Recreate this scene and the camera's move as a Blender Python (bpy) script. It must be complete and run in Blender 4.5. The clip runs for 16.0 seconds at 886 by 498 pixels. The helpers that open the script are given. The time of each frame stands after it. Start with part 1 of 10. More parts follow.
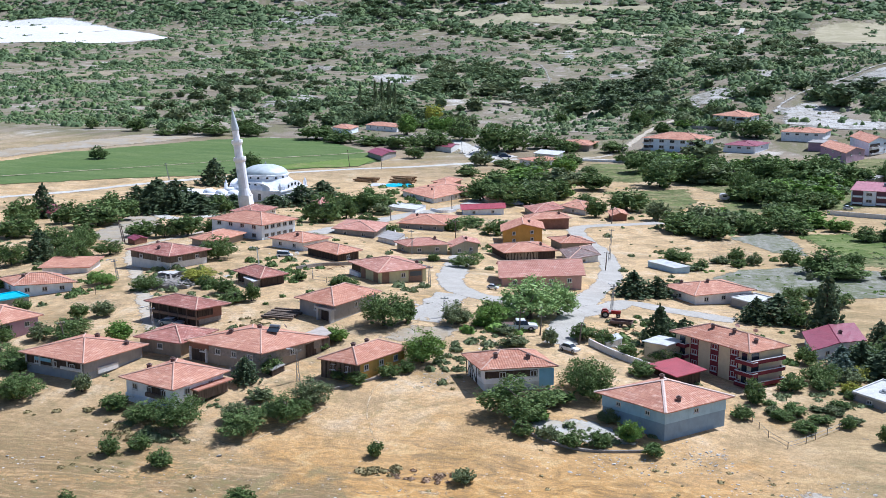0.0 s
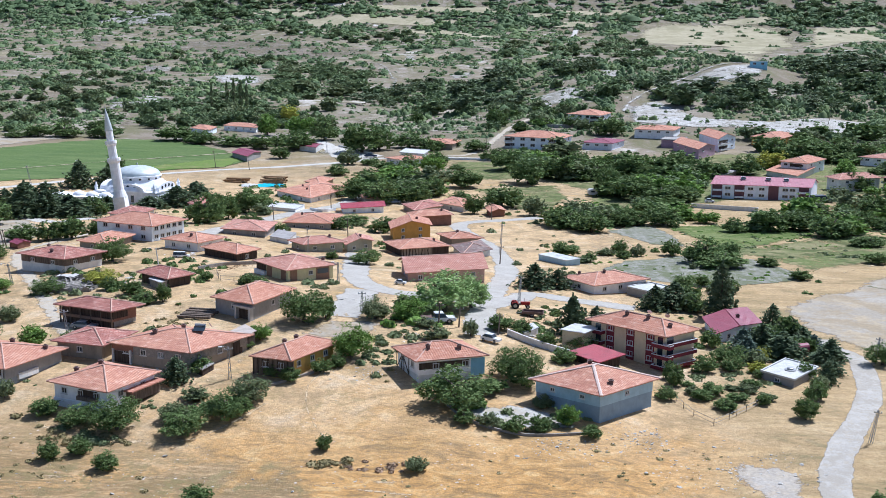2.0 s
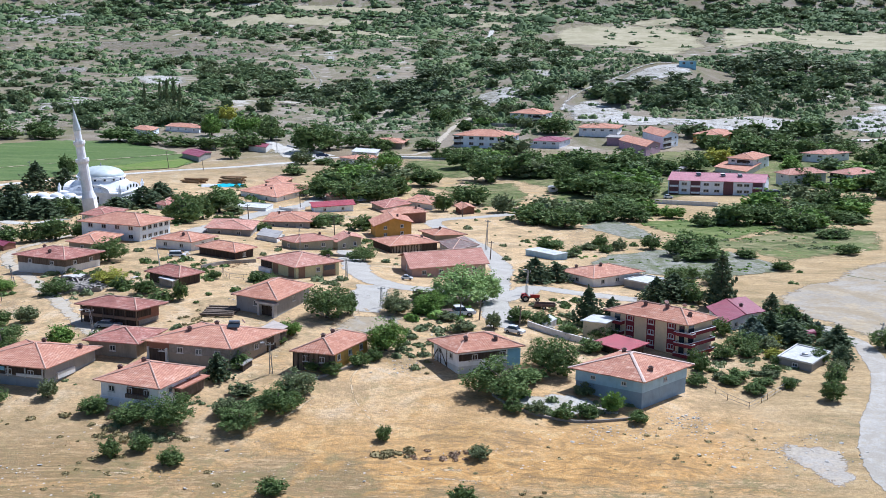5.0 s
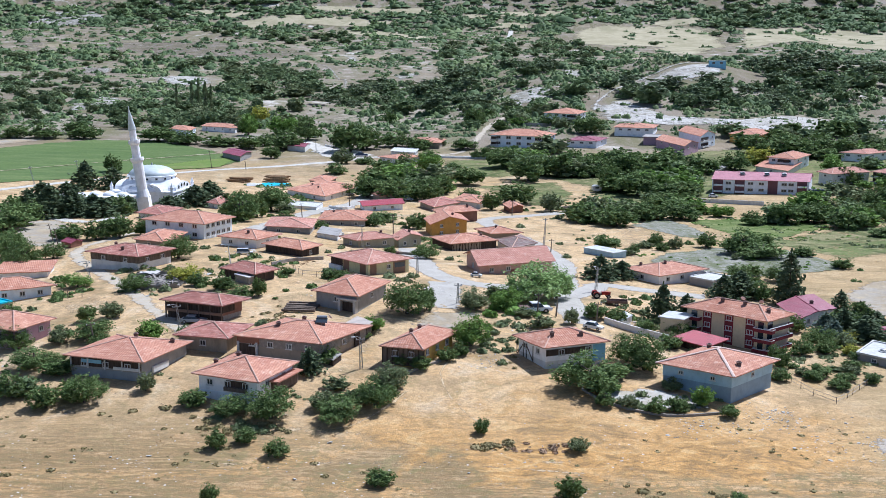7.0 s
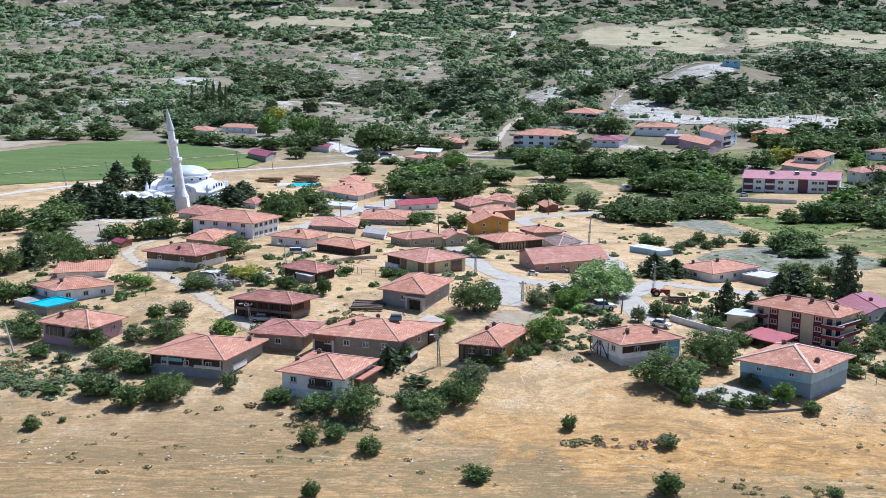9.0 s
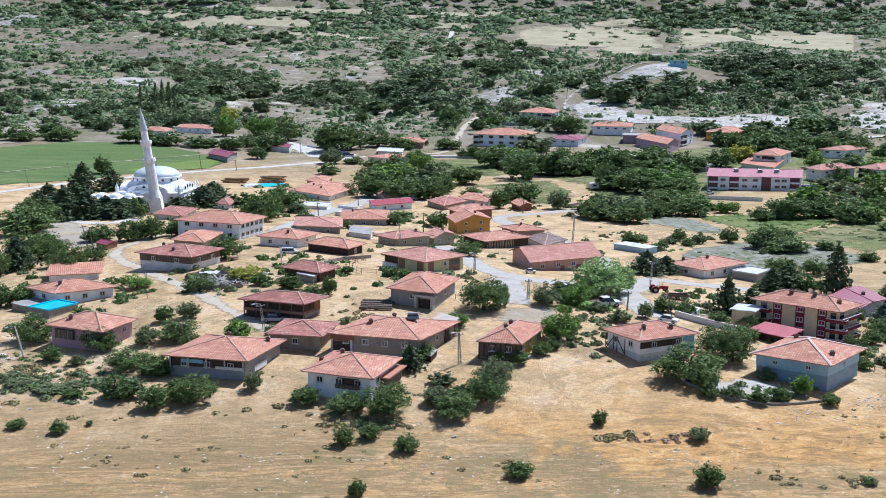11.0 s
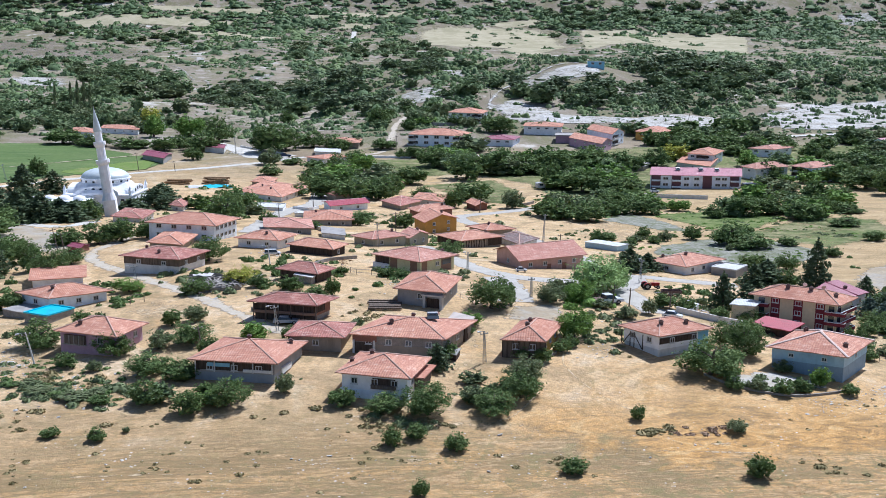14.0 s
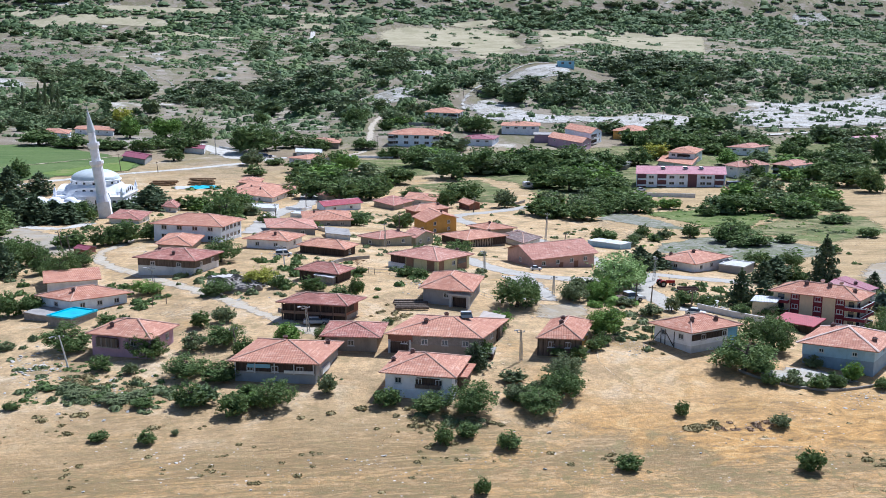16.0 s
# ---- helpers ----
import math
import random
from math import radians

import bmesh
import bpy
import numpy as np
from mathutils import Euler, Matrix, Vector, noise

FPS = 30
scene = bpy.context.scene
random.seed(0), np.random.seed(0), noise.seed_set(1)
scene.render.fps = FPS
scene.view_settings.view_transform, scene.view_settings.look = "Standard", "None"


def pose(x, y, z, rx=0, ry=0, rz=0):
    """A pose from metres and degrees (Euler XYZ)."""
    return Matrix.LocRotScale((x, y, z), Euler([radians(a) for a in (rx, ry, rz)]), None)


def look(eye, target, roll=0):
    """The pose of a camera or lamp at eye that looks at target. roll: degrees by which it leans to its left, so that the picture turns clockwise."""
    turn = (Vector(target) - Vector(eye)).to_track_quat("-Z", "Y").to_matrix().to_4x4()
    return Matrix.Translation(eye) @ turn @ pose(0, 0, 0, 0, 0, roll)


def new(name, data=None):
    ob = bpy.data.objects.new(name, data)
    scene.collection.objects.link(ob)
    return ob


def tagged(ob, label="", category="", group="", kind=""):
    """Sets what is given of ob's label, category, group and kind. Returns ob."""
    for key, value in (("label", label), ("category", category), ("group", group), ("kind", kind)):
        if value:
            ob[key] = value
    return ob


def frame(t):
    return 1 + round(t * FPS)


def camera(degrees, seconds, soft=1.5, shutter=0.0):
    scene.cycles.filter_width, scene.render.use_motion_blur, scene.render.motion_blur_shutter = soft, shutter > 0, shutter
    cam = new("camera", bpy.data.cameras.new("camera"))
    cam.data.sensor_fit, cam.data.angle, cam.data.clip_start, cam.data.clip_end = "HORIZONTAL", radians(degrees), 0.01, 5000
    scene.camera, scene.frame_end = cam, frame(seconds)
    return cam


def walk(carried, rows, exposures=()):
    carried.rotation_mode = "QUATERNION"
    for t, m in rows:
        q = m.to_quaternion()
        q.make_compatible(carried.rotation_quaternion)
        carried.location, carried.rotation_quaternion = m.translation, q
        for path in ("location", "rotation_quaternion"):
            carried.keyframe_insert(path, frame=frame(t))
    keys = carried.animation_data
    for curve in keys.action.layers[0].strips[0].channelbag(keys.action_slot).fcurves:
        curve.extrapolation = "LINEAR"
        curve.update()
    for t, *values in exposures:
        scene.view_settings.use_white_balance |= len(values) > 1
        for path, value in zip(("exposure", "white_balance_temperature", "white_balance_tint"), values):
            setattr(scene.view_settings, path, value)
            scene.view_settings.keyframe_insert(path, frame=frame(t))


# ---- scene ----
cam = camera(41.48, 16.0, soft=0.88)
PATH = [
    (0, look((46.56, 11.82, 58.78), (26.87, 108.13, 40.44), 0.31)),
    (0.5, look((43.39, 10.56, 58.57), (26.25, 107.36, 40.28), 0.35)),
    (1, look((39.80, 8.94, 58.47), (26.05, 106.29, 40.22), 0.48)),
    (1.5, look((36.04, 7.91, 58.20), (26.29, 105.76, 40.01), 0.54)),
    (2, look((32.31, 6.73, 58.05), (26.22, 104.88, 39.90), 0.57)),
    (2.5, look((28.35, 5.91, 57.89), (25.87, 104.22, 39.78), 0.63)),
    (3, look((24.51, 5.01, 57.82), (24.78, 103.37, 39.74), 0.66)),
    (3.5, look((21.08, 4.59, 57.65), (22.46, 102.94, 39.60), 0.69)),
    (4, look((17.98, 3.96, 57.55), (19.62, 102.30, 39.51), 0.65)),
    (6.5, look((3.11, 0.55, 57.06), (3.38, 98.92, 39.06), 0.53)),
    (7, look((0.00, 0.00, 57.00), (-0.01, 98.37, 39.00), 0.52)),
    (7.5, look((-3.20, -0.35, 56.87), (-3.46, 98.02, 38.89), 0.48)),
    (8, look((-6.39, -0.74, 56.77), (-6.86, 97.63, 38.81), 0.47)),
    (8.5, look((-9.56, -0.90, 56.69), (-10.00, 97.48, 38.74), 0.42)),
    (11, look((-26.90, -1.23, 56.35), (-21.40, 97.00, 38.45), 0.45)),
    (11.5, look((-30.44, -1.02, 56.27), (-23.30, 97.11, 38.42), 0.46)),
    (12, look((-34.02, -0.62, 56.14), (-25.20, 97.38, 38.31), 0.50)),
    (12.5, look((-37.65, -0.38, 56.06), (-27.12, 97.46, 38.26), 0.58)),
    (13, look((-41.16, -0.28, 56.08), (-29.03, 97.38, 38.28), 0.67)),
    (13.5, look((-44.48, 0.33, 55.92), (-31.27, 97.85, 38.15), 0.72)),
    (14, look((-47.81, 0.65, 55.93), (-33.68, 98.04, 38.17), 0.74)),
    (14.5, look((-51.03, 0.70, 55.84), (-36.05, 97.98, 38.12), 0.60)),
    (15, look((-54.25, 1.19, 55.75), (-38.39, 98.33, 38.06), 0.61)),
    (15.5, look((-57.74, 1.71, 55.75), (-40.91, 98.68, 38.04), 0.65)),
    (16, look((-61.02, 2.38, 55.72), (-43.24, 99.18, 38.00), 0.70)),
]
walk(cam, PATH, exposures=((0, 0.23, 5540, 13), (16, 0.23, 5540, 13)))

# ---- light ----
SUN_AZ, SUN_EL = radians(45), radians(55)      # azimuth from +y towards +x, elevation
world = bpy.data.worlds.new("sky")
scene.world = world
world.use_nodes = True
wn = world.node_tree
wn.nodes.clear()
sky = wn.nodes.new("ShaderNodeTexSky")
sky.sky_type = "NISHITA"
sky.sun_disc = False
sky.sun_elevation, sky.sun_rotation = SUN_EL, SUN_AZ
sky.altitude, sky.dust_density = 900, 1.5
bg = wn.nodes.new("ShaderNodeBackground")
bg.inputs["Strength"].default_value = 0.087
wo = wn.nodes.new("ShaderNodeOutputWorld")
wn.links.new(sky.outputs["Color"], bg.inputs["Color"])
wn.links.new(bg.outputs["Background"], wo.inputs["Surface"])
sun_data = bpy.data.lights.new("sun", "SUN")
sun_data.energy, sun_data.angle, sun_data.color = 5.0, radians(0.53), (1.0, 0.975, 0.94)
sun = new("sun", sun_data)
toward = Vector((math.sin(SUN_AZ) * math.cos(SUN_EL), math.cos(SUN_AZ) * math.cos(SUN_EL), math.sin(SUN_EL)))
sun.matrix_world = look(toward * 100, (0, 0, 0))

# ---- lie of the land ----
HUMPS = ((5.25, -45, 230, 60, 60), (2.83, 10, 250, 50, 50), (4.21, -70, 320, 60, 60), (-1.69, 0, 140, 200, 30),
         (-5.14, 60, 480, 250, 140), (1.92, 20, 195, 40, 40), (-2.74, -100, 600, 150, 150))
# height of the valley floor and the far hills along y, and of the pine ridge that stands before them on the east
LAND_Y = (620, 700, 760, 830, 1260, 1700, 2100, 2500, 3000, 3500, 4000, 4300, 4500)
LAND_Z = (-1.2, -1.5, -3.5, -6.5, -7, -12, -15, 0, 18, 33, 70, 150, 230)
RIDGE_Y = (660, 750, 800, 900, 1000, 1070, 1120, 1300)
RIDGE_Z = (0, 6, 9, 18, 30, 37, 39, 0)


def ground_np(x, y):
    z = np.interp(y, LAND_Y, LAND_Z)
    for a, b, c, d, e in HUMPS:
        z = z + a * np.exp(-((x - b) / d) ** 2 - ((y - c) / e) ** 2)
    east = np.clip((x + 60) / 130, 0, 1)
    z = z + np.interp(y, RIDGE_Y, RIDGE_Z) * east * east * (3 - 2 * east) * (1 - 0.12 * np.sin(x / 47) - 0.06 * np.sin(x / 19))
    near = np.clip((y - 780) / 200, 0, 1) * np.clip((1300 - y) / 150, 0, 1)
    z = z + near * (1.6 * np.sin(x / 29 + y / 41) + 1.2 * np.sin(x / 17 - y / 33))
    far = np.clip((y - 1350) / 400, 0, 1)
    return z + far * (6 * np.sin(x / 131 + y / 240) * np.sin(y / 175 - x / 260) + 3 * np.sin(x / 57 + 1.3) * np.sin(y / 97))


def ground(x, y):
    return float(ground_np(np.float64(x), np.float64(y)))


# ---- materials ----
class Nodes:
    """A short way to write a node material."""

    def __init__(self, name, rough=0.8, metal=0.0, spec=0.3):
        self.mat = bpy.data.materials.new(name)
        self.mat.use_nodes = True
        self.t = self.mat.node_tree
        self.b = self.t.nodes["Principled BSDF"]
        self.b.inputs["Roughness"].default_value = rough
        self.b.inputs["Metallic"].default_value = metal
        self.b.inputs["Specular IOR Level"].default_value = spec
        self.co = self.t.nodes.new("ShaderNodeTexCoord")

    def put(self, socket, v):
        if hasattr(v, "is_output"):
            self.t.links.new(v, socket)
        elif isinstance(v, tuple) and len(v) == 3 and socket.type == "RGBA":
            socket.default_value = (*v, 1)
        else:
            socket.default_value = v

    def coord(self, which="Object", scale=(1, 1, 1), turn=(0, 0, 0)):
        m = self.t.nodes.new("ShaderNodeMapping")
        m.inputs["Scale"].default_value = scale
        m.inputs["Rotation"].default_value = turn
        self.t.links.new(self.co.outputs[which], m.inputs["Vector"])
        return m.outputs["Vector"]

    def place(self, scale=(1, 1, 1)):
        g = self.t.nodes.new("ShaderNodeNewGeometry")
        m = self.t.nodes.new("ShaderNodeMapping")
        m.inputs["Scale"].default_value = scale
        self.t.links.new(g.outputs["Position"], m.inputs["Vector"])
        return m.outputs["Vector"]

    def noise(self, vec, scale, detail=4, rough=0.6, distort=0.0):
        n = self.t.nodes.new("ShaderNodeTexNoise")
        self.t.links.new(vec, n.inputs["Vector"])
        n.inputs["Scale"].default_value, n.inputs["Detail"].default_value = scale, detail
        n.inputs["Roughness"].default_value, n.inputs["Distortion"].default_value = rough, distort
        return n.outputs["Fac"]

    def cells(self, vec, scale, out="Color"):
        n = self.t.nodes.new("ShaderNodeTexVoronoi")
        self.t.links.new(vec, n.inputs["Vector"])
        n.inputs["Scale"].default_value = scale
        return n.outputs[out]

    def ramp(self, fac, *stops):
        n = self.t.nodes.new("ShaderNodeValToRGB")
        e = n.color_ramp.elements
        while len(e) < len(stops):
            e.new(0.5)
        for k, (p, c) in enumerate(stops):
            e[k].position = p
            e[k].color = (*c, 1) if isinstance(c, tuple) else (c, c, c, 1)
        self.t.links.new(fac, n.inputs["Fac"])
        return n.outputs["Color"]

    def mix(self, fac, a, b, how="MIX"):
        n = self.t.nodes.new("ShaderNodeMix")
        n.data_type, n.blend_type = "RGBA", how
        self.put(n.inputs[0], fac), self.put(n.inputs[6], a), self.put(n.inputs[7], b)
        return n.outputs[2]

    def math(self, how, a, b=0.0):
        n = self.t.nodes.new("ShaderNodeMath")
        n.operation = how
        self.put(n.inputs[0], a), self.put(n.inputs[1], b)
        return n.outputs[0]

    def split(self, vec):
        n = self.t.nodes.new("ShaderNodeSeparateXYZ")
        self.t.links.new(vec, n.inputs[0])
        return n.outputs

    def random(self):
        return self.t.nodes.new("ShaderNodeObjectInfo").outputs["Random"]

    def island(self):
        return self.t.nodes.new("ShaderNodeNewGeometry").outputs["Random Per Island"]

    def done(self, colour, bump=None, depth=0.05, strength=0.6):
        self.put(self.b.inputs["Base Color"], colour)
        if bump is not None:
            n = self.t.nodes.new("ShaderNodeBump")
            n.inputs["Distance"].default_value, n.inputs["Strength"].default_value = depth, strength
            self.put(n.inputs["Height"], bump)
            self.t.links.new(n.outputs["Normal"], self.b.inputs["Normal"])
        return self.mat


def scaled(c, k):
    return tuple(min(1.0, v * k) for v in c)


def ground_mat():
    n = Nodes("dry_grassland", 0.95, spec=0.1)
    p = n.place()
    big, mid, fine, grit = n.noise(p, 0.022, 5, 0.6), n.noise(p, 0.11, 8, 0.72), n.noise(p, 1.3, 7, 0.78), n.noise(p, 6.0, 3, 0.7)
    straw = n.ramp(mid, (0.32, (0.28, 0.18, 0.10)), (0.43, (0.51, 0.33, 0.165)), (0.54, (0.62, 0.43, 0.225)), (0.68, (0.70, 0.55, 0.355)))
    orange = n.ramp(n.noise(p, 0.04, 6, 0.64, 0.6), (0.45, 0.0), (0.55, 1.0))
    straw = n.mix(n.math("MULTIPLY", orange, 0.92), straw, (0.69, 0.405, 0.135))
    # grey-brown swathes of mown and driven ground along the slope
    streak = n.noise(n.place((0.022, 0.20, 0.2)), 1.0, 8, 0.74, 1.4)
    straw = n.mix(n.ramp(streak, (0.49, 0.0), (0.57, 0.85)), straw, (0.285, 0.22, 0.14))
    straw = n.mix(n.ramp(n.noise(n.place((0.05, 0.36, 0.3)), 1.0, 7, 0.72, 1.1), (0.55, 0.0), (0.63, 0.7)), straw, (0.72, 0.61, 0.44))
    bare = n.ramp(n.noise(p, 0.034, 7, 0.7, 0.6), (0.55, 0.0), (0.63, 1.0))
    straw = n.mix(n.math("MULTIPLY", bare, 0.8), straw, (0.60, 0.54, 0.455))
    straw = n.mix(n.ramp(n.noise(p, 0.055, 8, 0.74, 0.9), (0.53, 0.0), (0.61, 0.85)), straw, (0.23, 0.175, 0.105))
    tufts = n.ramp(n.noise(p, 0.42, 7, 0.76), (0.52, 0.0), (0.60, 1.0))
    straw = n.mix(n.math("MULTIPLY", tufts, n.ramp(n.noise(p, 0.028, 6, 0.65, 0.4), (0.46, 0.15), (0.56, 1.0))), straw, (0.17, 0.165, 0.07))
    west = n.ramp(n.math("ADD", n.math("MULTIPLY", n.split(p)[0], -0.012), n.noise(p, 0.03, 5, 0.6, 0.5)), (0.62, 0.0), (1.05, 0.8))
    brown = n.ramp(n.noise(n.place((0.07, 0.28, 0.3)), 1.0, 8, 0.76, 1.6), (0.38, (0.19, 0.145, 0.07)), (0.46, (0.36, 0.225, 0.11)), (0.54, (0.50, 0.31, 0.15)), (0.64, (0.61, 0.42, 0.24)))
    brown = n.mix(n.ramp(n.noise(p, 0.035, 6, 0.66, 0.8), (0.47, 0.0), (0.57, 0.9)), brown, (0.60, 0.36, 0.145))
    brown = n.mix(n.ramp(n.noise(p, 0.16, 7, 0.74, 0.6), (0.53, 0.0), (0.60, 0.75)), brown, (0.20, 0.185, 0.085))
    near = n.ramp(n.math("ADD", n.math("MULTIPLY", n.split(p)[1], -0.025), n.math("ADD", n.noise(p, 0.04, 5, 0.6, 0.5), 4.0)), (0.40, 0.0), (0.85, 0.8))
    straw = n.mix(n.math("MAXIMUM", west, near), straw, brown)
    clump = n.noise(n.place((0.20, 0.50, 0.5)), 1.0, 7, 0.76, 1.3)
    straw = n.mix(n.ramp(clump, (0.53, 0.0), (0.61, 0.7)), straw, (0.265, 0.22, 0.105))
    straw = n.mix(n.ramp(clump, (0.37, 0.65), (0.46, 0.0)), straw, (0.76, 0.57, 0.29))
    # broad swathes of olive-brown, straw and orange over the open slope
    sx, sy = n.split(p)[0], n.split(p)[1]
    swathe = n.noise(n.coord("Object", (0.030, 0.085, 0.1), (0, 0, 0.22)), 1.0, 9, 0.66, 1.0)
    slope = n.ramp(swathe, (0.40, (0.205, 0.135, 0.06)), (0.46, (0.32, 0.195, 0.09)), (0.51, (0.47, 0.275, 0.115)), (0.56, (0.64, 0.355, 0.125)), (0.64, (0.66, 0.465, 0.26)))
    rows = n.noise(n.coord("Object", (0.26, 0.8, 0.1), (0, 0, -0.12)), 1.0, 8, 0.72, 1.8)
    slope = n.mix(n.ramp(rows, (0.42, 0.95), (0.49, 0.0)), slope, (0.215, 0.155, 0.07))
    slope = n.mix(n.ramp(rows, (0.52, 0.0), (0.61, 0.55)), slope, (0.66, 0.48, 0.26))
    mown = n.noise(n.coord("Object", (0.065, 0.40, 0.1), (0, 0, 0.10)), 1.0, 10, 0.70, 2.2)
    slope = n.mix(n.ramp(mown, (0.43, 0.8), (0.49, 0.0)), slope, (0.235, 0.18, 0.08))
    slope = n.mix(n.ramp(mown, (0.54, 0.0), (0.60, 0.6)), slope, (0.64, 0.455, 0.245))
    slope = n.mix(n.ramp(n.noise(p, 0.35, 7, 0.74, 0.5), (0.53, 0.0), (0.58, 0.85)), slope, (0.19, 0.175, 0.07))
    slope = n.mix(n.ramp(n.noise(p, 0.9, 6, 0.76, 0.8), (0.40, 0.6), (0.48, 0.0)), slope, (0.24, 0.175, 0.09))
    slope = n.mix(n.math("MULTIPLY", west, 0.6), slope, n.ramp(mown, (0.42, (0.185, 0.135, 0.06)), (0.52, (0.36, 0.23, 0.105)), (0.60, (0.52, 0.335, 0.155))))
    straw = n.mix(n.ramp(n.math("MULTIPLY", n.math("ADD", sy, n.math("MULTIPLY", big, 30.0)), 0.001), (0.205, 0.88), (0.225, 0.0)), straw, slope)
    # golden dry grass on the knoll above the yards
    off = n.math("ADD", n.math("POWER", n.math("MULTIPLY", n.math("SUBTRACT", sx, 24.0), 1 / 48), 2.0), n.math("POWER", n.math("MULTIPLY", n.math("SUBTRACT", sy, 174.0), 1 / 27), 2.0))
    knoll = n.ramp(n.math("ADD", off, n.math("MULTIPLY", n.math("SUBTRACT", n.noise(p, 0.06, 6, 0.65, 0.6), 0.5), 3.0)), (0.75, 0.92), (1.4, 0.0))
    amber = n.ramp(n.noise(n.place((0.16, 0.34, 0.3)), 1.0, 8, 0.74, 1.2), (0.39, (0.26, 0.155, 0.062)), (0.46, (0.48, 0.265, 0.085)), (0.52, (0.64, 0.35, 0.11)), (0.61, (0.71, 0.465, 0.20)))
    straw = n.mix(knoll, straw, amber)
    stones = n.ramp(n.cells(p, 0.75, "Distance"), (0.10, 1.0), (0.17, 0.0))
    straw = n.mix(n.math("MULTIPLY", stones, n.ramp(n.noise(p, 0.09, 4), (0.52, 0.0), (0.60, 1.0))), straw, (0.72, 0.69, 0.64))
    # paler trodden soil among the houses
    among = n.ramp(n.math("MULTIPLY", n.math("ADD", n.split(p)[1], n.math("MULTIPLY", big, 40.0)), 0.001), (0.175, 0.0), (0.205, 0.9))
    yards = n.ramp(n.noise(p, 0.09, 8, 0.72, 0.6), (0.34, (0.28, 0.215, 0.12)), (0.43, (0.48, 0.345, 0.195)), (0.52, (0.69, 0.48, 0.26)), (0.66, (0.76, 0.61, 0.42)))
    yards = n.mix(n.ramp(n.noise(p, 0.25, 7, 0.74, 0.4), (0.53, 0.0), (0.61, 0.6)), yards, (0.27, 0.235, 0.12))
    straw = n.mix(n.math("MULTIPLY", among, n.ramp(n.noise(p, 0.06, 7, 0.7), (0.36, 0.2), (0.50, 1.0))), straw, yards)
    # golden dry grass on the east side, beyond the last houses
    east = n.ramp(n.math("ADD", n.math("MULTIPLY", n.split(p)[0], 0.010), n.math("MULTIPLY", n.noise(p, 0.03, 5, 0.6, 0.5), 0.5)), (0.80, 0.0), (0.98, 0.75))
    gold = n.ramp(n.noise(n.place((0.05, 0.16, 0.3)), 1.0, 8, 0.74, 1.0), (0.36, (0.20, 0.18, 0.085)), (0.46, (0.40, 0.285, 0.145)), (0.56, (0.53, 0.385, 0.20)), (0.66, (0.60, 0.47, 0.28)))
    straw = n.mix(east, straw, gold)
    # hillside scrub soil further off
    hm = n.noise(p, 0.014, 9, 0.68, 0.6)
    hill = n.ramp(hm, (0.30, (0.135, 0.12, 0.09)), (0.44, (0.195, 0.17, 0.13)), (0.55, (0.275, 0.245, 0.20)), (0.68, (0.40, 0.37, 0.33)))
    hill = n.mix(n.ramp(n.noise(p, 0.005, 6, 0.6), (0.54, 0.0), (0.64, 0.7)), hill, (0.40, 0.345, 0.235))
    hill = n.mix(n.ramp(n.noise(n.place((0.03, 0.011, 0.03)), 1.0, 8, 0.72, 0.8), (0.46, 0.0), (0.58, 0.85)), hill, (0.13, 0.145, 0.07))
    chalky = n.math("MULTIPLY", n.ramp(n.noise(p, 0.009, 7, 0.66, 0.8), (0.58, 0.0), (0.64, 0.85)), n.ramp(n.noise(p, 0.06, 5, 0.7), (0.42, 0.0), (0.56, 1.0)))
    hill = n.mix(chalky, hill, (0.68, 0.66, 0.61))
    far = n.ramp(n.math("MULTIPLY", n.math("ADD", n.split(p)[1], n.math("MULTIPLY", big, 120.0)), 0.001), (0.55, 0.0), (0.72, 1.0))
    col = n.mix(far, straw, hill)
    blades = n.noise(n.place((0.9, 2.6, 1.0)), 1.0, 6, 0.8, 1.5)
    col = n.mix(n.ramp(blades, (0.38, 0.5), (0.48, 0.0)), col, (0.20, 0.155, 0.08))
    col = n.mix(n.ramp(blades, (0.56, 0.0), (0.66, 0.35)), col, (0.74, 0.60, 0.40))
    col = n.mix(n.ramp(fine, (0.36, 0.5), (0.56, 0.0)), col, (0.21, 0.15, 0.085))
    col = n.mix(n.ramp(grit, (0.35, 0.25), (0.6, 0.0)), col, (0.26, 0.195, 0.115))
    return n.done(col, n.math("ADD", n.math("ADD", fine, n.math("MULTIPLY", grit, 0.3)), n.math("MULTIPLY", mid, 0.7)), 0.30, 0.6)


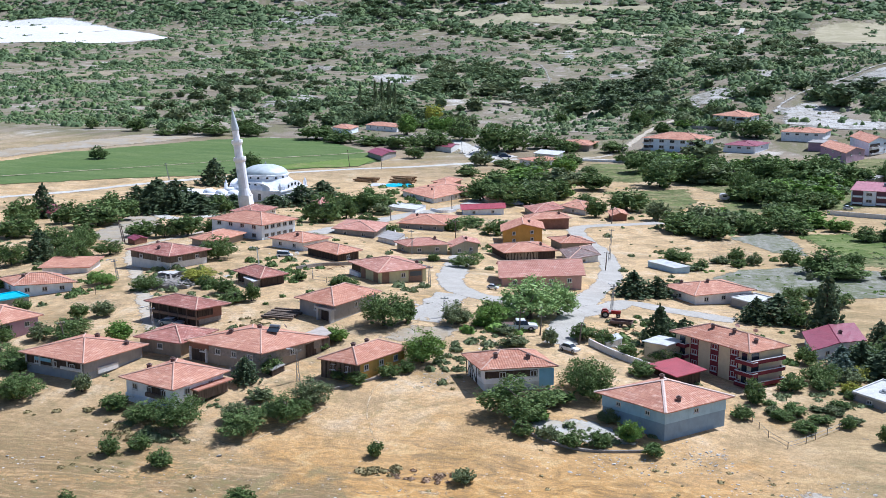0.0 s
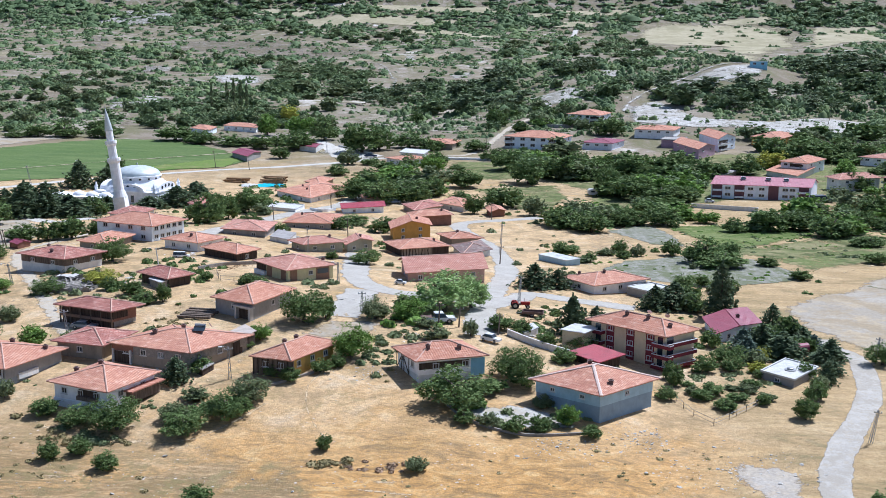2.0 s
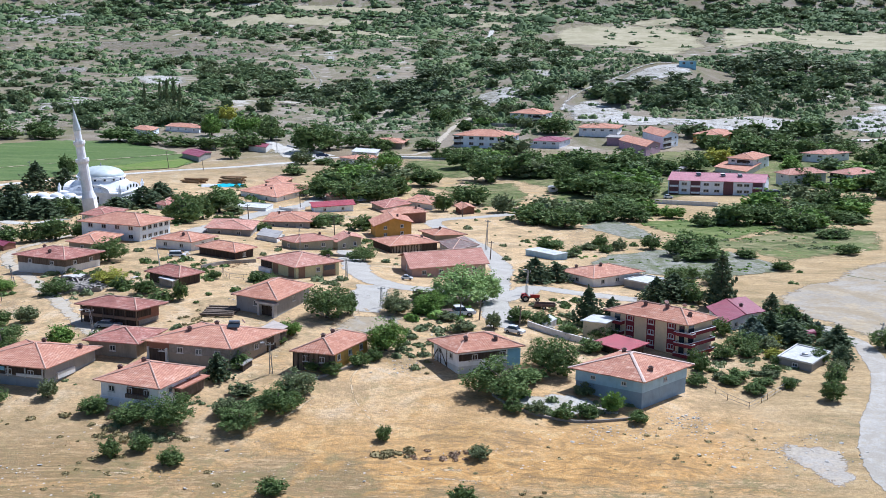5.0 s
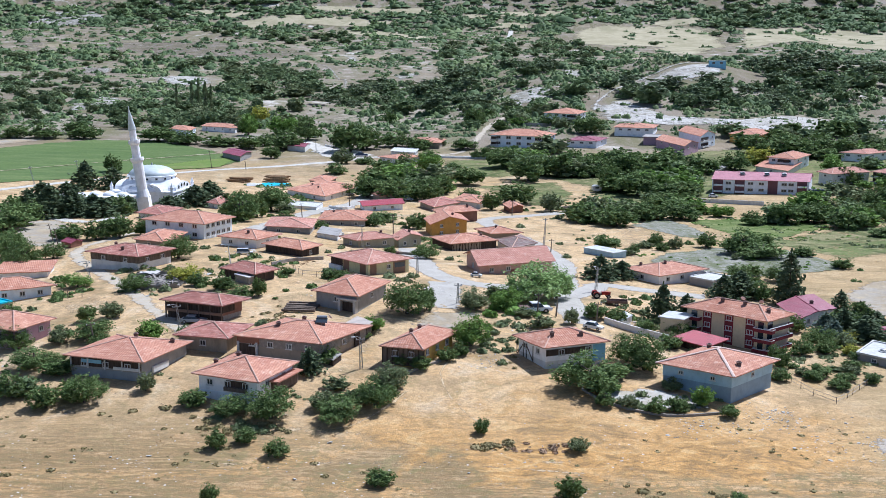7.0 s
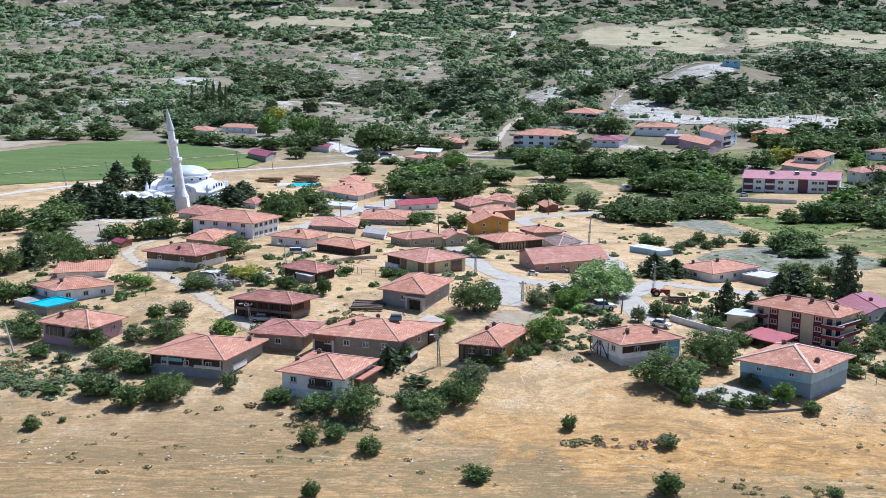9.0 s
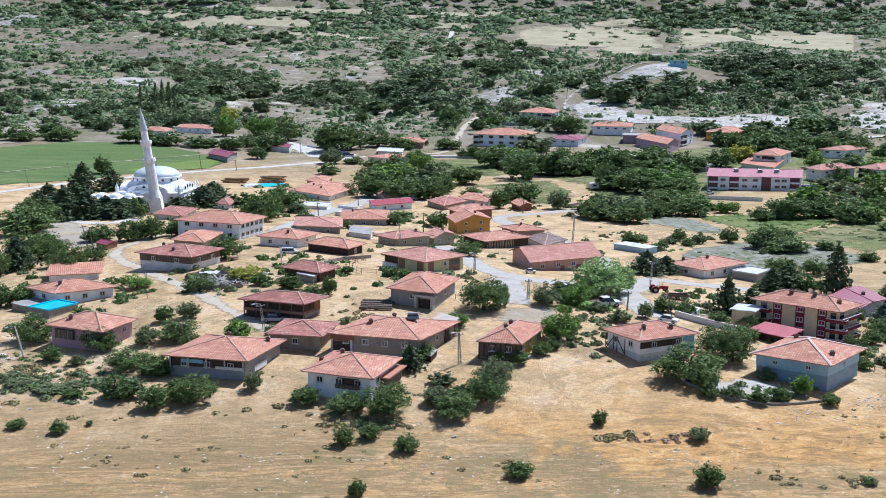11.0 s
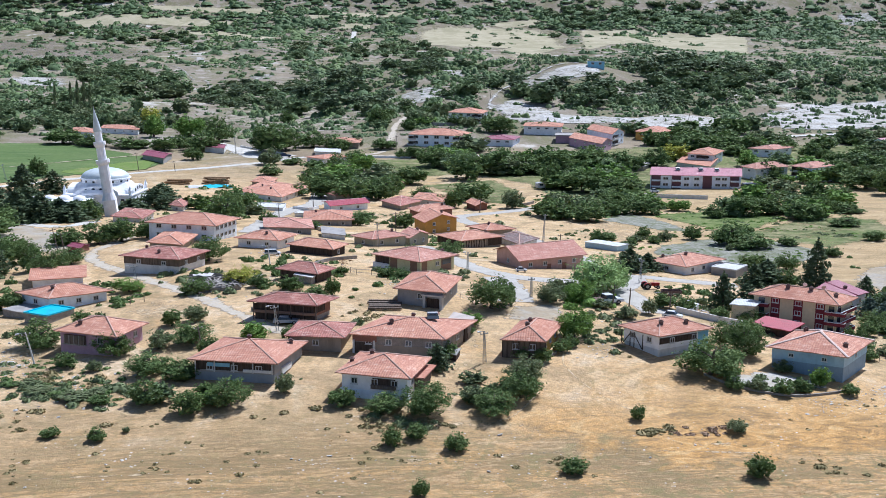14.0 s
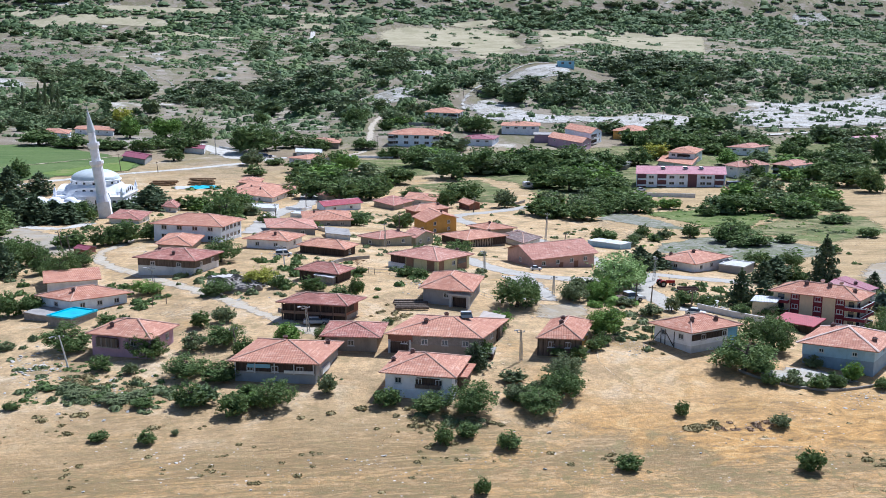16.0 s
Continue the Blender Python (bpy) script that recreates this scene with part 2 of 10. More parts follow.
def earth_mat(name, dark, light, scale=0.3, fine=3.0, depth=0.15, tint=None, streak=None, worn=0.0, spots=None):
    """Soil, gravel or stone. worn: how far the edge of a road or field frays into the ground about it."""
    n = Nodes(name, 0.95, spec=0.12)
    p = n.place()
    a, b = n.noise(p, scale, 7, 0.7), n.noise(p, fine, 6, 0.75)
    col = n.ramp(a, (0.32, dark), (0.68, light))
    if streak:
        s = n.noise(n.place(streak[0]), 1.0, 5, 0.6, 0.4)
        col = n.mix(n.ramp(s, (0.42, 0.0), (0.62, 0.8)), col, streak[1])
    if tint:
        col = n.mix(n.ramp(n.noise(p, scale * 2.3, 6, 0.7), (0.50, 0.0), (0.62, 0.85)), col, tint)
    if spots:
        far_, near_ = n.noise(p, spots[0], 7, 0.74, 0.8), n.noise(p, spots[0] * 5, 6, 0.75)
        col = n.mix(n.ramp(n.math("ADD", n.math("MULTIPLY", far_, 0.7), n.math("MULTIPLY", near_, 0.3)), (0.48, 0.0), (0.55, 0.85)), col, spots[1])
    col = n.mix(n.ramp(b, (0.35, 0.4), (0.62, 0.0)), col, scaled(dark, 0.5))
    n.done(col, b, depth, 0.7)
    if worn:
        e = n.split(n.coord("UV"))[0]
        ragged = n.math("SUBTRACT", n.math("ADD", n.math("MULTIPLY", n.noise(p, 0.55, 6, 0.75), 1.9), n.math("MULTIPLY", n.noise(p, 0.10, 4, 0.6), 1.3)), 0.95)
        keep = n.ramp(n.math("SUBTRACT", n.math("MULTIPLY", e, 1.0 / worn), ragged), (0.0, 0.0), (0.22, 1.0))
        gone = n.t.nodes.new("ShaderNodeBsdfTransparent")
        both = n.t.nodes.new("ShaderNodeMixShader")
        n.put(both.inputs[0], keep)
        n.t.links.new(gone.outputs[0], both.inputs[1])
        n.t.links.new(n.b.outputs[0], both.inputs[2])
        n.t.links.new(both.outputs[0], n.t.nodes["Material Output"].inputs["Surface"])
    return n.mat


def plaster(name, colour, dirt=0.5, rough=0.85):
    n = Nodes(name, rough, spec=0.25)
    p = n.place()
    a, b = n.noise(p, 0.55, 6, 0.65), n.noise(p, 7.0, 4)
    col = n.ramp(a, (0.35, scaled(colour, 0.84)), (0.60, colour))
    runs = n.noise(n.place((1.1, 1.1, 0.35)), 1.0, 6, 0.65)
    col = n.mix(n.math("MULTIPLY", n.ramp(runs, (0.52, 0.0), (0.72, 0.8)), dirt), col, scaled(colour, 0.42))
    return n.done(col, b, 0.02, 0.5)


def tile_roof(name, light, dark, patch=0.3, pale=(0.55, 0.36, 0.27)):
    """Clay pantiles: columns down the slope and courses along it, by the roof's own UV in metres."""
    n = Nodes(name, 0.85, spec=0.2)
    uv = n.coord("UV")
    br = n.t.nodes.new("ShaderNodeTexBrick")
    n.t.links.new(uv, br.inputs["Vector"])
    br.offset = 0.0
    for key, v in (("Scale", 1.0), ("Mortar Size", 0.03), ("Brick Width", 0.42), ("Row Height", 0.62), ("Bias", -0.1)):
        br.inputs[key].default_value = v
    n.put(br.inputs["Color1"], light), n.put(br.inputs["Color2"], scaled(light, 0.84)), n.put(br.inputs["Mortar"], scaled(dark, 0.9))
    p = n.place()
    worn = n.noise(p, 0.30, 8, 0.76)
    col = n.mix(n.ramp(worn, (0.44, 0.0), (0.58, 1.0)), br.outputs["Color"], dark)
    col = n.mix(n.ramp(n.noise(p, 1.1, 5, 0.65), (0.56, 0.0), (0.64, patch * 2)), col, pale)
    col = n.mix(n.math("MULTIPLY", n.random(), 0.35), col, scaled(dark, 0.85))
    course = n.noise(n.coord("UV", (0.22, 1.7, 1)), 1.0, 5, 0.7)
    col = n.mix(n.ramp(course, (0.54, 0.0), (0.66, 0.65)), col, pale)
    col = n.mix(n.ramp(course, (0.34, 0.6), (0.46, 0.0)), col, scaled(dark, 0.75))
    su = n.split(uv)
    wave = n.math("ABSOLUTE", n.math("SINE", n.math("MULTIPLY", su[0], math.pi / 0.42)))
    row = n.math("FRACT", n.math("MULTIPLY", su[1], 1 / 0.62))
    return n.done(col, n.math("ADD", wave, n.math("MULTIPLY", row, -0.6)), 0.06, 0.8)


def sheet_roof(name, colour, rough=0.5):
    n = Nodes(name, rough, spec=0.4)
    uv = n.coord("UV")
    p = n.place()
    col = n.mix(n.ramp(n.noise(p, 0.6, 6, 0.65), (0.45, 0.0), (0.68, 0.8)), colour, scaled(colour, 0.62))
    rib = n.math("ABSOLUTE", n.math("SINE", n.math("MULTIPLY", n.split(uv)[0], math.pi / 0.3)))
    return n.done(col, rib, 0.05, 0.8)


def board_mat(name, light, dark):
    n = Nodes(name, 0.9, spec=0.15)
    p = n.place((3.2, 3.2, 0.35))
    a = n.noise(p, 1.0, 5, 0.7)
    col = n.ramp(a, (0.35, dark), (0.65, light))
    return n.done(col, a, 0.04, 0.8)


def leaf_mat(name, a, b, c):
    n = Nodes(name, 0.8, spec=0.15)
    k = 1.9 if name.startswith(("hill", "light_hill")) else 1.75
    a, b, c = ((v[0] * 1.12, v[1] * 0.98, v[2] * 1.10) for v in (a, b, c))
    r = n.ramp(n.island(), (0.0, scaled(a, k * 1.1)), (0.55, scaled(b, k)), (1.0, scaled(c, k)))
    r = n.mix(n.math("MULTIPLY", n.random(), 0.4), r, scaled(a, k))
    r = n.mix(n.ramp(n.noise(n.place(), 0.5, 3), (0.45, 0.0), (0.7, 0.4)), r, scaled(c, k * 1.1))
    n.done(r)
    back = n.t.nodes.new("ShaderNodeBsdfTranslucent")
    n.put(back.inputs["Color"], n.mix(0.5, r, scaled(c, 1.6)))
    both = n.t.nodes.new("ShaderNodeMixShader")
    both.inputs[0].default_value = 0.16
    n.t.links.new(n.b.outputs[0], both.inputs[1])
    n.t.links.new(back.outputs[0], both.inputs[2])
    n.t.links.new(both.outputs[0], n.t.nodes["Material Output"].inputs["Surface"])
    return n.mat


def plain(name, colour, rough=0.6, metal=0.0, vary=0.25, scale=3.0):
    n = Nodes(name, rough, metal, 0.35)
    a = n.noise(n.place(), scale, 4)
    return n.done(n.ramp(a, (0.3, scaled(colour, 1 - vary)), (0.7, colour)), a, 0.01, 0.4)


GLASS = Nodes("window_glass", 0.08, spec=0.6).done((0.03, 0.04, 0.05))
M = {
    "ground": ground_mat(),
    "gravel": earth_mat("grey_gravel_road", (0.40, 0.37, 0.32), (0.545, 0.51, 0.45), 0.4, 4, 0.05, (0.44, 0.385, 0.30), None, 0.28, (0.15, (0.40, 0.36, 0.295))),
    "concrete_road": earth_mat("worn_concrete_road", (0.375, 0.35, 0.305), (0.53, 0.50, 0.445), 0.25, 3, 0.03, (0.46, 0.43, 0.37), None, 0.4),
    "lane": earth_mat("beige_gravel_lane", (0.45, 0.395, 0.31), (0.58, 0.52, 0.42), 0.3, 3, 0.05, (0.52, 0.40, 0.25), None, 0.75),
    "white_dust": earth_mat("white_dust_road", (0.50, 0.475, 0.42), (0.68, 0.66, 0.60), 0.15, 2, 0.05, (0.46, 0.41, 0.32), None, 0.45),
    "chalk": earth_mat("chalk_slope", (0.47, 0.45, 0.41), (0.74, 0.725, 0.69), 0.10, 0.4, 0.8, (0.52, 0.49, 0.43), ((0.05, 0.014, 1), (0.46, 0.43, 0.37)), 1.05, (0.055, (0.38, 0.35, 0.285))),
    "chalk_white": earth_mat("white_chalk_hillside", (0.66, 0.64, 0.60), (0.82, 0.81, 0.78), 0.05, 0.3, 0.4, (0.58, 0.56, 0.51), None, 0.45),
    "hillsoil": earth_mat("brown_hill_soil", (0.21, 0.165, 0.135), (0.34, 0.28, 0.235), 0.02, 0.15, 0.5, (0.41, 0.36, 0.31), ((0.02, 0.006, 1), (0.18, 0.17, 0.12)), 1.5, (0.03, (0.15, 0.145, 0.09))),
    "pale_slope": earth_mat("pale_eroded_slope", (0.33, 0.31, 0.27), (0.55, 0.53, 0.48), 0.06, 0.4, 0.4, (0.62, 0.605, 0.565), ((0.04, 0.02, 1), (0.36, 0.335, 0.28)), 1.1, (0.05, (0.25, 0.235, 0.165))),
    "stubble": earth_mat("pale_hill_stubble", (0.40, 0.35, 0.23), (0.50, 0.44, 0.30), 0.012, 0.2, 0.2, (0.37, 0.34, 0.21), None, 0.4, (0.01, (0.33, 0.30, 0.18))),
    "hillsoil2": earth_mat("dry_tan_slope", (0.26, 0.215, 0.155), (0.42, 0.355, 0.265), 0.05, 0.4, 0.4, (0.56, 0.51, 0.43), ((0.02, 0.06, 1), (0.38, 0.34, 0.26)), 1.0, (0.06, (0.20, 0.19, 0.11))),
    "green": earth_mat("green_crop", (0.075, 0.13, 0.040), (0.13, 0.185, 0.062), 0.02, 0.6, 0.1, None, ((0.01, 0.12, 1), (0.17, 0.215, 0.08)), 0.3, (0.025, (0.12, 0.175, 0.055))),
    "lime": earth_mat("thin_green_crop", (0.13, 0.20, 0.045), (0.21, 0.27, 0.075), 0.03, 0.8, 0.1, (0.25, 0.25, 0.10), None, 0.6),
    "tan": earth_mat("stubble_field", (0.45, 0.38, 0.265), (0.60, 0.52, 0.375), 0.03, 0.5, 0.1, None, ((0.02, 0.12, 1), (0.36, 0.32, 0.20)), 0.9, (0.02, (0.30, 0.27, 0.15))),
    "plough": earth_mat("grey_tilled_soil", (0.26, 0.25, 0.21), (0.42, 0.405, 0.355), 0.2, 2, 0.15, (0.15, 0.165, 0.08), ((0.5, 0.05, 1), (0.20, 0.205, 0.15)), 0.5, (0.09, (0.13, 0.15, 0.065))),
    "meadow": earth_mat("green_meadow", (0.12, 0.16, 0.05), (0.22, 0.245, 0.09), 0.10, 1.2, 0.3, (0.37, 0.31, 0.17), ((0.02, 0.09, 1), (0.30, 0.26, 0.14)), 1.0, (0.06, (0.085, 0.105, 0.035))),
    "meadow_green": earth_mat("fresh_meadow", (0.12, 0.165, 0.045), (0.21, 0.25, 0.08), 0.10, 1.2, 0.3, (0.30, 0.29, 0.13), ((0.02, 0.09, 1), (0.20, 0.23, 0.09)), 0.9, (0.06, (0.085, 0.13, 0.03))),
    "threshing": earth_mat("bare_grey_ground", (0.35, 0.31, 0.25), (0.46, 0.415, 0.345), 0.05, 1.2, 0.08, (0.47, 0.38, 0.25), ((0.03, 0.16, 1), (0.38, 0.33, 0.25)), 0.7, (0.05, (0.36, 0.285, 0.18))),
    "yard": earth_mat("grey_yard", (0.42, 0.405, 0.37), (0.58, 0.565, 0.52), 0.3, 2, 0.05, (0.36, 0.34, 0.25), None, 0.6, (0.12, (0.46, 0.40, 0.30))),
    "tile": tile_roof("clay_tile_roof", (0.63, 0.325, 0.215), (0.45, 0.205, 0.14), 0.32, (0.70, 0.47, 0.355)),
    "tile_orange": tile_roof("orange_clay_tile_roof", (0.64, 0.325, 0.215), (0.43, 0.19, 0.125), 0.45, (0.64, 0.42, 0.32)),
    "tile_old": tile_roof("weathered_clay_tile_roof", (0.53, 0.235, 0.18), (0.30, 0.125, 0.10), 0.35, (0.60, 0.40, 0.33)),
    "tile_pale": tile_roof("faded_clay_tile_roof", (0.60, 0.305, 0.23), (0.42, 0.195, 0.145), 0.45, (0.62, 0.43, 0.35)),
    "tile_grey": tile_roof("grey_ruined_tile_roof", (0.33, 0.20, 0.17), (0.20, 0.15, 0.135), 0.5, (0.4, 0.36, 0.33)),
    "maroon": sheet_roof("maroon_sheet_roof", (0.27, 0.055, 0.085)),
    "redsheet": sheet_roof("red_sheet_roof", (0.37, 0.05, 0.07)),
    "pinksheet": sheet_roof("pink_sheet_roof", (0.42, 0.14, 0.175)),
    "zinc": sheet_roof("zinc_sheet_roof", (0.62, 0.63, 0.62), 0.4),
    "flatroof": earth_mat("flat_concrete_roof", (0.5, 0.5, 0.48), (0.7, 0.7, 0.67), 0.5, 3, 0.02),
    "rusty": sheet_roof("rust_streaked_sheet_roof", (0.50, 0.43, 0.37), 0.7),
    "palegrey": plaster("pale_cement_plaster", (0.52, 0.50, 0.475), 0.4),
    "greywood": board_mat("silvered_planks", (0.42, 0.39, 0.355), (0.20, 0.18, 0.16)),
    "asbestos": sheet_roof("grey_corrugated_roof", (0.36, 0.34, 0.32), 0.9),
    "tarp": sheet_roof("turquoise_tarpaulin", (0.03, 0.52, 0.68), 0.35),
    "white": plaster("white_plaster", (0.90, 0.90, 0.90), 0.2),
    "palewhite": plaster("dirty_white_plaster", (0.72, 0.71, 0.68), 0.5),
    "cream": plaster("cream_green_plaster", (0.60, 0.58, 0.36), 0.3),
    "beige": plaster("beige_plaster", (0.72, 0.60, 0.40), 0.15),
    "skyblue": plaster("pale_blue_plaster", (0.84, 0.91, 0.96), 0.08),
    "blue": plaster("blue_grey_plaster", (0.40, 0.57, 0.68), 0.3),
    "slate": plaster("dark_slate_plaster", (0.28, 0.375, 0.46), 0.35),
    # blue-grey lower wall, with the shade of the eaves put into its colour
    "bluegrey": plaster("shaded_blue_grey_cement", (0.30, 0.335, 0.37), 0.4),
    "yellow": plaster("ochre_yellow_plaster", (0.55, 0.36, 0.10), 0.35),
    "orange": plaster("orange_plaster", (0.56, 0.31, 0.08), 0.25),
    "pink": plaster("pink_plaster", (0.52, 0.34, 0.29), 0.35),
    "mauve": plaster("mauve_plaster", (0.50, 0.33, 0.41), 0.35),
    "lilac": plaster("lilac_plaster", (0.80, 0.84, 0.90), 0.12),
    "grey": plaster("grey_cement_plaster", (0.34, 0.33, 0.315), 0.5),
    "olive": plaster("olive_grey_plaster", (0.37, 0.36, 0.28), 0.5),
    "mud": plaster("mud_plaster", (0.34, 0.29, 0.23), 0.6),
    "stone": earth_mat("rubble_stone_wall", (0.23, 0.21, 0.19), (0.40, 0.37, 0.33), 1.2, 5, 0.12),
    "brick": earth_mat("red_brick_wall", (0.22, 0.11, 0.08), (0.32, 0.165, 0.12), 0.8, 8, 0.03),
    "burgundy": plaster("burgundy_plaster", (0.20, 0.035, 0.045), 0.2),
    "wood": board_mat("weathered_boards", (0.21, 0.165, 0.13), (0.085, 0.065, 0.052)),
    # dark timber, also laid flat on walls to paint the shade of openings
    "darkwood": board_mat("dark_timber_and_shade", (0.10, 0.075, 0.06), (0.04, 0.03, 0.026)),
    "pole": board_mat("pole_timber", (0.22, 0.18, 0.145), (0.11, 0.09, 0.075)),
    "mortar": plain("ridge_mortar", (0.72, 0.56, 0.48), 0.9),
    "ridge": plain("clay_ridge_tiles", (0.62, 0.40, 0.31), 0.9),
    "frame": plain("white_window_frame", (0.64, 0.64, 0.63), 0.5),
    "chimney": plain("sooty_chimney_render", (0.20, 0.13, 0.115), 0.9, 0, 0.5),
    "metal": plain("grey_metal", (0.42, 0.43, 0.44), 0.45, 0.7),
    "mosque": plaster("white_mosque_render", (0.89, 0.90, 0.92), 0.08),
    "lead": plain("pale_lead_dome", (0.62, 0.68, 0.68), 0.45, 0.1, 0.2, 0.6),
    "rail": plain("white_rail_paint", (0.76, 0.76, 0.75), 0.5),
    "log": board_mat("stacked_logs", (0.40, 0.26, 0.14), (0.15, 0.09, 0.05)),
    "azure": plaster("azure_paint", (0.30, 0.56, 0.72), 0.2),
    "brownpanel": plaster("brown_plaster", (0.27, 0.17, 0.12), 0.3),
    "trail": earth_mat("trodden_trail", (0.50, 0.38, 0.23), (0.68, 0.54, 0.35), 0.2, 1.5, 0.05, (0.50, 0.35, 0.185), None, 1.5),
    "pale_trail": earth_mat("worn_pale_path", (0.56, 0.42, 0.25), (0.70, 0.56, 0.37), 0.3, 2, 0.04, (0.55, 0.38, 0.19), None, 1.1),
    "pale_bare": earth_mat("whitish_bare_ground", (0.38, 0.335, 0.275), (0.50, 0.46, 0.40), 0.25, 2.0, 0.06, (0.52, 0.43, 0.32), None, 0.75, (0.2, (0.48, 0.42, 0.33))),
    "dark_grass": earth_mat("withered_brown_growth", (0.16, 0.12, 0.085), (0.30, 0.225, 0.15), 0.5, 2.5, 0.15, (0.20, 0.17, 0.09), None, 1.6, (0.4, (0.13, 0.11, 0.06))),
    "weed": leaf_mat("low_weeds", (0.095, 0.095, 0.038), (0.14, 0.135, 0.056), (0.195, 0.18, 0.082)),
    "drygrass": leaf_mat("dry_grass_tufts", (0.17, 0.12, 0.05), (0.26, 0.185, 0.08), (0.35, 0.255, 0.125)),
    "withered": leaf_mat("withered_brown_leaves", (0.105, 0.085, 0.048), (0.155, 0.122, 0.07), (0.21, 0.165, 0.095)),
    "panel": plaster("dull_maroon_plaster", (0.17, 0.085, 0.095), 0.3),
    "rock": earth_mat("pale_rock", (0.46, 0.43, 0.385), (0.70, 0.67, 0.61), 1.2, 5, 0.05),
    "rubber": plain("black_rubber", (0.025, 0.025, 0.026), 0.85),
    "redpaint": plain("red_paint", (0.42, 0.03, 0.02), 0.35),
    "whitepaint": plain("white_car_paint", (0.74, 0.75, 0.76), 0.25, 0.0, 0.08),
    "silverpaint": plain("silver_car_paint", (0.36, 0.37, 0.39), 0.25, 0.3, 0.08),
    "bluepaint": plain("dark_blue_car_paint", (0.035, 0.05, 0.10), 0.25, 0.0, 0.08),
    "bark": board_mat("bark", (0.17, 0.135, 0.105), (0.07, 0.055, 0.043)),
    "leaf": leaf_mat("walnut_leaves", (0.030, 0.060, 0.015), (0.066, 0.118, 0.032), (0.118, 0.172, 0.058)),
    "leaf_bright": leaf_mat("bright_green_leaves", (0.050, 0.100, 0.018), (0.090, 0.170, 0.032), (0.14, 0.235, 0.055)),
    "leaf_lime": leaf_mat("yellow_green_leaves", (0.13, 0.17, 0.025), (0.22, 0.26, 0.04), (0.30, 0.32, 0.07)),
    "leaf_willow": leaf_mat("silvery_willow_leaves", (0.10, 0.17, 0.052), (0.15, 0.24, 0.08), (0.21, 0.31, 0.115)),
    "leaf_dry": leaf_mat("dusty_leaves", (0.062, 0.092, 0.036), (0.092, 0.13, 0.055), (0.135, 0.172, 0.078)),
    "needle": leaf_mat("dark_conifer_needles", (0.032, 0.056, 0.026), (0.054, 0.088, 0.038), (0.088, 0.125, 0.056)),
    "needle_blue": leaf_mat("blue_spruce_needles", (0.045, 0.078, 0.052), (0.072, 0.112, 0.076), (0.105, 0.15, 0.105)),
    "leaf_wood": leaf_mat("hill_wood_leaves", (0.054, 0.092, 0.036), (0.082, 0.128, 0.052), (0.118, 0.165, 0.072)),
    "needle_pine": leaf_mat("hill_pine_needles", (0.047, 0.076, 0.037), (0.071, 0.107, 0.049), (0.104, 0.143, 0.067)),
    "scrub": leaf_mat("hillside_scrub", (0.040, 0.072, 0.027), (0.060, 0.100, 0.040), (0.082, 0.125, 0.052)),
    "scrub_light": leaf_mat("light_hillside_scrub", (0.055, 0.094, 0.032), (0.078, 0.125, 0.044), (0.105, 0.15, 0.058)),
}

# ---- helpers for building ----


def finish(name, bm, mat, smooth=False):
    me = bpy.data.meshes.new(name)
    bm.to_mesh(me)
    bm.free()
    for m in mat if isinstance(mat, (list, tuple)) else [mat]:
        me.materials.append(M[m] if isinstance(m, str) else m)
    if smooth:
        me.polygons.foreach_set("use_smooth", [True] * len(me.polygons))
    return me


def part(name, bm, mat, parent, label="", smooth=False):
    ob = new(name, finish(name, bm, mat, smooth))
    ob.parent = parent
    return tagged(ob, label)


def root(name, x, y, z, label, category, group="", turn=0.0):
    ob = new(name)
    ob.location = (x, y, z)
    ob.rotation_euler = (0, 0, turn)
    ob.empty_display_size = 0.3
    return tagged(ob, label, category, group)


def box(bm, x0, y0, z0, x1, y1, z1, m=None):
    vs = [bm.verts.new((x, y, z)) for z in (z0, z1) for x, y in ((x0, y0), (x1, y0), (x1, y1), (x0, y1))]
    if m is not None:
        for v in vs:
            v.co = m @ v.co
    for f in ((3, 2, 1, 0), (4, 5, 6, 7), (0, 1, 5, 4), (1, 2, 6, 5), (2, 3, 7, 6), (3, 0, 4, 7)):
        bm.faces.new([vs[k] for k in f])
    return vs


def tube(bm, path, radii, sides=8, caps=True):
    """A tapered tube along points."""
    rings = []
    for k, p in enumerate(path):
        p = Vector(p)
        a = Vector(path[max(k - 1, 0)])
        b = Vector(path[min(k + 1, len(path) - 1)])
        d = (b - a).normalized()
        s = d.cross(Vector((0.31, 0.95, 0.05)) if abs(d.z) > 0.9 else Vector((0, 0, 1))).normalized()
        q = d.cross(s)
        rings.append([bm.verts.new(p + radii[k] * (math.cos(2 * math.pi * i / sides) * s + math.sin(2 * math.pi * i / sides) * q)) for i in range(sides)])
    for r, n in zip(rings, rings[1:]):
        for i in range(sides):
            bm.faces.new((r[i], r[(i + 1) % sides], n[(i + 1) % sides], n[i]))
    if caps:
        bm.faces.new(rings[0])
        bm.faces.new(rings[-1][::-1])
    return rings


def lathe(bm, profile, sides=32, centre=(0, 0)):
    """A turned body from (radius, height) pairs, bottom first."""
    rings = []
    for r, z in profile:
        rings.append([bm.verts.new((centre[0] + max(r, 0.005) * math.cos(2 * math.pi * i / sides), centre[1] + max(r, 0.005) * math.sin(2 * math.pi * i / sides), z)) for i in range(sides)])
    for r, n in zip(rings, rings[1:]):
        for i in range(sides):
            bm.faces.new((r[i], r[(i + 1) % sides], n[(i + 1) % sides], n[i]))
    bm.faces.new(rings[0][::-1])
    bm.faces.new(rings[-1])


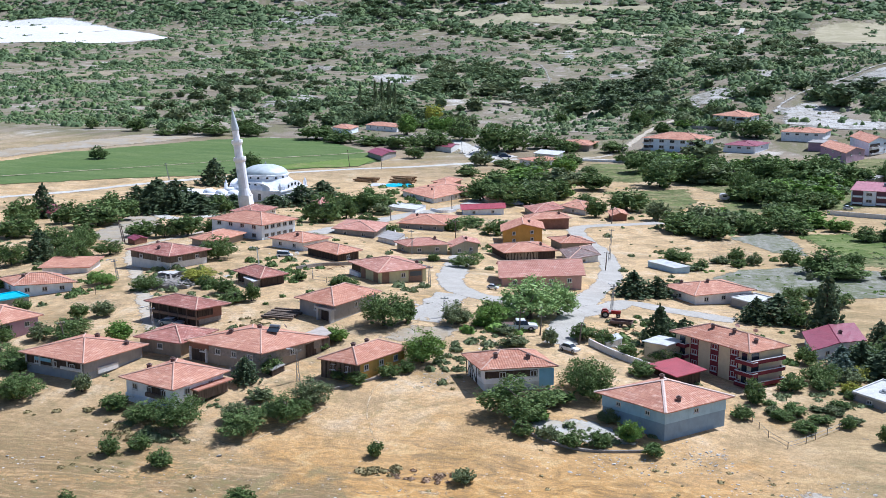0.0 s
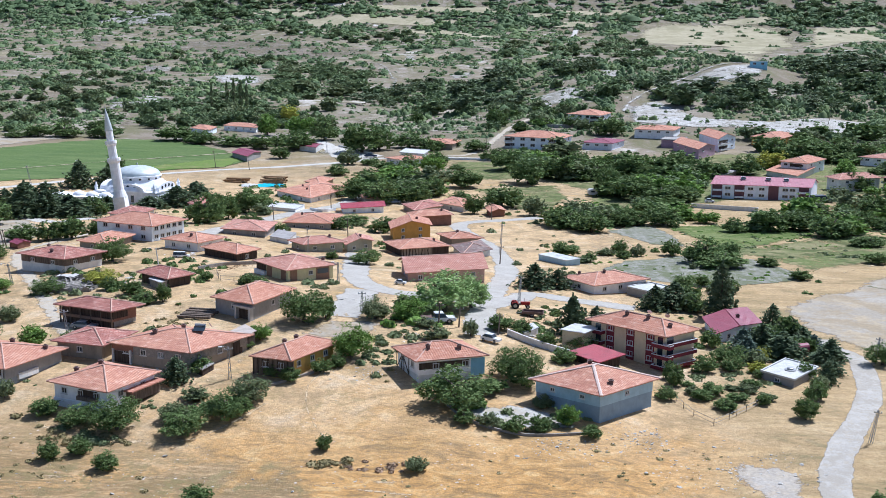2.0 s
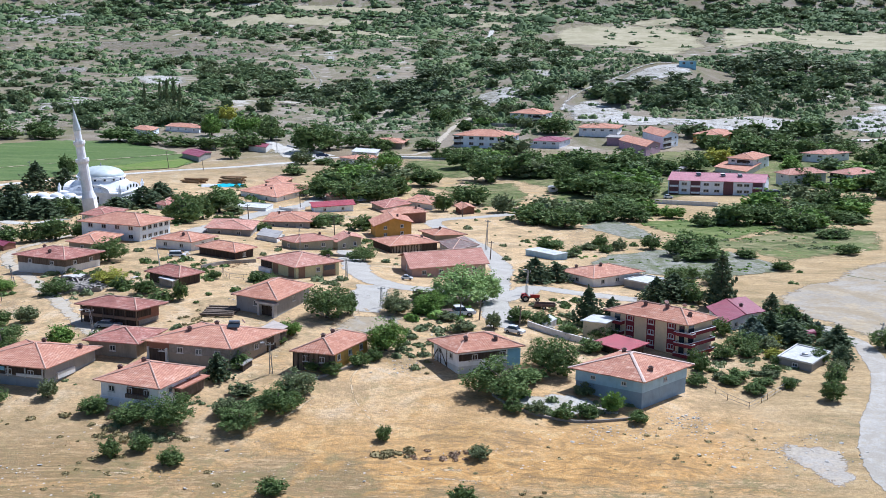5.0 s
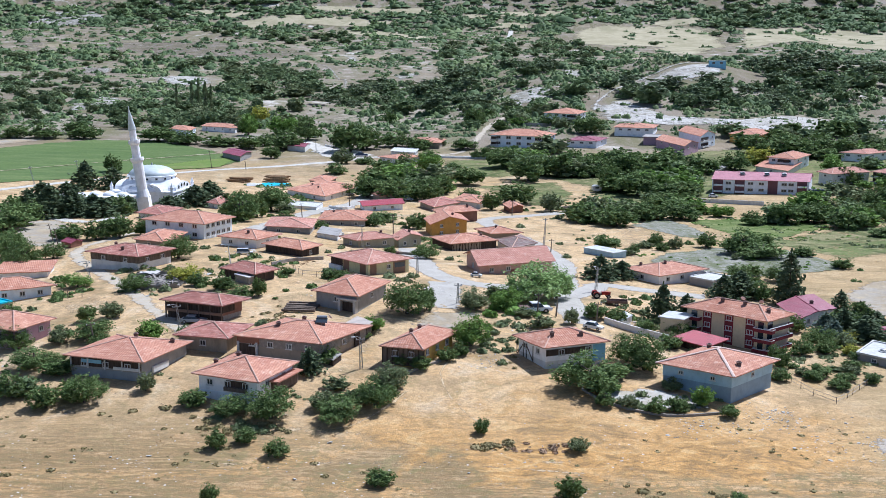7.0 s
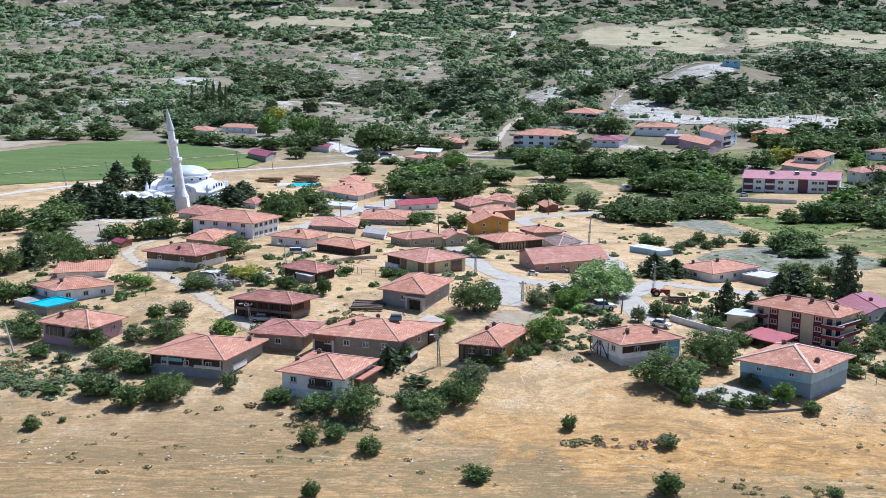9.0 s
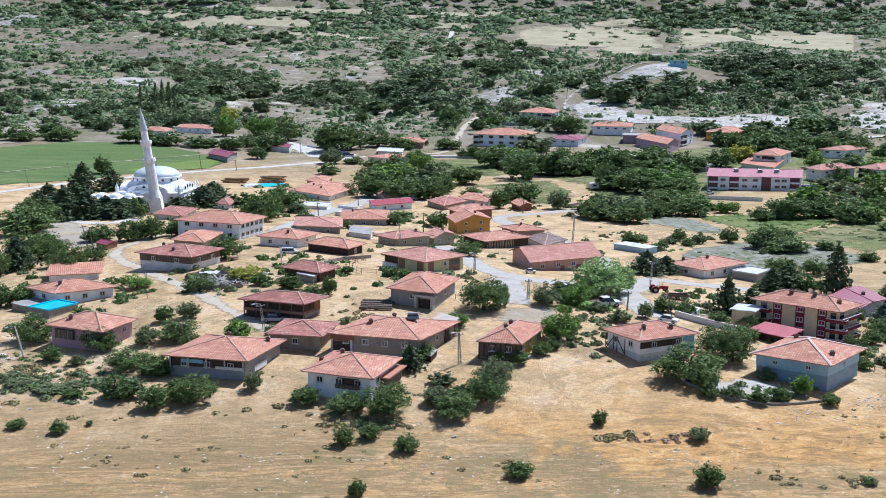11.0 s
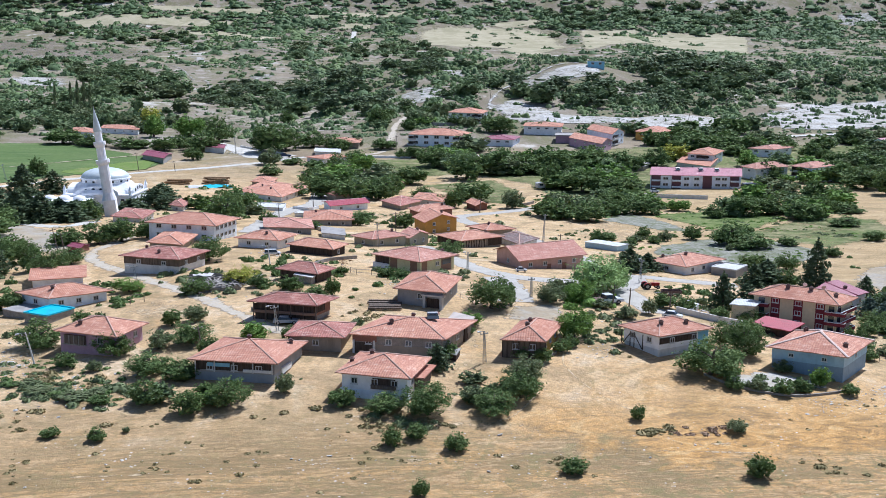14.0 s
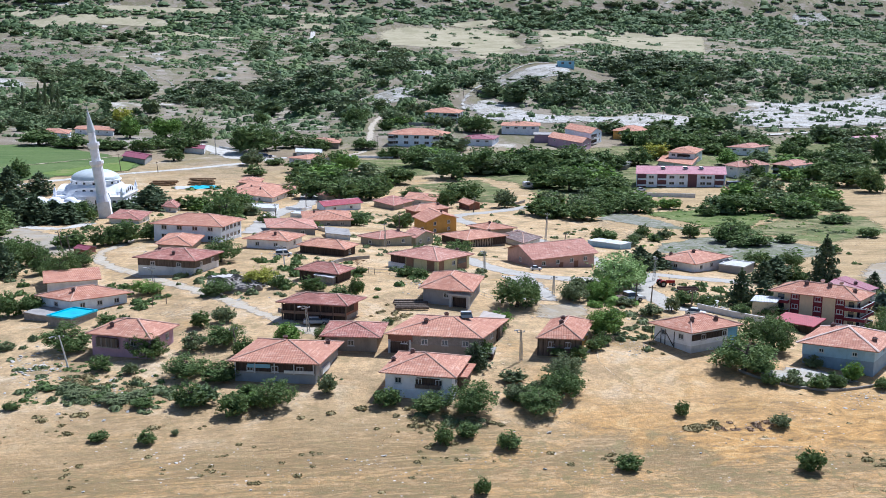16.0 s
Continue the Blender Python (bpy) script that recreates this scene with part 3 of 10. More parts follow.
def mesh_from(name, verts, faces, mat):
    me = bpy.data.meshes.new(name)
    me.from_pydata(verts, [], faces)
    me.materials.append(M[mat])
    return me


# ---- ground: one sheet to the horizon ----


def steps(*spans):
    out = []
    for a, b, s in spans:
        out += list(np.arange(a, b, s))
    return np.array(out + [spans[-1][1]])


gx = steps((-4000, -900, 100), (-900, -300, 25), (-300, -120, 8), (-120, 130, 4), (130, 330, 8), (330, 1500, 25), (1500, 4000, 100))
gy = steps((-2500, -100, 120), (-100, 120, 20), (120, 360, 4), (360, 640, 8), (640, 1300, 14), (1300, 3600, 28), (3600, 4500, 50))
GX, GY = np.meshgrid(gx, gy)
GZ = ground_np(GX, GY)
nx = len(gx)
idx = (np.arange(len(gy) - 1)[:, None] * nx + np.arange(nx - 1)[None, :]).ravel()
ground_me = mesh_from("ground", np.stack([GX.ravel(), GY.ravel(), GZ.ravel()], 1).tolist(), np.stack([idx, idx + 1, idx + 1 + nx, idx + nx], 1).tolist(), "ground")
ground_me.polygons.foreach_set("use_smooth", [True] * len(ground_me.polygons))
tagged(new("ground", ground_me), "dry straw-coloured grassland rising to scrubby hills", "ground", kind="structure")

from mathutils.geometry import delaunay_2d_cdt


def smooth_line(pts, step):
    """Points along a soft curve through pts."""
    out = []
    P = [Vector(p) for p in pts]
    for k in range(len(P) - 1):
        a, b, c, d = P[max(k - 1, 0)], P[k], P[k + 1], P[min(k + 2, len(P) - 1)]
        n = max(1, int((c - b).length / step))
        for i in range(n):
            t = i / n
            out.append(0.5 * ((2 * b) + (c - a) * t + (2 * a - 5 * b + 4 * c - d) * t * t + (3 * b - a - 3 * c + d) * t ** 3))
    return out + [P[-1]]


BARE_LIST = []      # ground that stays bare of scrub


def edge_uv(me, values):
    """How far inside the edge each vertex lies, 0 to 1, kept as UV for the fraying edge."""
    uv = me.uv_layers.new(name="edge")
    for lp in me.loops:
        uv.data[lp.index].uv = (values[lp.vertex_index], 0.0)


def road(name, pts, width, mat, label, lift=0.05, step=3.0, category="road"):
    line = smooth_line(pts, step)
    rng = random.Random(len(line))
    verts, faces = [], []
    w = [width * (0.5 + rng.uniform(-0.05, 0.05)) for _ in line]
    cols = (-1, -0.5, 0, 0.5, 1)
    for k, p in enumerate(line):
        d = (line[min(k + 1, len(line) - 1)] - line[max(k - 1, 0)]).normalized()
        s = Vector((-d.y, d.x))
        for c in cols:
            q = p + s * c * w[k]
            verts.append((q.x, q.y, ground(q.x, q.y) + lift))
    for k in range(0, len(line) - 4, 4):
        a, b = line[k], line[k + 4]
        s = Vector((-(b - a).y, (b - a).x)).normalized() * (width * 0.5 + 3)
        BARE_LIST.append(([tuple(a + s), tuple(b + s), tuple(b - s), tuple(a - s)], 0.0))
    for k in range(len(line) - 1):
        for c in range(4):
            a = k * 5 + c
            faces.append((a + 1, a, a + 5, a + 6))
    me = mesh_from(name, verts, faces, mat)
    edge_uv(me, [(0.0, 0.55, 1.0, 0.55, 0.0)[k % 5] for k in range(len(verts))])
    return tagged(new(name, me), label, category, kind="structure")


def patch(name, mat, label, pts, lift=0.04, rough=1.0, category="field"):
    """A field or yard laid on the ground, with a slightly uneven edge."""
    BARE_LIST.append((pts, {"chalk_white": 0.05, "chalk": 0.22, "tan": 0.12, "stubble": 0.14, "pale_slope": 0.3, "hillsoil": 0.4, "hillsoil2": 0.45}.get(mat, 0.0)))
    rng = random.Random(len(pts) + int(abs(pts[0][0])))
    edge = []
    size = max(max(p[0] for p in pts) - min(p[0] for p in pts), max(p[1] for p in pts) - min(p[1] for p in pts))
    step = max(1.5, size / 60)
    for k, p in enumerate(pts):
        a, b = Vector(p), Vector(pts[(k + 1) % len(pts)])
        n = max(1, int((b - a).length / step))
        for i in range(n):
            q = a.lerp(b, i / n)
            edge.append((q.x + rng.uniform(-1, 1) * rough * step * 0.3, q.y + rng.uniform(-1, 1) * rough * step * 0.3))
    ev = [Vector(e) for e in edge]
    grid = []
    xs, ys = [e[0] for e in edge], [e[1] for e in edge]
    for x in np.arange(min(xs), max(xs), step * 1.5):
        for y in np.arange(min(ys), max(ys), step * 1.5):
            grid.append(Vector((x, y)))
    out = delaunay_2d_cdt(ev + grid, [(k, (k + 1) % len(ev)) for k in range(len(ev))], [], 1, 1e-4)
    verts = [(v.x, v.y, ground(v.x, v.y) + lift) for v in out[0]]
    n0 = len(ev)
    rim = np.array([(v.x, v.y) for v in ev])
    deep = [min(1.0, float(np.min(np.hypot(rim[:, 0] - v.x, rim[:, 1] - v.y))) / (step * 3)) for v in out[0]]
    me = mesh_from(name, verts, [tuple(f) for f in out[2]], mat)
    edge_uv(me, deep)
    return tagged(new(name, me), label, category, kind="structure")


import functools

# ---- houses ----


class Frame:
    """A leaning-square plan: a and b run from -1 to 1 along the half sides u and v."""

    def __init__(self, u, v, h, rise, kind):
        self.u, self.v = Vector((*u, 0)), Vector((*v, 0))
        self.h, self.rise, self.kind = h, rise, kind
        self.lu, self.lv = self.u.length, self.v.length

    def at(self, a, b, z=0.0):
        return self.u * a + self.v * b + Vector((0, 0, z))

    def top(self, a, b):
        """The roof's height over a place in the plan."""
        if self.kind == "hip":
            long_u = self.lu >= self.lv
            f = min(1 - abs(b), (1 - abs(a)) * self.lu / self.lv) if long_u else min(1 - abs(a), (1 - abs(b)) * self.lv / self.lu)
        elif self.kind == "gable_u":
            f = 1 - abs(b)
        elif self.kind == "gable_v":
            f = 1 - abs(a)
        elif self.kind == "shed":
            f = (b + 1) / 2
        else:
            f = 0
        return self.h + self.rise * f

    def face(self, side, s, z):
        """A matrix on the wall: x along it, y outward, z up. side l: b = -1, side r: a = 1."""
        e = (self.u if side == "l" else self.v).normalized()
        n = Vector((e.y, -e.x, 0))
        p = (self.at(s, -self.bw, z) if side == "l" else self.at(self.aw, s, z))
        return Matrix.Translation(p) @ Matrix((e, n, Vector((0, 0, 1)))).transposed().to_4x4()


def slope_uv(bm):
    uv = bm.loops.layers.uv.verify()
    for f in bm.faces:
        n = f.normal
        s = Vector((-n.y, n.x, 0))
        s = s.normalized() if s.length > 1e-4 else Vector((1, 0, 0))
        t = n.cross(s)
        for lp in f.loops:
            lp[uv].uv = (lp.vert.co.dot(s), lp.vert.co.dot(t))


def ring_frame(bm, w, hh, t, d0, d1, m):
    """A flat ring of four bars in one piece."""
    outer = ((-w / 2, 0), (w / 2, 0), (w / 2, hh), (-w / 2, hh))
    inner = ((-w / 2 + t, t), (w / 2 - t, t), (w / 2 - t, hh - t), (-w / 2 + t, hh - t))
    of, ob, inf, ib = ([bm.verts.new(m @ Vector((x, d, z))) for x, z in pts] for pts, d in ((outer, d1), (outer, d0), (inner, d1), (inner, d0)))
    for i in range(4):
        j = (i + 1) % 4
        bm.faces.new((of[i], of[j], inf[j], inf[i])), bm.faces.new((ob[j], ob[i], of[i], of[j])), bm.faces.new((inf[i], inf[j], ib[j], ib[i]))


def window(fr, side, s, z, w, hh, parent, frame_mat="frame"):
    m = fr.face(side, s, z)
    t = 0.12
    bm = bmesh.new()
    ring_frame(bm, w, hh, t, -0.05, 0.09, m)
    ob = part("window", bm, frame_mat, parent)
    bm = bmesh.new()
    box(bm, -w / 2 + 0.02, -0.05, 0.02, w / 2 - 0.02, 0.03, hh - 0.02, m)
    part("pane", bm, GLASS, ob)
    if w > 0.8:
        bm = bmesh.new()
        box(bm, -0.05, 0.031, t, 0.05, 0.075, hh - t, m)
        part("mullion", bm, frame_mat, ob)
    bm = bmesh.new()
    box(bm, -w / 2 - 0.1, -0.05, -0.09, w / 2 + 0.1, 0.2, -0.004, m)
    part("sill", bm, frame_mat, ob)


def stack(bm, p, levels):
    """A square stack in one piece from (half width, height) pairs."""
    rings = [[bm.verts.new((p.x + a * w, p.y + b * w * 0.85, z)) for a, b in ((-1, -1), (1, -1), (1, 1), (-1, 1))] for w, z in levels]
    for r, n in zip(rings, rings[1:]):
        for i in range(4):
            bm.faces.new((r[i], r[(i + 1) % 4], n[(i + 1) % 4], n[i]))
    bm.faces.new(rings[0][::-1]), bm.faces.new(rings[-1])


HOUSE_LIST = []     # plans of the houses, kept free of trees


def within(x, y, poly):
    odd = False
    for k in range(len(poly)):
        (ax, ay), (bx, by) = poly[k], poly[k - 1]
        if (ay > y) != (by > y) and x < (bx - ax) * (y - ay) / (by - ay) + ax:
            odd = not odd
    return odd


def built(x, y, r):
    """Whether a tree of radius r at this place would stand in a house."""
    return any(within(x + dx, y + dy, p) for p in HOUSE_LIST for dx, dy in ((0, 0), (r, 0), (-r, 0), (0, r), (0, -r)))


def house(x, y, u, v, h, rise, kind, wall, roof, label, low="", low_h=1.6, wl=2, wr=2, floors=1, chim=((0.25, -0.1),), over=0.85,
          ww=1.1, wh=1.0, caps=True, name="house", category="house", group="village houses"):
    fr = Frame(u, v, h, rise, kind)
    fr.aw, fr.bw = 1 - over / fr.lu, 1 - over / fr.lv
    ob = root(name, x, y, ground(x, y), label, category, group)
    a, b = fr.aw, fr.bw
    HOUSE_LIST.append([(x + p * fr.u.x * 1.05 + q * fr.v.x * 1.05, y + p * fr.u.y * 1.05 + q * fr.v.y * 1.05) for p, q in ((-1, -1), (1, -1), (1, 1), (-1, 1))])
    BARE_LIST.append(([(x + p * fr.u.x * 1.3 + q * fr.v.x * 1.3, y + p * fr.u.y * 1.3 + q * fr.v.y * 1.3 - 3 * (q < 0)) for p, q in ((-1, -1), (1, -1), (1, 1), (-1, 1))], 0.0))
    # walls
    spans = ((low or wall, -1.6, low_h if low else h - 0.02), (wall, low_h, h - 0.02))[: 2 if low else 1]
    for k, (mat, z0, z1) in enumerate(spans):
        bm = bmesh.new()
        g = -0.07 if low and k == 0 else 0.0
        aa, bb = a + g / fr.lu, b + g / fr.lv
        lo = [bm.verts.new(fr.at(p, q, z0)) for p, q in ((-aa, -bb), (aa, -bb), (aa, bb), (-aa, bb))]
        hi = [bm.verts.new(fr.at(p, q, z1)) for p, q in ((-aa, -bb), (aa, -bb), (aa, bb), (-aa, bb))]
        for i in range(4):
            bm.faces.new((lo[i], lo[(i + 1) % 4], hi[(i + 1) % 4], hi[i]))
        bm.faces.new(lo[::-1])
        bm.faces.new(hi)
        if kind in ("gable_u", "gable_v") and k == len(spans) - 1:
            for s in (-1, 1):
                tri = [(s * aa, -bb), (s * aa, bb), (s * aa, 0)] if kind == "gable_u" else [(-aa, s * bb), (aa, s * bb), (0, s * bb)]
                ins = 0.12
                vs = [bm.verts.new(fr.at(*tri[0], z1)), bm.verts.new(fr.at(*tri[1], z1)), bm.verts.new(fr.at(*tri[2], fr.top(*tri[2]) - ins))]
                vi = [bm.verts.new(w.co - (fr.u if kind == "gable_u" else fr.v).normalized() * s * 0.2) for w in vs]
                bm.faces.new(vs), bm.faces.new(vi[::-1])
                for i in range(3):
                    bm.faces.new((vs[i], vi[i], vi[(i + 1) % 3], vs[(i + 1) % 3]))
        if kind == "shed":
            vs = [bm.verts.new(fr.at(p, q, fr.top(p, q) - 0.15 if t else z1)) for p, q, t in ((-aa, -bb, 0), (aa, -bb, 0), (aa, bb, 0), (-aa, bb, 0), (-aa, bb, 1), (aa, bb, 1))]
            bm.faces.new((vs[1], vs[2], vs[5])), bm.faces.new((vs[0], vs[4], vs[3])), bm.faces.new((vs[2], vs[3], vs[4], vs[5]))
        bmesh.ops.recalc_face_normals(bm, faces=bm.faces)
        part("wall" if k == 0 else "upper_wall", bm, mat, ob)
    # roof
    bm = bmesh.new()
    t = 0.16
    ring = ((-1, -1), (1, -1), (1, 1), (-1, 1))
    if kind == "flat":
        eave = [bm.verts.new(fr.at(p, q, h)) for p, q in ring]
        up = [bm.verts.new(fr.at(p, q, h + 0.3)) for p, q in ring]
        k = 0.3
        inn = [bm.verts.new(fr.at(p * (1 - k / fr.lu), q * (1 - k / fr.lv), h + 0.3)) for p, q in ring]
        low_in = [bm.verts.new(fr.at(p * (1 - k / fr.lu), q * (1 - k / fr.lv), h + 0.1)) for p, q in ring]
        bm.faces.new(eave[::-1]), bm.faces.new(low_in)
        for i in range(4):
            j = (i + 1) % 4
            bm.faces.new((eave[i], eave[j], up[j], up[i])), bm.faces.new((up[i], up[j], inn[j], inn[i])), bm.faces.new((inn[i], inn[j], low_in[j], low_in[i]))
    else:
        und = [bm.verts.new(fr.at(p, q, (h if kind != "shed" else fr.top(p, q)) - t / 2)) for p, q in ring]
        eave = [bm.verts.new(fr.at(p, q, (h if kind != "shed" else fr.top(p, q)) + t / 2)) for p, q in ring]
        if kind == "hip":
            if fr.lu >= fr.lv:
                r = 1 - fr.lv / fr.lu
                ra, rb = bm.verts.new(fr.at(-r, 0, h + rise)), bm.verts.new(fr.at(r, 0, h + rise))
            else:
                r = 1 - fr.lu / fr.lv
                ra, rb = bm.verts.new(fr.at(0, -r, h + rise)), bm.verts.new(fr.at(0, r, h + rise))
            if r < 0.02:
                bmesh.ops.pointmerge(bm, verts=[ra, rb], merge_co=fr.at(0, 0, h + rise))
                ra = rb = next(w for w in bm.verts if (w.co - fr.at(0, 0, h + rise)).length < 1e-4)
            fs = ((eave[0], eave[1], rb, ra), (eave[1], eave[2], rb), (eave[2], eave[3], ra, rb), (eave[3], eave[0], ra)) if fr.lu >= fr.lv else (
                (eave[0], eave[1], ra), (eave[1], eave[2], rb, ra), (eave[2], eave[3], rb), (eave[3], eave[0], ra, rb))
            for f in fs:
                bm.faces.new(list(dict.fromkeys(f)))
            for i in range(4):
                bm.faces.new((und[i], und[(i + 1) % 4], eave[(i + 1) % 4], eave[i]))
            bm.faces.new(und[::-1])
        elif kind == "shed":
            bm.faces.new(eave), bm.faces.new(und[::-1])
            for i in range(4):
                bm.faces.new((und[i], und[(i + 1) % 4], eave[(i + 1) % 4], eave[i]))
        else:
            ends = ((-1, 0), (1, 0)) if kind == "gable_u" else ((0, -1), (0, 1))
            ru = [bm.verts.new(fr.at(*e, h + rise - t / 2)) for e in ends]
            rt = [bm.verts.new(fr.at(*e, h + rise + t / 2)) for e in ends]
            pairs = (((0, 1), (3, 2)) if kind == "gable_u" else ((0, 3), (1, 2)))
            for i, j in pairs:
                bm.faces.new((eave[i], eave[j], rt[1], rt[0])), bm.faces.new((und[i], ru[0], ru[1], und[j]))
                bm.faces.new((und[i], und[j], eave[j], eave[i]))
                bm.faces.new((und[i], eave[i], rt[0], ru[0])), bm.faces.new((und[j], ru[1], rt[1], eave[j]))
        bmesh.ops.recalc_face_normals(bm, faces=bm.faces)
    bm.normal_update()
    slope_uv(bm)
    # a slight sag and unevenness, as old roofs have
    if kind != "flat":
        bmesh.ops.subdivide_edges(bm, edges=bm.edges[:], cuts=4, use_grid_fill=True)
        for w in bm.verts:
            s = math.sin(w.co.x * 1.7 + x) * math.sin(w.co.y * 1.3 + y) + 0.6 * math.sin(w.co.x * 4.1 + w.co.y * 3.3)
            w.co.z += 0.045 * s - 0.05
    part("roof", bm, roof, ob)
    if caps and kind in ("hip", "gable_u", "gable_v"):
        lift = 0.12
        lines = []
        if kind == "hip":
            long_u = fr.lu >= fr.lv
            r = max(0.0, 1 - (fr.lv / fr.lu if long_u else fr.lu / fr.lv))
            for p, q in ring:
                e = (p * r, 0) if long_u else (0, q * r)
                lines.append((fr.at(p, q, h + lift), fr.at(*e, h + rise + lift * 0.7)))
            if r > 0.03:
                e = ((-r, 0), (r, 0)) if long_u else ((0, -r), (0, r))
                lines.append((fr.at(*e[0], h + rise + 0.05), fr.at(*e[1], h + rise + 0.05)))
        else:
            e = ((-1, 0), (1, 0)) if kind == "gable_u" else ((0, -1), (0, 1))
            lines.append((fr.at(*e[0], h + rise + lift), fr.at(*e[1], h + rise + lift)))
        for p, q in lines:
            bm = bmesh.new()
            p, q = Vector(p), Vector(q)
            out = Vector((q.y - p.y, p.x - q.x, 0)).normalized() * (0.24 if caps == "wide" else 0.12)
            ends = [[bm.verts.new(e + o) for o in (-out - Vector((0, 0, 0.17)), -out - Vector((0, 0, 0.04)), Vector((0, 0, 0.04)), out - Vector((0, 0, 0.04)), out - Vector((0, 0, 0.17)))] for e in (p, q)]
            for i in range(5):
                j = (i + 1) % 5
                bm.faces.new((ends[0][i], ends[0][j], ends[1][j], ends[1][i]))
            bm.faces.new(ends[0][::-1]), bm.faces.new(ends[1])
            bmesh.ops.recalc_face_normals(bm, faces=bm.faces)
            part("ridge_cap", bm, ("mortar" if caps == "wide" else "ridge") if roof.startswith("tile") else roof, ob)
    # openings
    fh = h / floors
    for side, n in (("l", wl), ("r", wr)):
        half = a if side == "l" else b
        for f in range(floors):
            for k in range(n):
                s = half * (-1 + 2 * (k + 0.5) / n) * 0.92
                sill = f * fh + fh * 0.36
                if floors == 1:
                    sill = max(0.3, h - wh - 0.75)
                window(fr, side, s, sill, min(ww, 0.6 * 2 * half * (fr.lu if side == "l" else fr.lv) / n), min(wh, fh * 0.5), ob)
    for ca, cb in chim:
        z = fr.top(ca, cb)
        p = fr.at(ca, cb)
        bm = bmesh.new()
        stack(bm, p, ((0.32, z - 0.5), (0.32, z + 0.45), (0.42, z + 0.47), (0.42, z + 0.58), (0.22, z + 0.6), (0.22, z + 0.75)))
        part("chimney", bm, "chimney", ob)
    return ob, fr


# ---- trees ----


def leaves(rng, centres, radius, each, size, flat=0.0):
    """Many small leaf sprays round the given centres, as vertices of quads."""
    c = np.repeat(np.asarray(centres, float), each, 0)
    n = len(c)
    d = rng.normal(size=(n, 3))
    d /= np.linalg.norm(d, axis=1)[:, None]
    pos = c + d * (radius * rng.uniform(0.35, 1.0, (n, 1)))
    a = rng.normal(size=(n, 3)) + d * 0.3
    a[:, 2] *= 1 - flat
    a /= np.linalg.norm(a, axis=1)[:, None]
    b = np.cross(a, rng.normal(size=(n, 3)) + np.array([0, 0, 2.0 * flat]))
    b /= np.linalg.norm(b, axis=1)[:, None] + 1e-9
    s = size * rng.uniform(0.6, 1.35, (n, 1))
    a, b = a * s, b * s * rng.uniform(0.5, 0.8, (n, 1))
    return np.stack([pos - a, pos - b, pos + a, pos + b], 1).reshape(-1, 3)


def quads_mesh(name, verts, mat):
    n = len(verts) // 4
    me = bpy.data.meshes.new(name)
    me.vertices.add(4 * n)
    me.vertices.foreach_set("co", np.asarray(verts, np.float32).ravel())
    me.loops.add(4 * n)
    me.loops.foreach_set("vertex_index", np.arange(4 * n, dtype=np.int32))
    me.polygons.add(n)
    me.polygons.foreach_set("loop_start", np.arange(0, 4 * n, 4, dtype=np.int32))
    me.update(calc_edges=True)
    me.materials.append(M[mat])
    return me


def crown_round(seed, lobes=8, n=15, each=17, size=0.031, low=0.04):
    """A broad uneven crown of several overlapping leaf domes that reach low."""
    rng = np.random.default_rng(seed)
    out = []
    for k in range(lobes):
        if k == 0:
            cx, cy, r, top, bot = 0.0, 0.0, 0.31, 1.0, low + 0.1
        else:
            a = 2 * math.pi * (k + rng.uniform(-0.35, 0.35)) / (lobes - 1)
            o = rng.uniform(0.17, 0.30)
            cx, cy, r = o * math.cos(a), o * math.sin(a), rng.uniform(0.17, 0.27)
            top, bot = rng.uniform(0.5, 0.93), rng.uniform(low, low + 0.16)
        d = rng.normal(size=(n, 3))
        d /= np.linalg.norm(d, axis=1)[:, None]
        rad = rng.uniform(0.5, 1.0, (n, 1)) ** 0.4 * 0.86
        c = d * rad * np.array([r, r, (top - bot) / 2]) + (cx, cy, (top + bot) / 2)
        out.append(leaves(rng, c, 0.085, each, size))
        out.append(leaves(rng, c * (0.8, 0.8, 0.85), 0.12, 3, size * 2.4))
    # loose sprays beyond the outline
    d = rng.normal(size=(26, 3))
    d /= np.linalg.norm(d, axis=1)[:, None]
    out.append(leaves(rng, d * (0.46, 0.46, 0.42) + (0, 0, 0.52), 0.04, 5, size * 0.8))
    v = np.concatenate(out)
    v[:, 2] = np.maximum(v[:, 2], 0.0)
    return v


def crown_cone(seed, tiers=10, thin=False):
    rng = np.random.default_rng(seed)
    out = []
    for k in range(tiers):
        z = 0.08 + 0.9 * k / tiers
        r = 0.52 * (1 - k / tiers) ** 0.75 * rng.uniform(0.8, 1.15)
        n = max(4, int((6 if thin else 10) * (1 - k / tiers)) + 3)
        for i in range(n):
            a = 2 * math.pi * (i + rng.uniform(-0.3, 0.3)) / n
            reach = r * rng.uniform(0.6, 1.2)
            c = [(math.cos(a) * reach * f, math.sin(a) * reach * f, z - 0.035 * f * f + rng.uniform(-0.01, 0.01)) for f in (0.35, 0.65, 0.95)]
            out.append(leaves(rng, c, 0.05, 3 if thin else 9, 0.06 if thin else 0.04, 0.6))
    out.append(leaves(rng, [(0, 0, 0.95), (0, 0, 0.99)], 0.02, 6, 0.03))
    return np.concatenate(out)


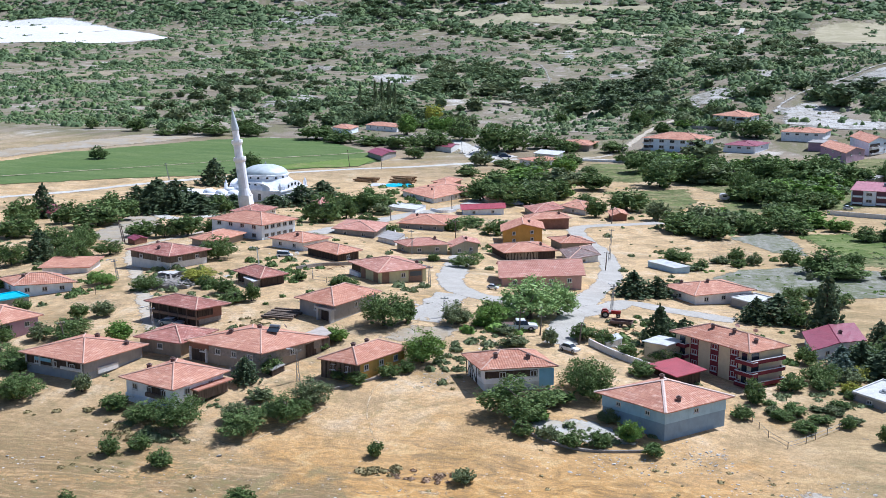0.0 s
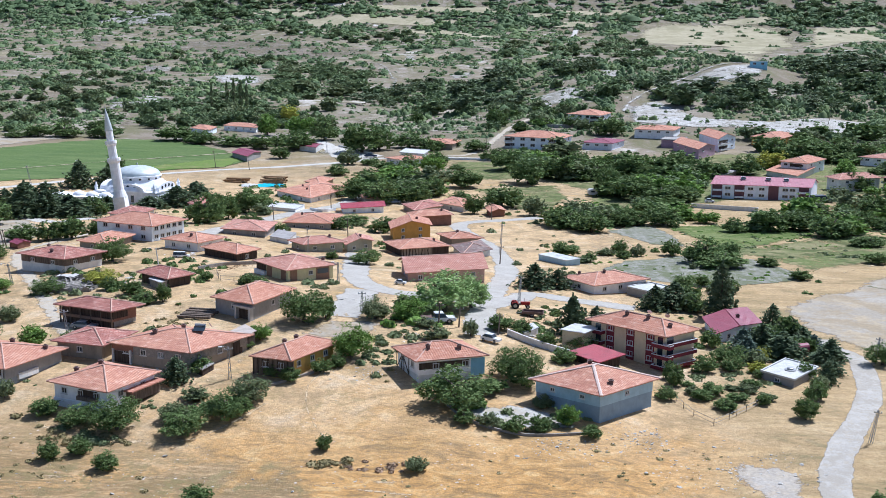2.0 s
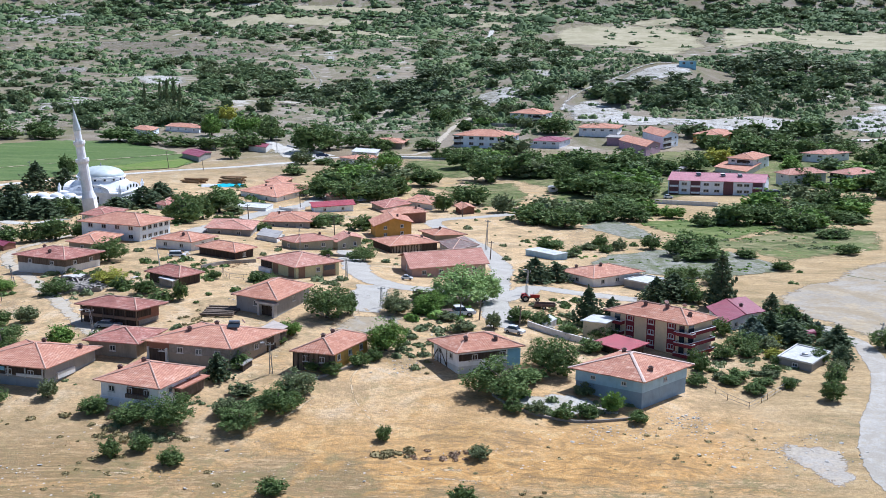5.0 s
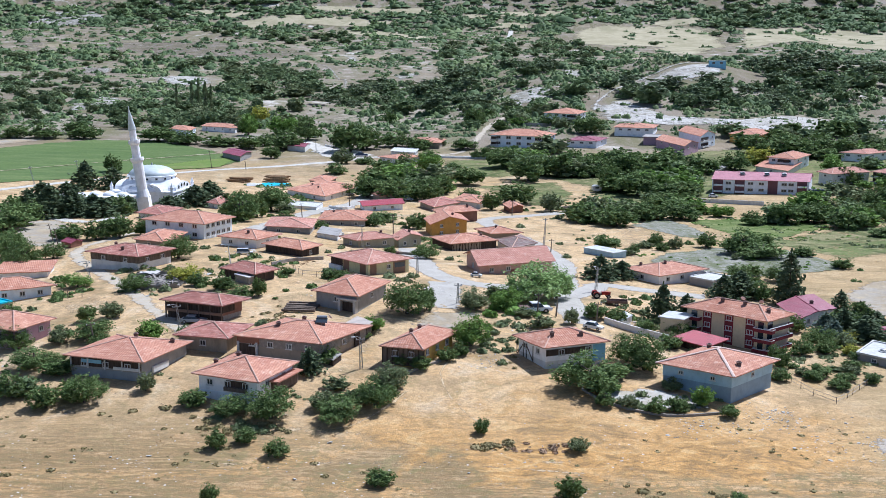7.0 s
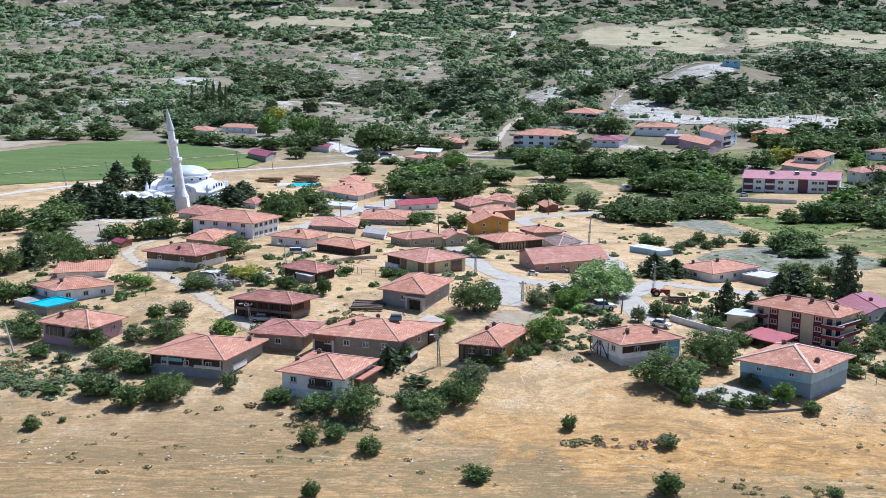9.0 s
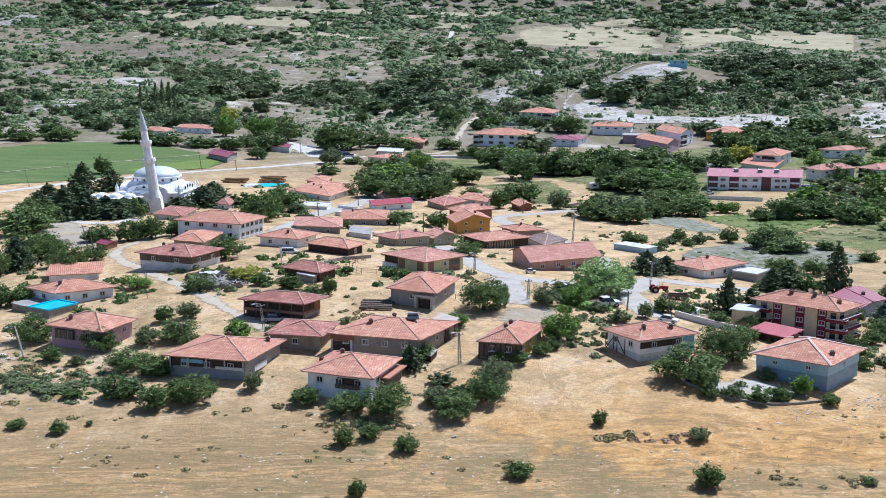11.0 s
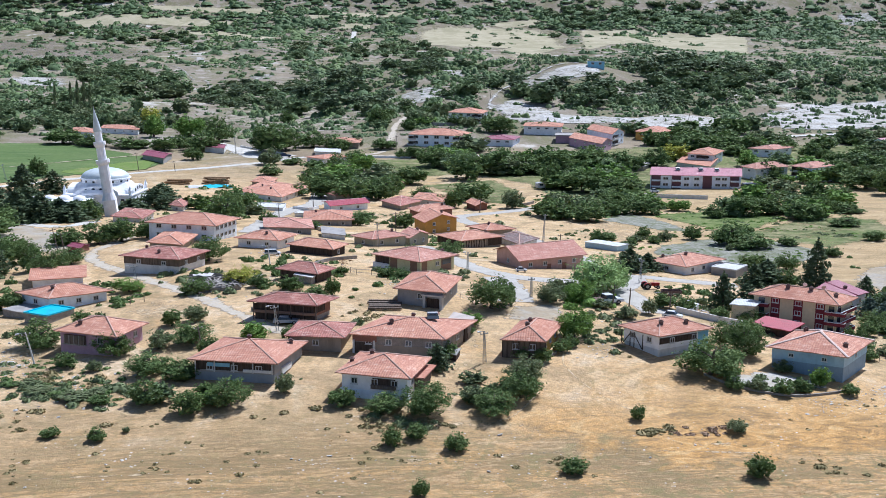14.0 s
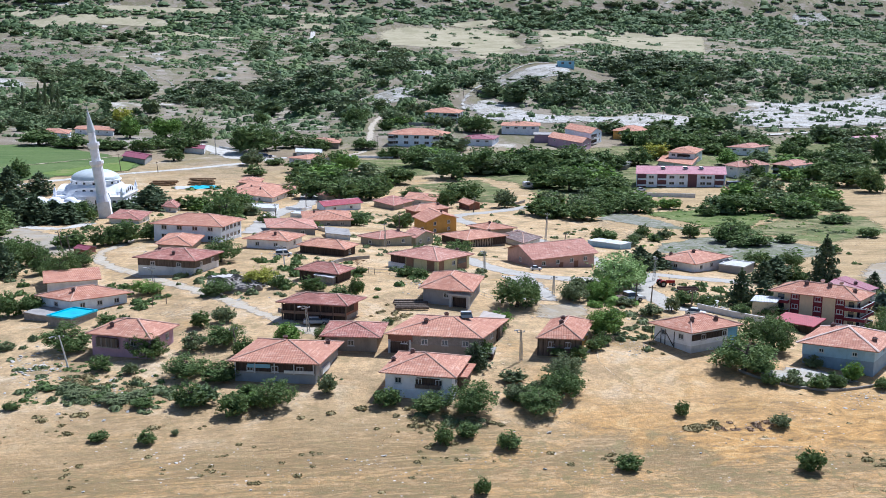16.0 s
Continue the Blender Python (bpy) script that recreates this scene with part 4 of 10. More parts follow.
def crown_flat(seed, thin=False):
    """A pine with spreading, layered boughs."""
    rng = np.random.default_rng(seed)
    out = []
    for k in range(16):
        z = rng.uniform(0.38, 0.97)
        a = rng.uniform(0, 2 * math.pi)
        r = rng.uniform(0.1, 0.42) * (1.15 - 0.5 * z)
        c = [(math.cos(a) * r + rng.uniform(-0.16, 0.16), math.sin(a) * r + rng.uniform(-0.16, 0.16), z + rng.uniform(-0.02, 0.02)) for _ in range(5)]
        out.append(leaves(rng, c, 0.08, 5 if thin else 9, 0.07 if thin else 0.055, 0.7))
    return np.concatenate(out)


def crown_column(seed, thin=False):
    rng = np.random.default_rng(seed)
    c = []
    for k in range(60):
        z = rng.uniform(0.06, 1.0)
        r = 0.42 * math.sin(math.pi * min(1, 0.25 + 0.72 * z)) * rng.uniform(0.2, 1)
        a = rng.uniform(0, 6.28)
        c.append((r * math.cos(a), r * math.sin(a), z))
    return leaves(rng, c, 0.1, 12, 0.06)


def trunk_mesh(seed, top=0.62, r=0.028, limbs=6):
    rng = random.Random(seed)
    bm = bmesh.new()
    lean = (rng.uniform(-0.05, 0.05), rng.uniform(-0.05, 0.05))
    pts = [(lean[0] * f, lean[1] * f, -0.06 + (top + 0.06) * f) for f in (0, 0.35, 0.7, 1)]
    tube(bm, pts, [r * 1.5, r, r * 0.75, r * 0.35], 7)
    for k in range(limbs):
        a = 2 * math.pi * k / limbs + rng.uniform(-0.4, 0.4)
        z = top * rng.uniform(0.35, 0.8)
        e = rng.uniform(0.2, 0.36)
        tube(bm, [(lean[0] * z, lean[1] * z, z), (math.cos(a) * e * 0.5, math.sin(a) * e * 0.5, z + 0.12), (math.cos(a) * e, math.sin(a) * e, z + 0.26)], [r * 0.55, r * 0.4, r * 0.15], 5)
    return finish("trunk", bm, "bark")


KINDS = {
    # crown builder, leaf material, seeds, label, category
    "leaf": (crown_round, "leaf", (1, 2, 3, 4), "leafy dark green walnut tree on dry ground", "tree"),
    "bright": (crown_round, "leaf_bright", (5, 6), "bright green broad-leaved tree on dry ground", "tree"),
    "lime": (crown_round, "leaf_lime", (7,), "yellow-green leafy tree beside the houses", "tree"),
    "dry": (crown_round, "leaf_dry", (8, 9), "dusty grey-green tree with thin foliage", "tree"),
    "willow": (crown_round, "leaf_willow", (10,), "silvery pale green willow by the street", "tree"),
    "needle": (crown_cone, "needle", (11, 12), "dark green conifer with layered boughs", "conifer"),
    "spruce": (crown_cone, "needle_blue", (13,), "blue-green spruce with layered boughs", "conifer"),
    "poplar": (crown_column, "leaf_dry", (14,), "tall narrow grey-green poplar", "tree"),
    "wood": (crown_round, "leaf_wood", (21, 22, 23), "leafy green tree on the hillside", "tree"),
    "pine": (crown_flat, "needle_pine", (15, 16, 17), "dark pine with spreading flat boughs on the hillside", "pine tree"),
    "bush": (crown_round, "leaf", (18, 19), "low round dark green bush on dry grass", "bush"),
}
THICKET_LABELS = {"leaf": "dark green leafy tree in a dense thicket", "bright": "bright green leafy tree in a thicket",
                  "wood": "green leafy tree crowded among others", "dry": "dusty grey-green tree in a thicket"}
crowns, trunks = {}, {}


def tree(kind, x, y, w, h, seed=0, group="village trees", light=False):
    build, mat, seeds, label, category = KINDS[kind]
    if light:
        label = THICKET_LABELS.get(kind, label)
    s = seeds[seed % len(seeds)]
    if light:
        s += 200
    elif build is crown_round and w > 7 and y < 300:
        s += 100
    if (kind, s) not in crowns:
        extra = {"low": 0.0} if kind == "bush" else {"n": 20, "each": 30, "size": 0.0185} if 100 < s < 200 else {}
        crowns[kind, s] = quads_mesh("crown", light_crown(kind, s) if light else build(s, **extra), mat)
        trunks[kind, s] = trunk_mesh(s, 0.9 if build is crown_cone else 0.6, 0.02 if build is crown_cone else 0.028, 0 if build is crown_cone else 6)
    name = "bush" if kind == "bush" else "tree"
    ob = root(name, x, y, ground(x, y), label, category, group, turn=(seed * 2.399) % 6.283)
    k = 0.88 + 0.24 * ((seed * 0.618) % 1.0)
    ob.scale = (w * k, w / k, h)
    for nm, me in (("trunk", trunks[kind, s]), ("crown", crowns[kind, s])):
        p = new(nm, me)
        p.parent = ob
    return ob


@functools.lru_cache(None)
def light_crown(kind, s, far=False):
    """A crown with fewer, larger leaf sprays, for woods further off."""
    build = KINDS[kind][0]
    if build is crown_round:
        return crown_round(s, 6, 8, 4, 0.08) if far else crown_round(s, 6, 9, 7, 0.058)
    return build(s, thin=True)


def grove(poly, n, kinds, w, h, seed, label="mixed dark green trees on the hillside", name="wood"):
    """Trees sown over a piece of ground, one object for each kind of tree."""
    rng = random.Random(seed)
    xs, ys = [p[0] for p in poly], [p[1] for p in poly]
    got = {k: [] for k in kinds}
    made = 0
    while made < n:
        x, y = rng.uniform(min(xs), max(xs)), rng.uniform(min(ys), max(ys))
        odd = False
        for i in range(len(poly)):
            j = i - 1
            if (ys[i] > y) != (ys[j] > y) and x < (xs[j] - xs[i]) * (y - ys[i]) / (ys[j] - ys[i]) + xs[i]:
                odd = not odd
        if odd:
            made += 1
            if y < 500 and built(x, y, w * 0.3):
                continue
            if y > 640 and any(within(x, y, q) and rng.random() > share for q, share in BARE_LIST if max(p[1] for p in q) > 640):
                continue
            k = rng.uniform(0.6, 1.35)
            kind = kinds[made % len(kinds)]
            build, mat, seeds = KINDS[kind][:3]
            v = light_crown(kind, seeds[made % len(seeds)], y > 640)
            a = rng.uniform(0, 6.28)
            c, s = math.cos(a) * w * k, math.sin(a) * w * k
            got[kind].append(np.stack([v[:, 0] * c - v[:, 1] * s + x, v[:, 0] * s + v[:, 1] * c + y, v[:, 2] * h * k * rng.uniform(0.75, 1.15) + ground(x, y) - 0.1], 1))
    for kind in dict.fromkeys(kinds):
        if got[kind]:
            tagged(new(name, quads_mesh(name, np.concatenate(got[kind]), KINDS[kind][1])), label, "trees", kind="stuff")


def thicket(poly, n, kinds, w, h, seed):
    """Trees of a thicket: single ones near by, one mass of each kind further off."""
    if max(p[1] for p in poly) > 345:
        grove(poly, n, kinds, w, h, seed, "dense leafy green trees and undergrowth", "thicket")
        return
    rng = random.Random(seed)
    xs, ys = [p[0] for p in poly], [p[1] for p in poly]
    made = 0
    while made < n:
        x, y = rng.uniform(min(xs), max(xs)), rng.uniform(min(ys), max(ys))
        if not within(x, y, poly):
            continue
        made += 1
        if y < 500 and built(x, y, w * 0.3):
            continue
        k = rng.uniform(0.6, 1.35)
        tree(kinds[made % len(kinds)], x, y, w * k, h * k * rng.uniform(0.75, 1.15), seed * 31 + made, "thicket trees", light=True)


# ---- fields, roads and yards ----
patch("field", "green", "green crop field behind the mosque", [(-270.96, 494.15), (-264.30, 547.02), (-225.87, 624.98), (-202.01, 661.22), (-162.20, 666.68), (-125.21, 628.39), (-97.47, 587.34), (-104.87, 555.14), (-135.79, 528.91), (-152.21, 500.32), (-183.86, 471.07), (-219.20, 429.74), (-225.09, 423.43)], lift=0.2)
patch("field", "lime", "thin yellow-green crop at the field end", [(-146.42, 543.03), (-123.95, 581.07), (-102.75, 602.40), (-104.87, 555.14), (-136.50, 530.92)], lift=0.3)
road("field_path", [(-240.66, 447.42), (-206.20, 499.43), (-162.44, 562.82), (-107.35, 620.62)], 3.0, "tan", "dry grass strip between the crops", lift=0.4, category='path')
patch("bare_strip", "threshing", "pale bare strip above the field", [(-300.90, 540.35), (-287.99, 594.24), (-271.89, 650.49), (-243.94, 677.37), (-216.48, 662.35), (-241.63, 601.20), (-265.59, 549.27), (-273.49, 498.06)], lift=0.15)
road("road", [(-205.38, 393.06), (-185.70, 422.47), (-174.31, 451.80), (-159.77, 480.69), (-136.26, 514.82), (-107.64, 545.09), (-79.23, 565.42), (-52.25, 586.92), (-38.09, 602.10), (-12.00, 608.79), (21.70, 603.37), (62.41, 601.79), (114.85, 602.08)], 7, "white_dust", "pale dusty valley road", lift=0.1)
road("road", [(-2.89, 613.11), (9.74, 625.13), (21.45, 695.11), (29.63, 752.28), (42.90, 813.42)], 8, "lane", "steep grey lane climbing past the houses", lift=0.12)
patch("yard", "white_dust", "white dusty yard by the valley road", [(-94.43, 696.21), (-79.34, 681.90), (-57.23, 637.05), (-34.36, 613.54), (-42.15, 597.54), (-62.78, 601.19), (-74.11, 636.47)], lift=0.08, category='yard')
road("street", [(26.18, 217.38), (26.29, 239.83), (28.18, 263.21), (30.56, 294.59), (27.06, 331.36), (20.30, 357.65), (13.61, 386.57), (18.49, 399.06), (33.02, 408.59), (48.98, 422.65)], 7.6, "concrete_road", "worn pale village street", category='street')
road("street", [(27.15, 242.33), (19.07, 246.73), (11.71, 246.05), (3.24, 249.66), (-2.42, 260.84), (-5.35, 278.57), (-9.02, 310.19)], 8.8, "concrete_road", "worn pale side street", lift=0.07, category='street')
road("street", [(25.89, 241.72), (33.45, 254.15), (36.25, 261.28), (47.09, 258.27), (58.67, 255.72)], 8.1, "concrete_road", "worn pale street to the orchard", lift=0.06, category='street')
road("street", [(0.77, 247.31), (0.17, 234.80), (-0.91, 222.46)], 10, "concrete_road", "concrete apron of the street", lift=0.06, category='street')
road("dirt_road", [(0.19, 224.88), (-6.64, 211.91), (-12.34, 201.74), (-15.27, 188.01), (-20.52, 184.33)], 4, "trail", "sandy track between the houses", lift=0.06, category='track')
road("dirt_road", [(-45.52, 204.16), (-53.29, 215.51), (-60.46, 228.93), (-68.50, 243.83), (-81.42, 266.99), (-90.66, 283.96), (-93.08, 298.85), (-88.29, 313.47), (-85.12, 331.40)], 6, "lane", "pale gravel lane between the houses", lift=0.06, category='lane')
road("street", [(-55.06, 326.32), (-50.79, 364.88), (-46.80, 399.62), (-40.09, 421.65), (-33.13, 438.48), (-29.90, 471.99)], 9.5, "concrete_road", "pale concrete lane in the village", lift=0.08, category='street')
road("street", [(-147.80, 395.72), (-130.53, 378.95), (-111.62, 359.53), (-104.19, 374.15)], 8, "white_dust", "pale forecourt by the mosque trees", lift=0.08, category='yard')
road("dirt_road", [(78.2, 128.0), (76.6, 138.0), (75.7, 154.4), (77.0, 162.5), (80.0, 171.6), (84.9, 182.2), (90.5, 194.8), (94.0, 206.0), (96.7, 222.9), (94.4, 229.2), (93.2, 236.7)], 5.2, "gravel", "pale gravel track round the village edge", lift=0.06, category='track')
patch("ploughed_plot", "plough", "grey tilled orchard plot", [(60.6, 321.8), (82.1, 336.1), (99.1, 330.4), (108.9, 307.3), (103.1, 295.9), (77.5, 283.8), (66.7, 290.1), (52.9, 305.0)], lift=0.09)
patch("ploughed_plot", "plough", "grey bare plot beside the stubble", [(60.4, 383.1), (77.4, 407.3), (83.0, 376.7), (84.8, 347.1), (72.7, 353.2)], lift=0.08)
patch("meadow", "meadow_green", "fresh green meadow below the wall", [(80.2, 397.2), (113.0, 408.2), (129.0, 389.8), (132.1, 382.1), (101.1, 346.9), (89.4, 353.2)], lift=0.07)
patch("meadow", "meadow", "patchy green meadow between the trees", [(10.90, 500.60), (51.70, 520.08), (56.56, 474.46), (45.01, 428.84), (30.90, 436.78)], lift=0.07)
patch("threshing_floor", "threshing", "pale bare threshing ground", [(89.00, 266.02), (99.23, 278.68), (109.81, 287.06), (119.65, 302.03), (137.86, 319.02), (149.75, 325.94), (173.20, 330.48), (120.98, 214.61), (102.78, 221.00), (97.55, 228.76), (91.14, 246.38)], lift=0.05)
road("road", [(238.88, 669.91), (280.70, 680.22), (324.63, 690.94), (396.47, 717.89)], 8, "white_dust", "pale road below the chalk slope", lift=0.6)
patch("yard", "yard", "grey gravel yard of the blue house", [(21.95, 179.86), (27.40, 183.41), (36.68, 183.72), (45.64, 178.59), (44.62, 174.25), (34.47, 171.65), (26.26, 174.98)], lift=0.05, category='yard')
road("footpath", [(-53.6, 178.5), (-46.0, 175.0), (-38.6, 169.9), (-32.6, 166.1), (-22.3, 164.2), (-15.5, 163.9), (-10.1, 162.3), (-2.1, 158.0), (7.7, 155.1), (18.0, 154.7)], 4.2, "trail", "pale trodden track below the gardens", lift=0.04, category='track')
road("footpath", [(2.9, 203.8), (2.1, 198.3), (1.2, 191.8), (-0.3, 185.7), (0.3, 180.5), (2.0, 174.0), (4.2, 169.2), (6.4, 166.4)], 0.9, "pale_trail", "thin pale footpath over the knoll", lift=0.05, category='track')
road("footpath", [(-5.6, 178.2), (-7.5, 174.1), (-9.8, 170.1), (-12.8, 166.1), (-17.1, 163.7)], 1.0, "pale_trail", "thin pale footpath beside the hedge", lift=0.05, category='track')
road("footpath", [(-44.7, 153.1), (-32.9, 153.2), (-19.8, 153.5), (-9.3, 153.8), (1.1, 153.5)], 1.8, "trail", "faint wheel track in dry grass", lift=0.04, category='track')
road("footpath", [(-77.9, 159.0), (-59.1, 154.6), (-42.3, 151.9), (-23.6, 153.4), (-4.3, 154.1), (19.7, 151.5)], 1.6, "trail", "faint wheel track across the slope", lift=0.04, category='track')
road("footpath", [(-80.8, 152.3), (-62.5, 151.8), (-43.8, 148.9), (-28.7, 149.1)], 1.6, "trail", "faint wheel track across the lower slope", lift=0.04, category='track')
patch("bare_ground", "pale_bare", "whitish bare stony ground beside the track", [(62.6, 167.4), (68.8, 168.5), (75.6, 165.9), (73.0, 155.2), (73.0, 150.4), (65.1, 150.2), (64.1, 155.0), (63.2, 157.9), (61.2, 162.0)], lift=0.03)
patch("bare_ground", "pale_bare", "pale stony patch below the blue house", [(51.2, 176.7), (55.9, 181.1), (56.3, 173.7), (52.3, 169.8), (49.7, 170.6)], lift=0.03)
patch("bare_ground", "pale_bare", "pale stony patch by the garden fence", [(71.2, 188.2), (76.5, 190.3), (78.9, 186.0), (75.6, 184.0), (72.1, 184.8)], lift=0.03)
patch("withered_patch", "dark_grass", "withered brown growth on the slope", [(7.0, 161.5), (13.4, 163.8), (18.6, 162.6), (18.2, 157.1), (13.6, 156.3), (8.4, 158.5)], lift=0.03, category="grass")
patch("withered_patch", "dark_grass", "withered brown growth on the slope", [(1.9, 162.6), (8.1, 163.0), (14.4, 162.0), (16.9, 158.0), (8.9, 156.9), (2.5, 159.6)], lift=0.03, category="grass")
patch("withered_patch", "dark_grass", "withered brown growth on the slope", [(-2.9, 183.5), (2.4, 184.6), (4.2, 180.6), (0.4, 178.8)], lift=0.03, category="grass")
patch("withered_patch", "dark_grass", "withered brown growth on the slope", [(-2.8, 174.1), (0.9, 175.2), (2.7, 171.0), (0.1, 169.0)], lift=0.03, category="grass")
patch("withered_patch", "dark_grass", "withered brown growth on the slope", [(-87.9, 182.5), (-77.1, 179.7), (-69.5, 174.6), (-75.9, 173.3), (-86.6, 177.1)], lift=0.03, category="grass")
patch("withered_patch", "dark_grass", "withered brown growth on the slope", [(-11.5, 159.2), (-2.2, 159.5), (-0.4, 156.6), (-8.8, 155.8)], lift=0.03, category="grass")
road("grass_bank", [(119.06, 293.42), (123.08, 288.42), (128.14, 282.96), (134.19, 273.86), (141.51, 266.04)], 2.2, "meadow", "strip of weeds across the bare ground", lift=0.09, category='grass')
patch("bare_ground", "threshing", "pale trodden soil by the street", [(-2.53, 220.08), (7.41, 224.21), (10.32, 214.31), (3.81, 206.02), (-4.42, 206.91), (-8.66, 209.99)], lift=0.035)
patch("bare_ground", "trail", "pale dry soil between the houses", [(-31.99, 255.67), (-25.97, 252.24), (-26.39, 238.92), (-34.65, 230.87), (-37.78, 222.09), (-41.63, 219.08), (-39.24, 231.00)], lift=0.035)
patch("bare_ground", "trail", "pale dry soil between the houses", [(-81.54, 227.36), (-74.38, 237.33), (-69.27, 240.11), (-56.06, 215.85), (-61.20, 211.15), (-74.34, 219.17)], lift=0.035)
patch("bare_yard", "threshing", "bare grey yard with a few trees", [(-133.72, 365.80), (-121.12, 368.69), (-99.85, 328.74), (-95.10, 304.15), (-101.42, 294.80), (-121.95, 314.39)], lift=0.04, category='yard')
patch("meadow", "meadow", "olive-brown meadow with a sandy path", [(86.0, 359.7), (102.8, 354.8), (132.8, 384.9), (150.0, 381.2), (160.0, 373.4), (146.4, 332.9), (133.9, 327.9), (109.5, 309.8), (100.5, 331.6), (84.4, 337.4)], lift=0.055)
patch("bare_ground", "trail", "pale orange bare field beside the street", [(52.8, 394.9), (62.8, 397.8), (72.4, 349.8), (59.5, 321.6), (49.1, 319.4)], lift=0.05)
road("footpath", [(109.21, 300.12), (114.36, 306.89), (129.29, 323.47), (143.60, 341.93), (157.82, 372.45), (171.19, 387.04), (188.41, 393.92)], 2.6, "trail", "sandy path through the meadow", lift=0.1, category='track')

# ---- village houses, front row ----
lh, lh_plan = house(-52.34, 189.39, (7.14, -2.11), (2.59, 6.75), 2.9, 1.9, "hip", "grey", "tile", "low grey house with a veranda and red tiled hip roof", low='bluegrey', low_h=0.8, wl=3, wr=0, chim=((-0.25, 0.65), (0.75, 0.55)))
wh, wh_plan = house(-31.04, 179.01, (5.65, -2.38), (2.37, 5.85), 3.5, 1.9, "hip", "white", "tile", "white plastered house with a red tiled hip roof", wl=3, wr=2, chim=((-0.45, 0.35), (-0.85, -0.1)))
longh, longh_plan = house(-24.11, 197.34, (7.99, -2.69), (3.83, 6.48), 3.0, 1.8, "hip", "stone", "tile", "long stone house with a red tiled hip roof", low='mud', low_h=1.2, wl=4, wr=1, chim=((-0.35, -0.35), (-0.1, 0.2)))
house(-40.19, 199.94, (5.13, -1.35), (1.33, 5.20), 2.3, 1.4, "hip", "mud", "tile_old", "mud-plastered barn with a red tiled roof", wl=1, wr=0, chim=(), category='barn', name='barn')
yelh, yelh_plan = house(-3.81, 194.00, (3.74, -1.12), (3.05, 6.28), 2.9, 1.7, "hip", "yellow", "tile_orange", "ochre yellow house with a timber gable side and tiled roof", wl=2, wr=3, chim=((-0.1, -0.35), (-0.2, 0.2)))
whiteh, whiteh_plan = house(20.32, 194.46, (2.42, -4.36), (5.88, 2.57), 3.6, 1.8, "hip", "white", "tile_orange", "white house with patched orange tiled hip roof", low='palewhite', low_h=1, wl=2, wr=2, chim=((0.35, -0.45), (0.5, 0.35)))
house(45.39, 185.93, (5.49, -4.00), (5.05, 5.19), 4.2, 2.3, "hip", "blue", "tile", "blue-grey plastered house with a red tiled hip roof", low='slate', low_h=2.1, wl=2, wr=1, ww=0.9, wh=0.7, caps='wide', chim=((0.72, -0.35), (-0.55, 0.5)))
pinkh, pinkh_plan = house(15.65, 274.04, (1.62, -8.02), (9.26, 3.85), 3.2, 2.2, "gable_v", "pink", "tile_pale", "long pink house with a shallow red tiled roof", wl=1, wr=4, chim=())
greenh, greenh_plan = house(-16.50, 260.29, (4.98, -5.42), (5.01, 4.19), 3.0, 1.8, "hip", "cream", "tile_pale", "cream-green house with brown panels and a tiled hip roof", wl=0, wr=1, chim=((0.5, 0.75),))
cemh, cemh_plan = house(-17.99, 225.95, (4.85, -2.78), (2.71, 7.34), 3.0, 1.9, "hip", "grey", "tile_orange", "unfinished grey cement house with patched tiled roof", wl=1, wr=1, chim=())
house(-72.78, 268.11, (7.02, -3.16), (3.04, 5.48), 3.7, 1.6, "hip", "wood", "tile_old", "two-tier house, boarded above white plaster, tiled roof", low='palewhite', low_h=1.9, wl=2, wr=2, wh=0.9, chim=((-0.7, 0.2), (0.1, -0.55)))
galh, galh_plan = house(-44.72, 215.06, (6.42, -2.54), (2.15, 3.37), 3.3, 1.3, "hip", "brick", "tile_old", "brown brick house with an open timber gallery", low='stone', low_h=1.0, wl=0, wr=0, chim=(), over=1.2)
house(-41.57, 246.40, (4.43, -3.42), (2.11, 3.11), 2.2, 1.5, "hip", "darkwood", "tile_old", "dark timber barn with a worn tiled roof", wl=0, wr=0, chim=(), name='barn', category='barn')

# ---- village houses, west side ----
house(-90.00, 238.58, (3.84, -3.28), (5.72, 3.39), 2.7, 1.7, "hip", "skyblue", "tile_orange", "pale blue house with a patched tiled hip roof", wl=1, wr=3, chim=((0.3, -0.5),))
house(-90.96, 227.67, (2.45, -1.68), (2.10, 3.18), 1.5, 0.1, "flat", "stone", "tarp", "low stone shed covered with a turquoise tarpaulin", wl=0, wr=0, chim=(), name='shed', category='shed', over=0.15)
house(-96.77, 233.44, (2.63, -1.99), (1.50, 2.41), 1.2, 0.1, "shed", "stone", "asbestos", "low ruined stone shed", wl=0, wr=0, chim=(), name='shed', category='shed', over=0.15)
house(-95.38, 262.74, (5.84, 1.66), (-0.76, 5.14), 1.8, 0.7, "shed", "white", "tile_orange", "long low barn with a white end wall and tiled roof", wl=0, wr=0, chim=(), name='barn', category='barn')
mauveh, mauveh_plan = house(-78.07, 205.30, (5.64, -2.86), (2.16, 4.85), 3.5, 1.9, "hip", "mauve", "tile", "mauve plastered house with a red tiled hip roof", wl=2, wr=2, chim=((-0.4, -0.5),))
house(-158.73, 363.35, (5.60, -3.67), (-0.10, 6.30), 2.2, 1.0, "gable_u", "palewhite", "maroon", "small pale house with a maroon sheet roof", wl=1, wr=0, chim=())
house(-97.07, 301.01, (1.83, -1.59), (0.95, 2.16), 1.4, 0.6, "gable_u", "brick", "maroon", "small kiosk with a maroon sheet roof", wl=0, wr=0, chim=(), name='kiosk', category='kiosk', over=0.2)

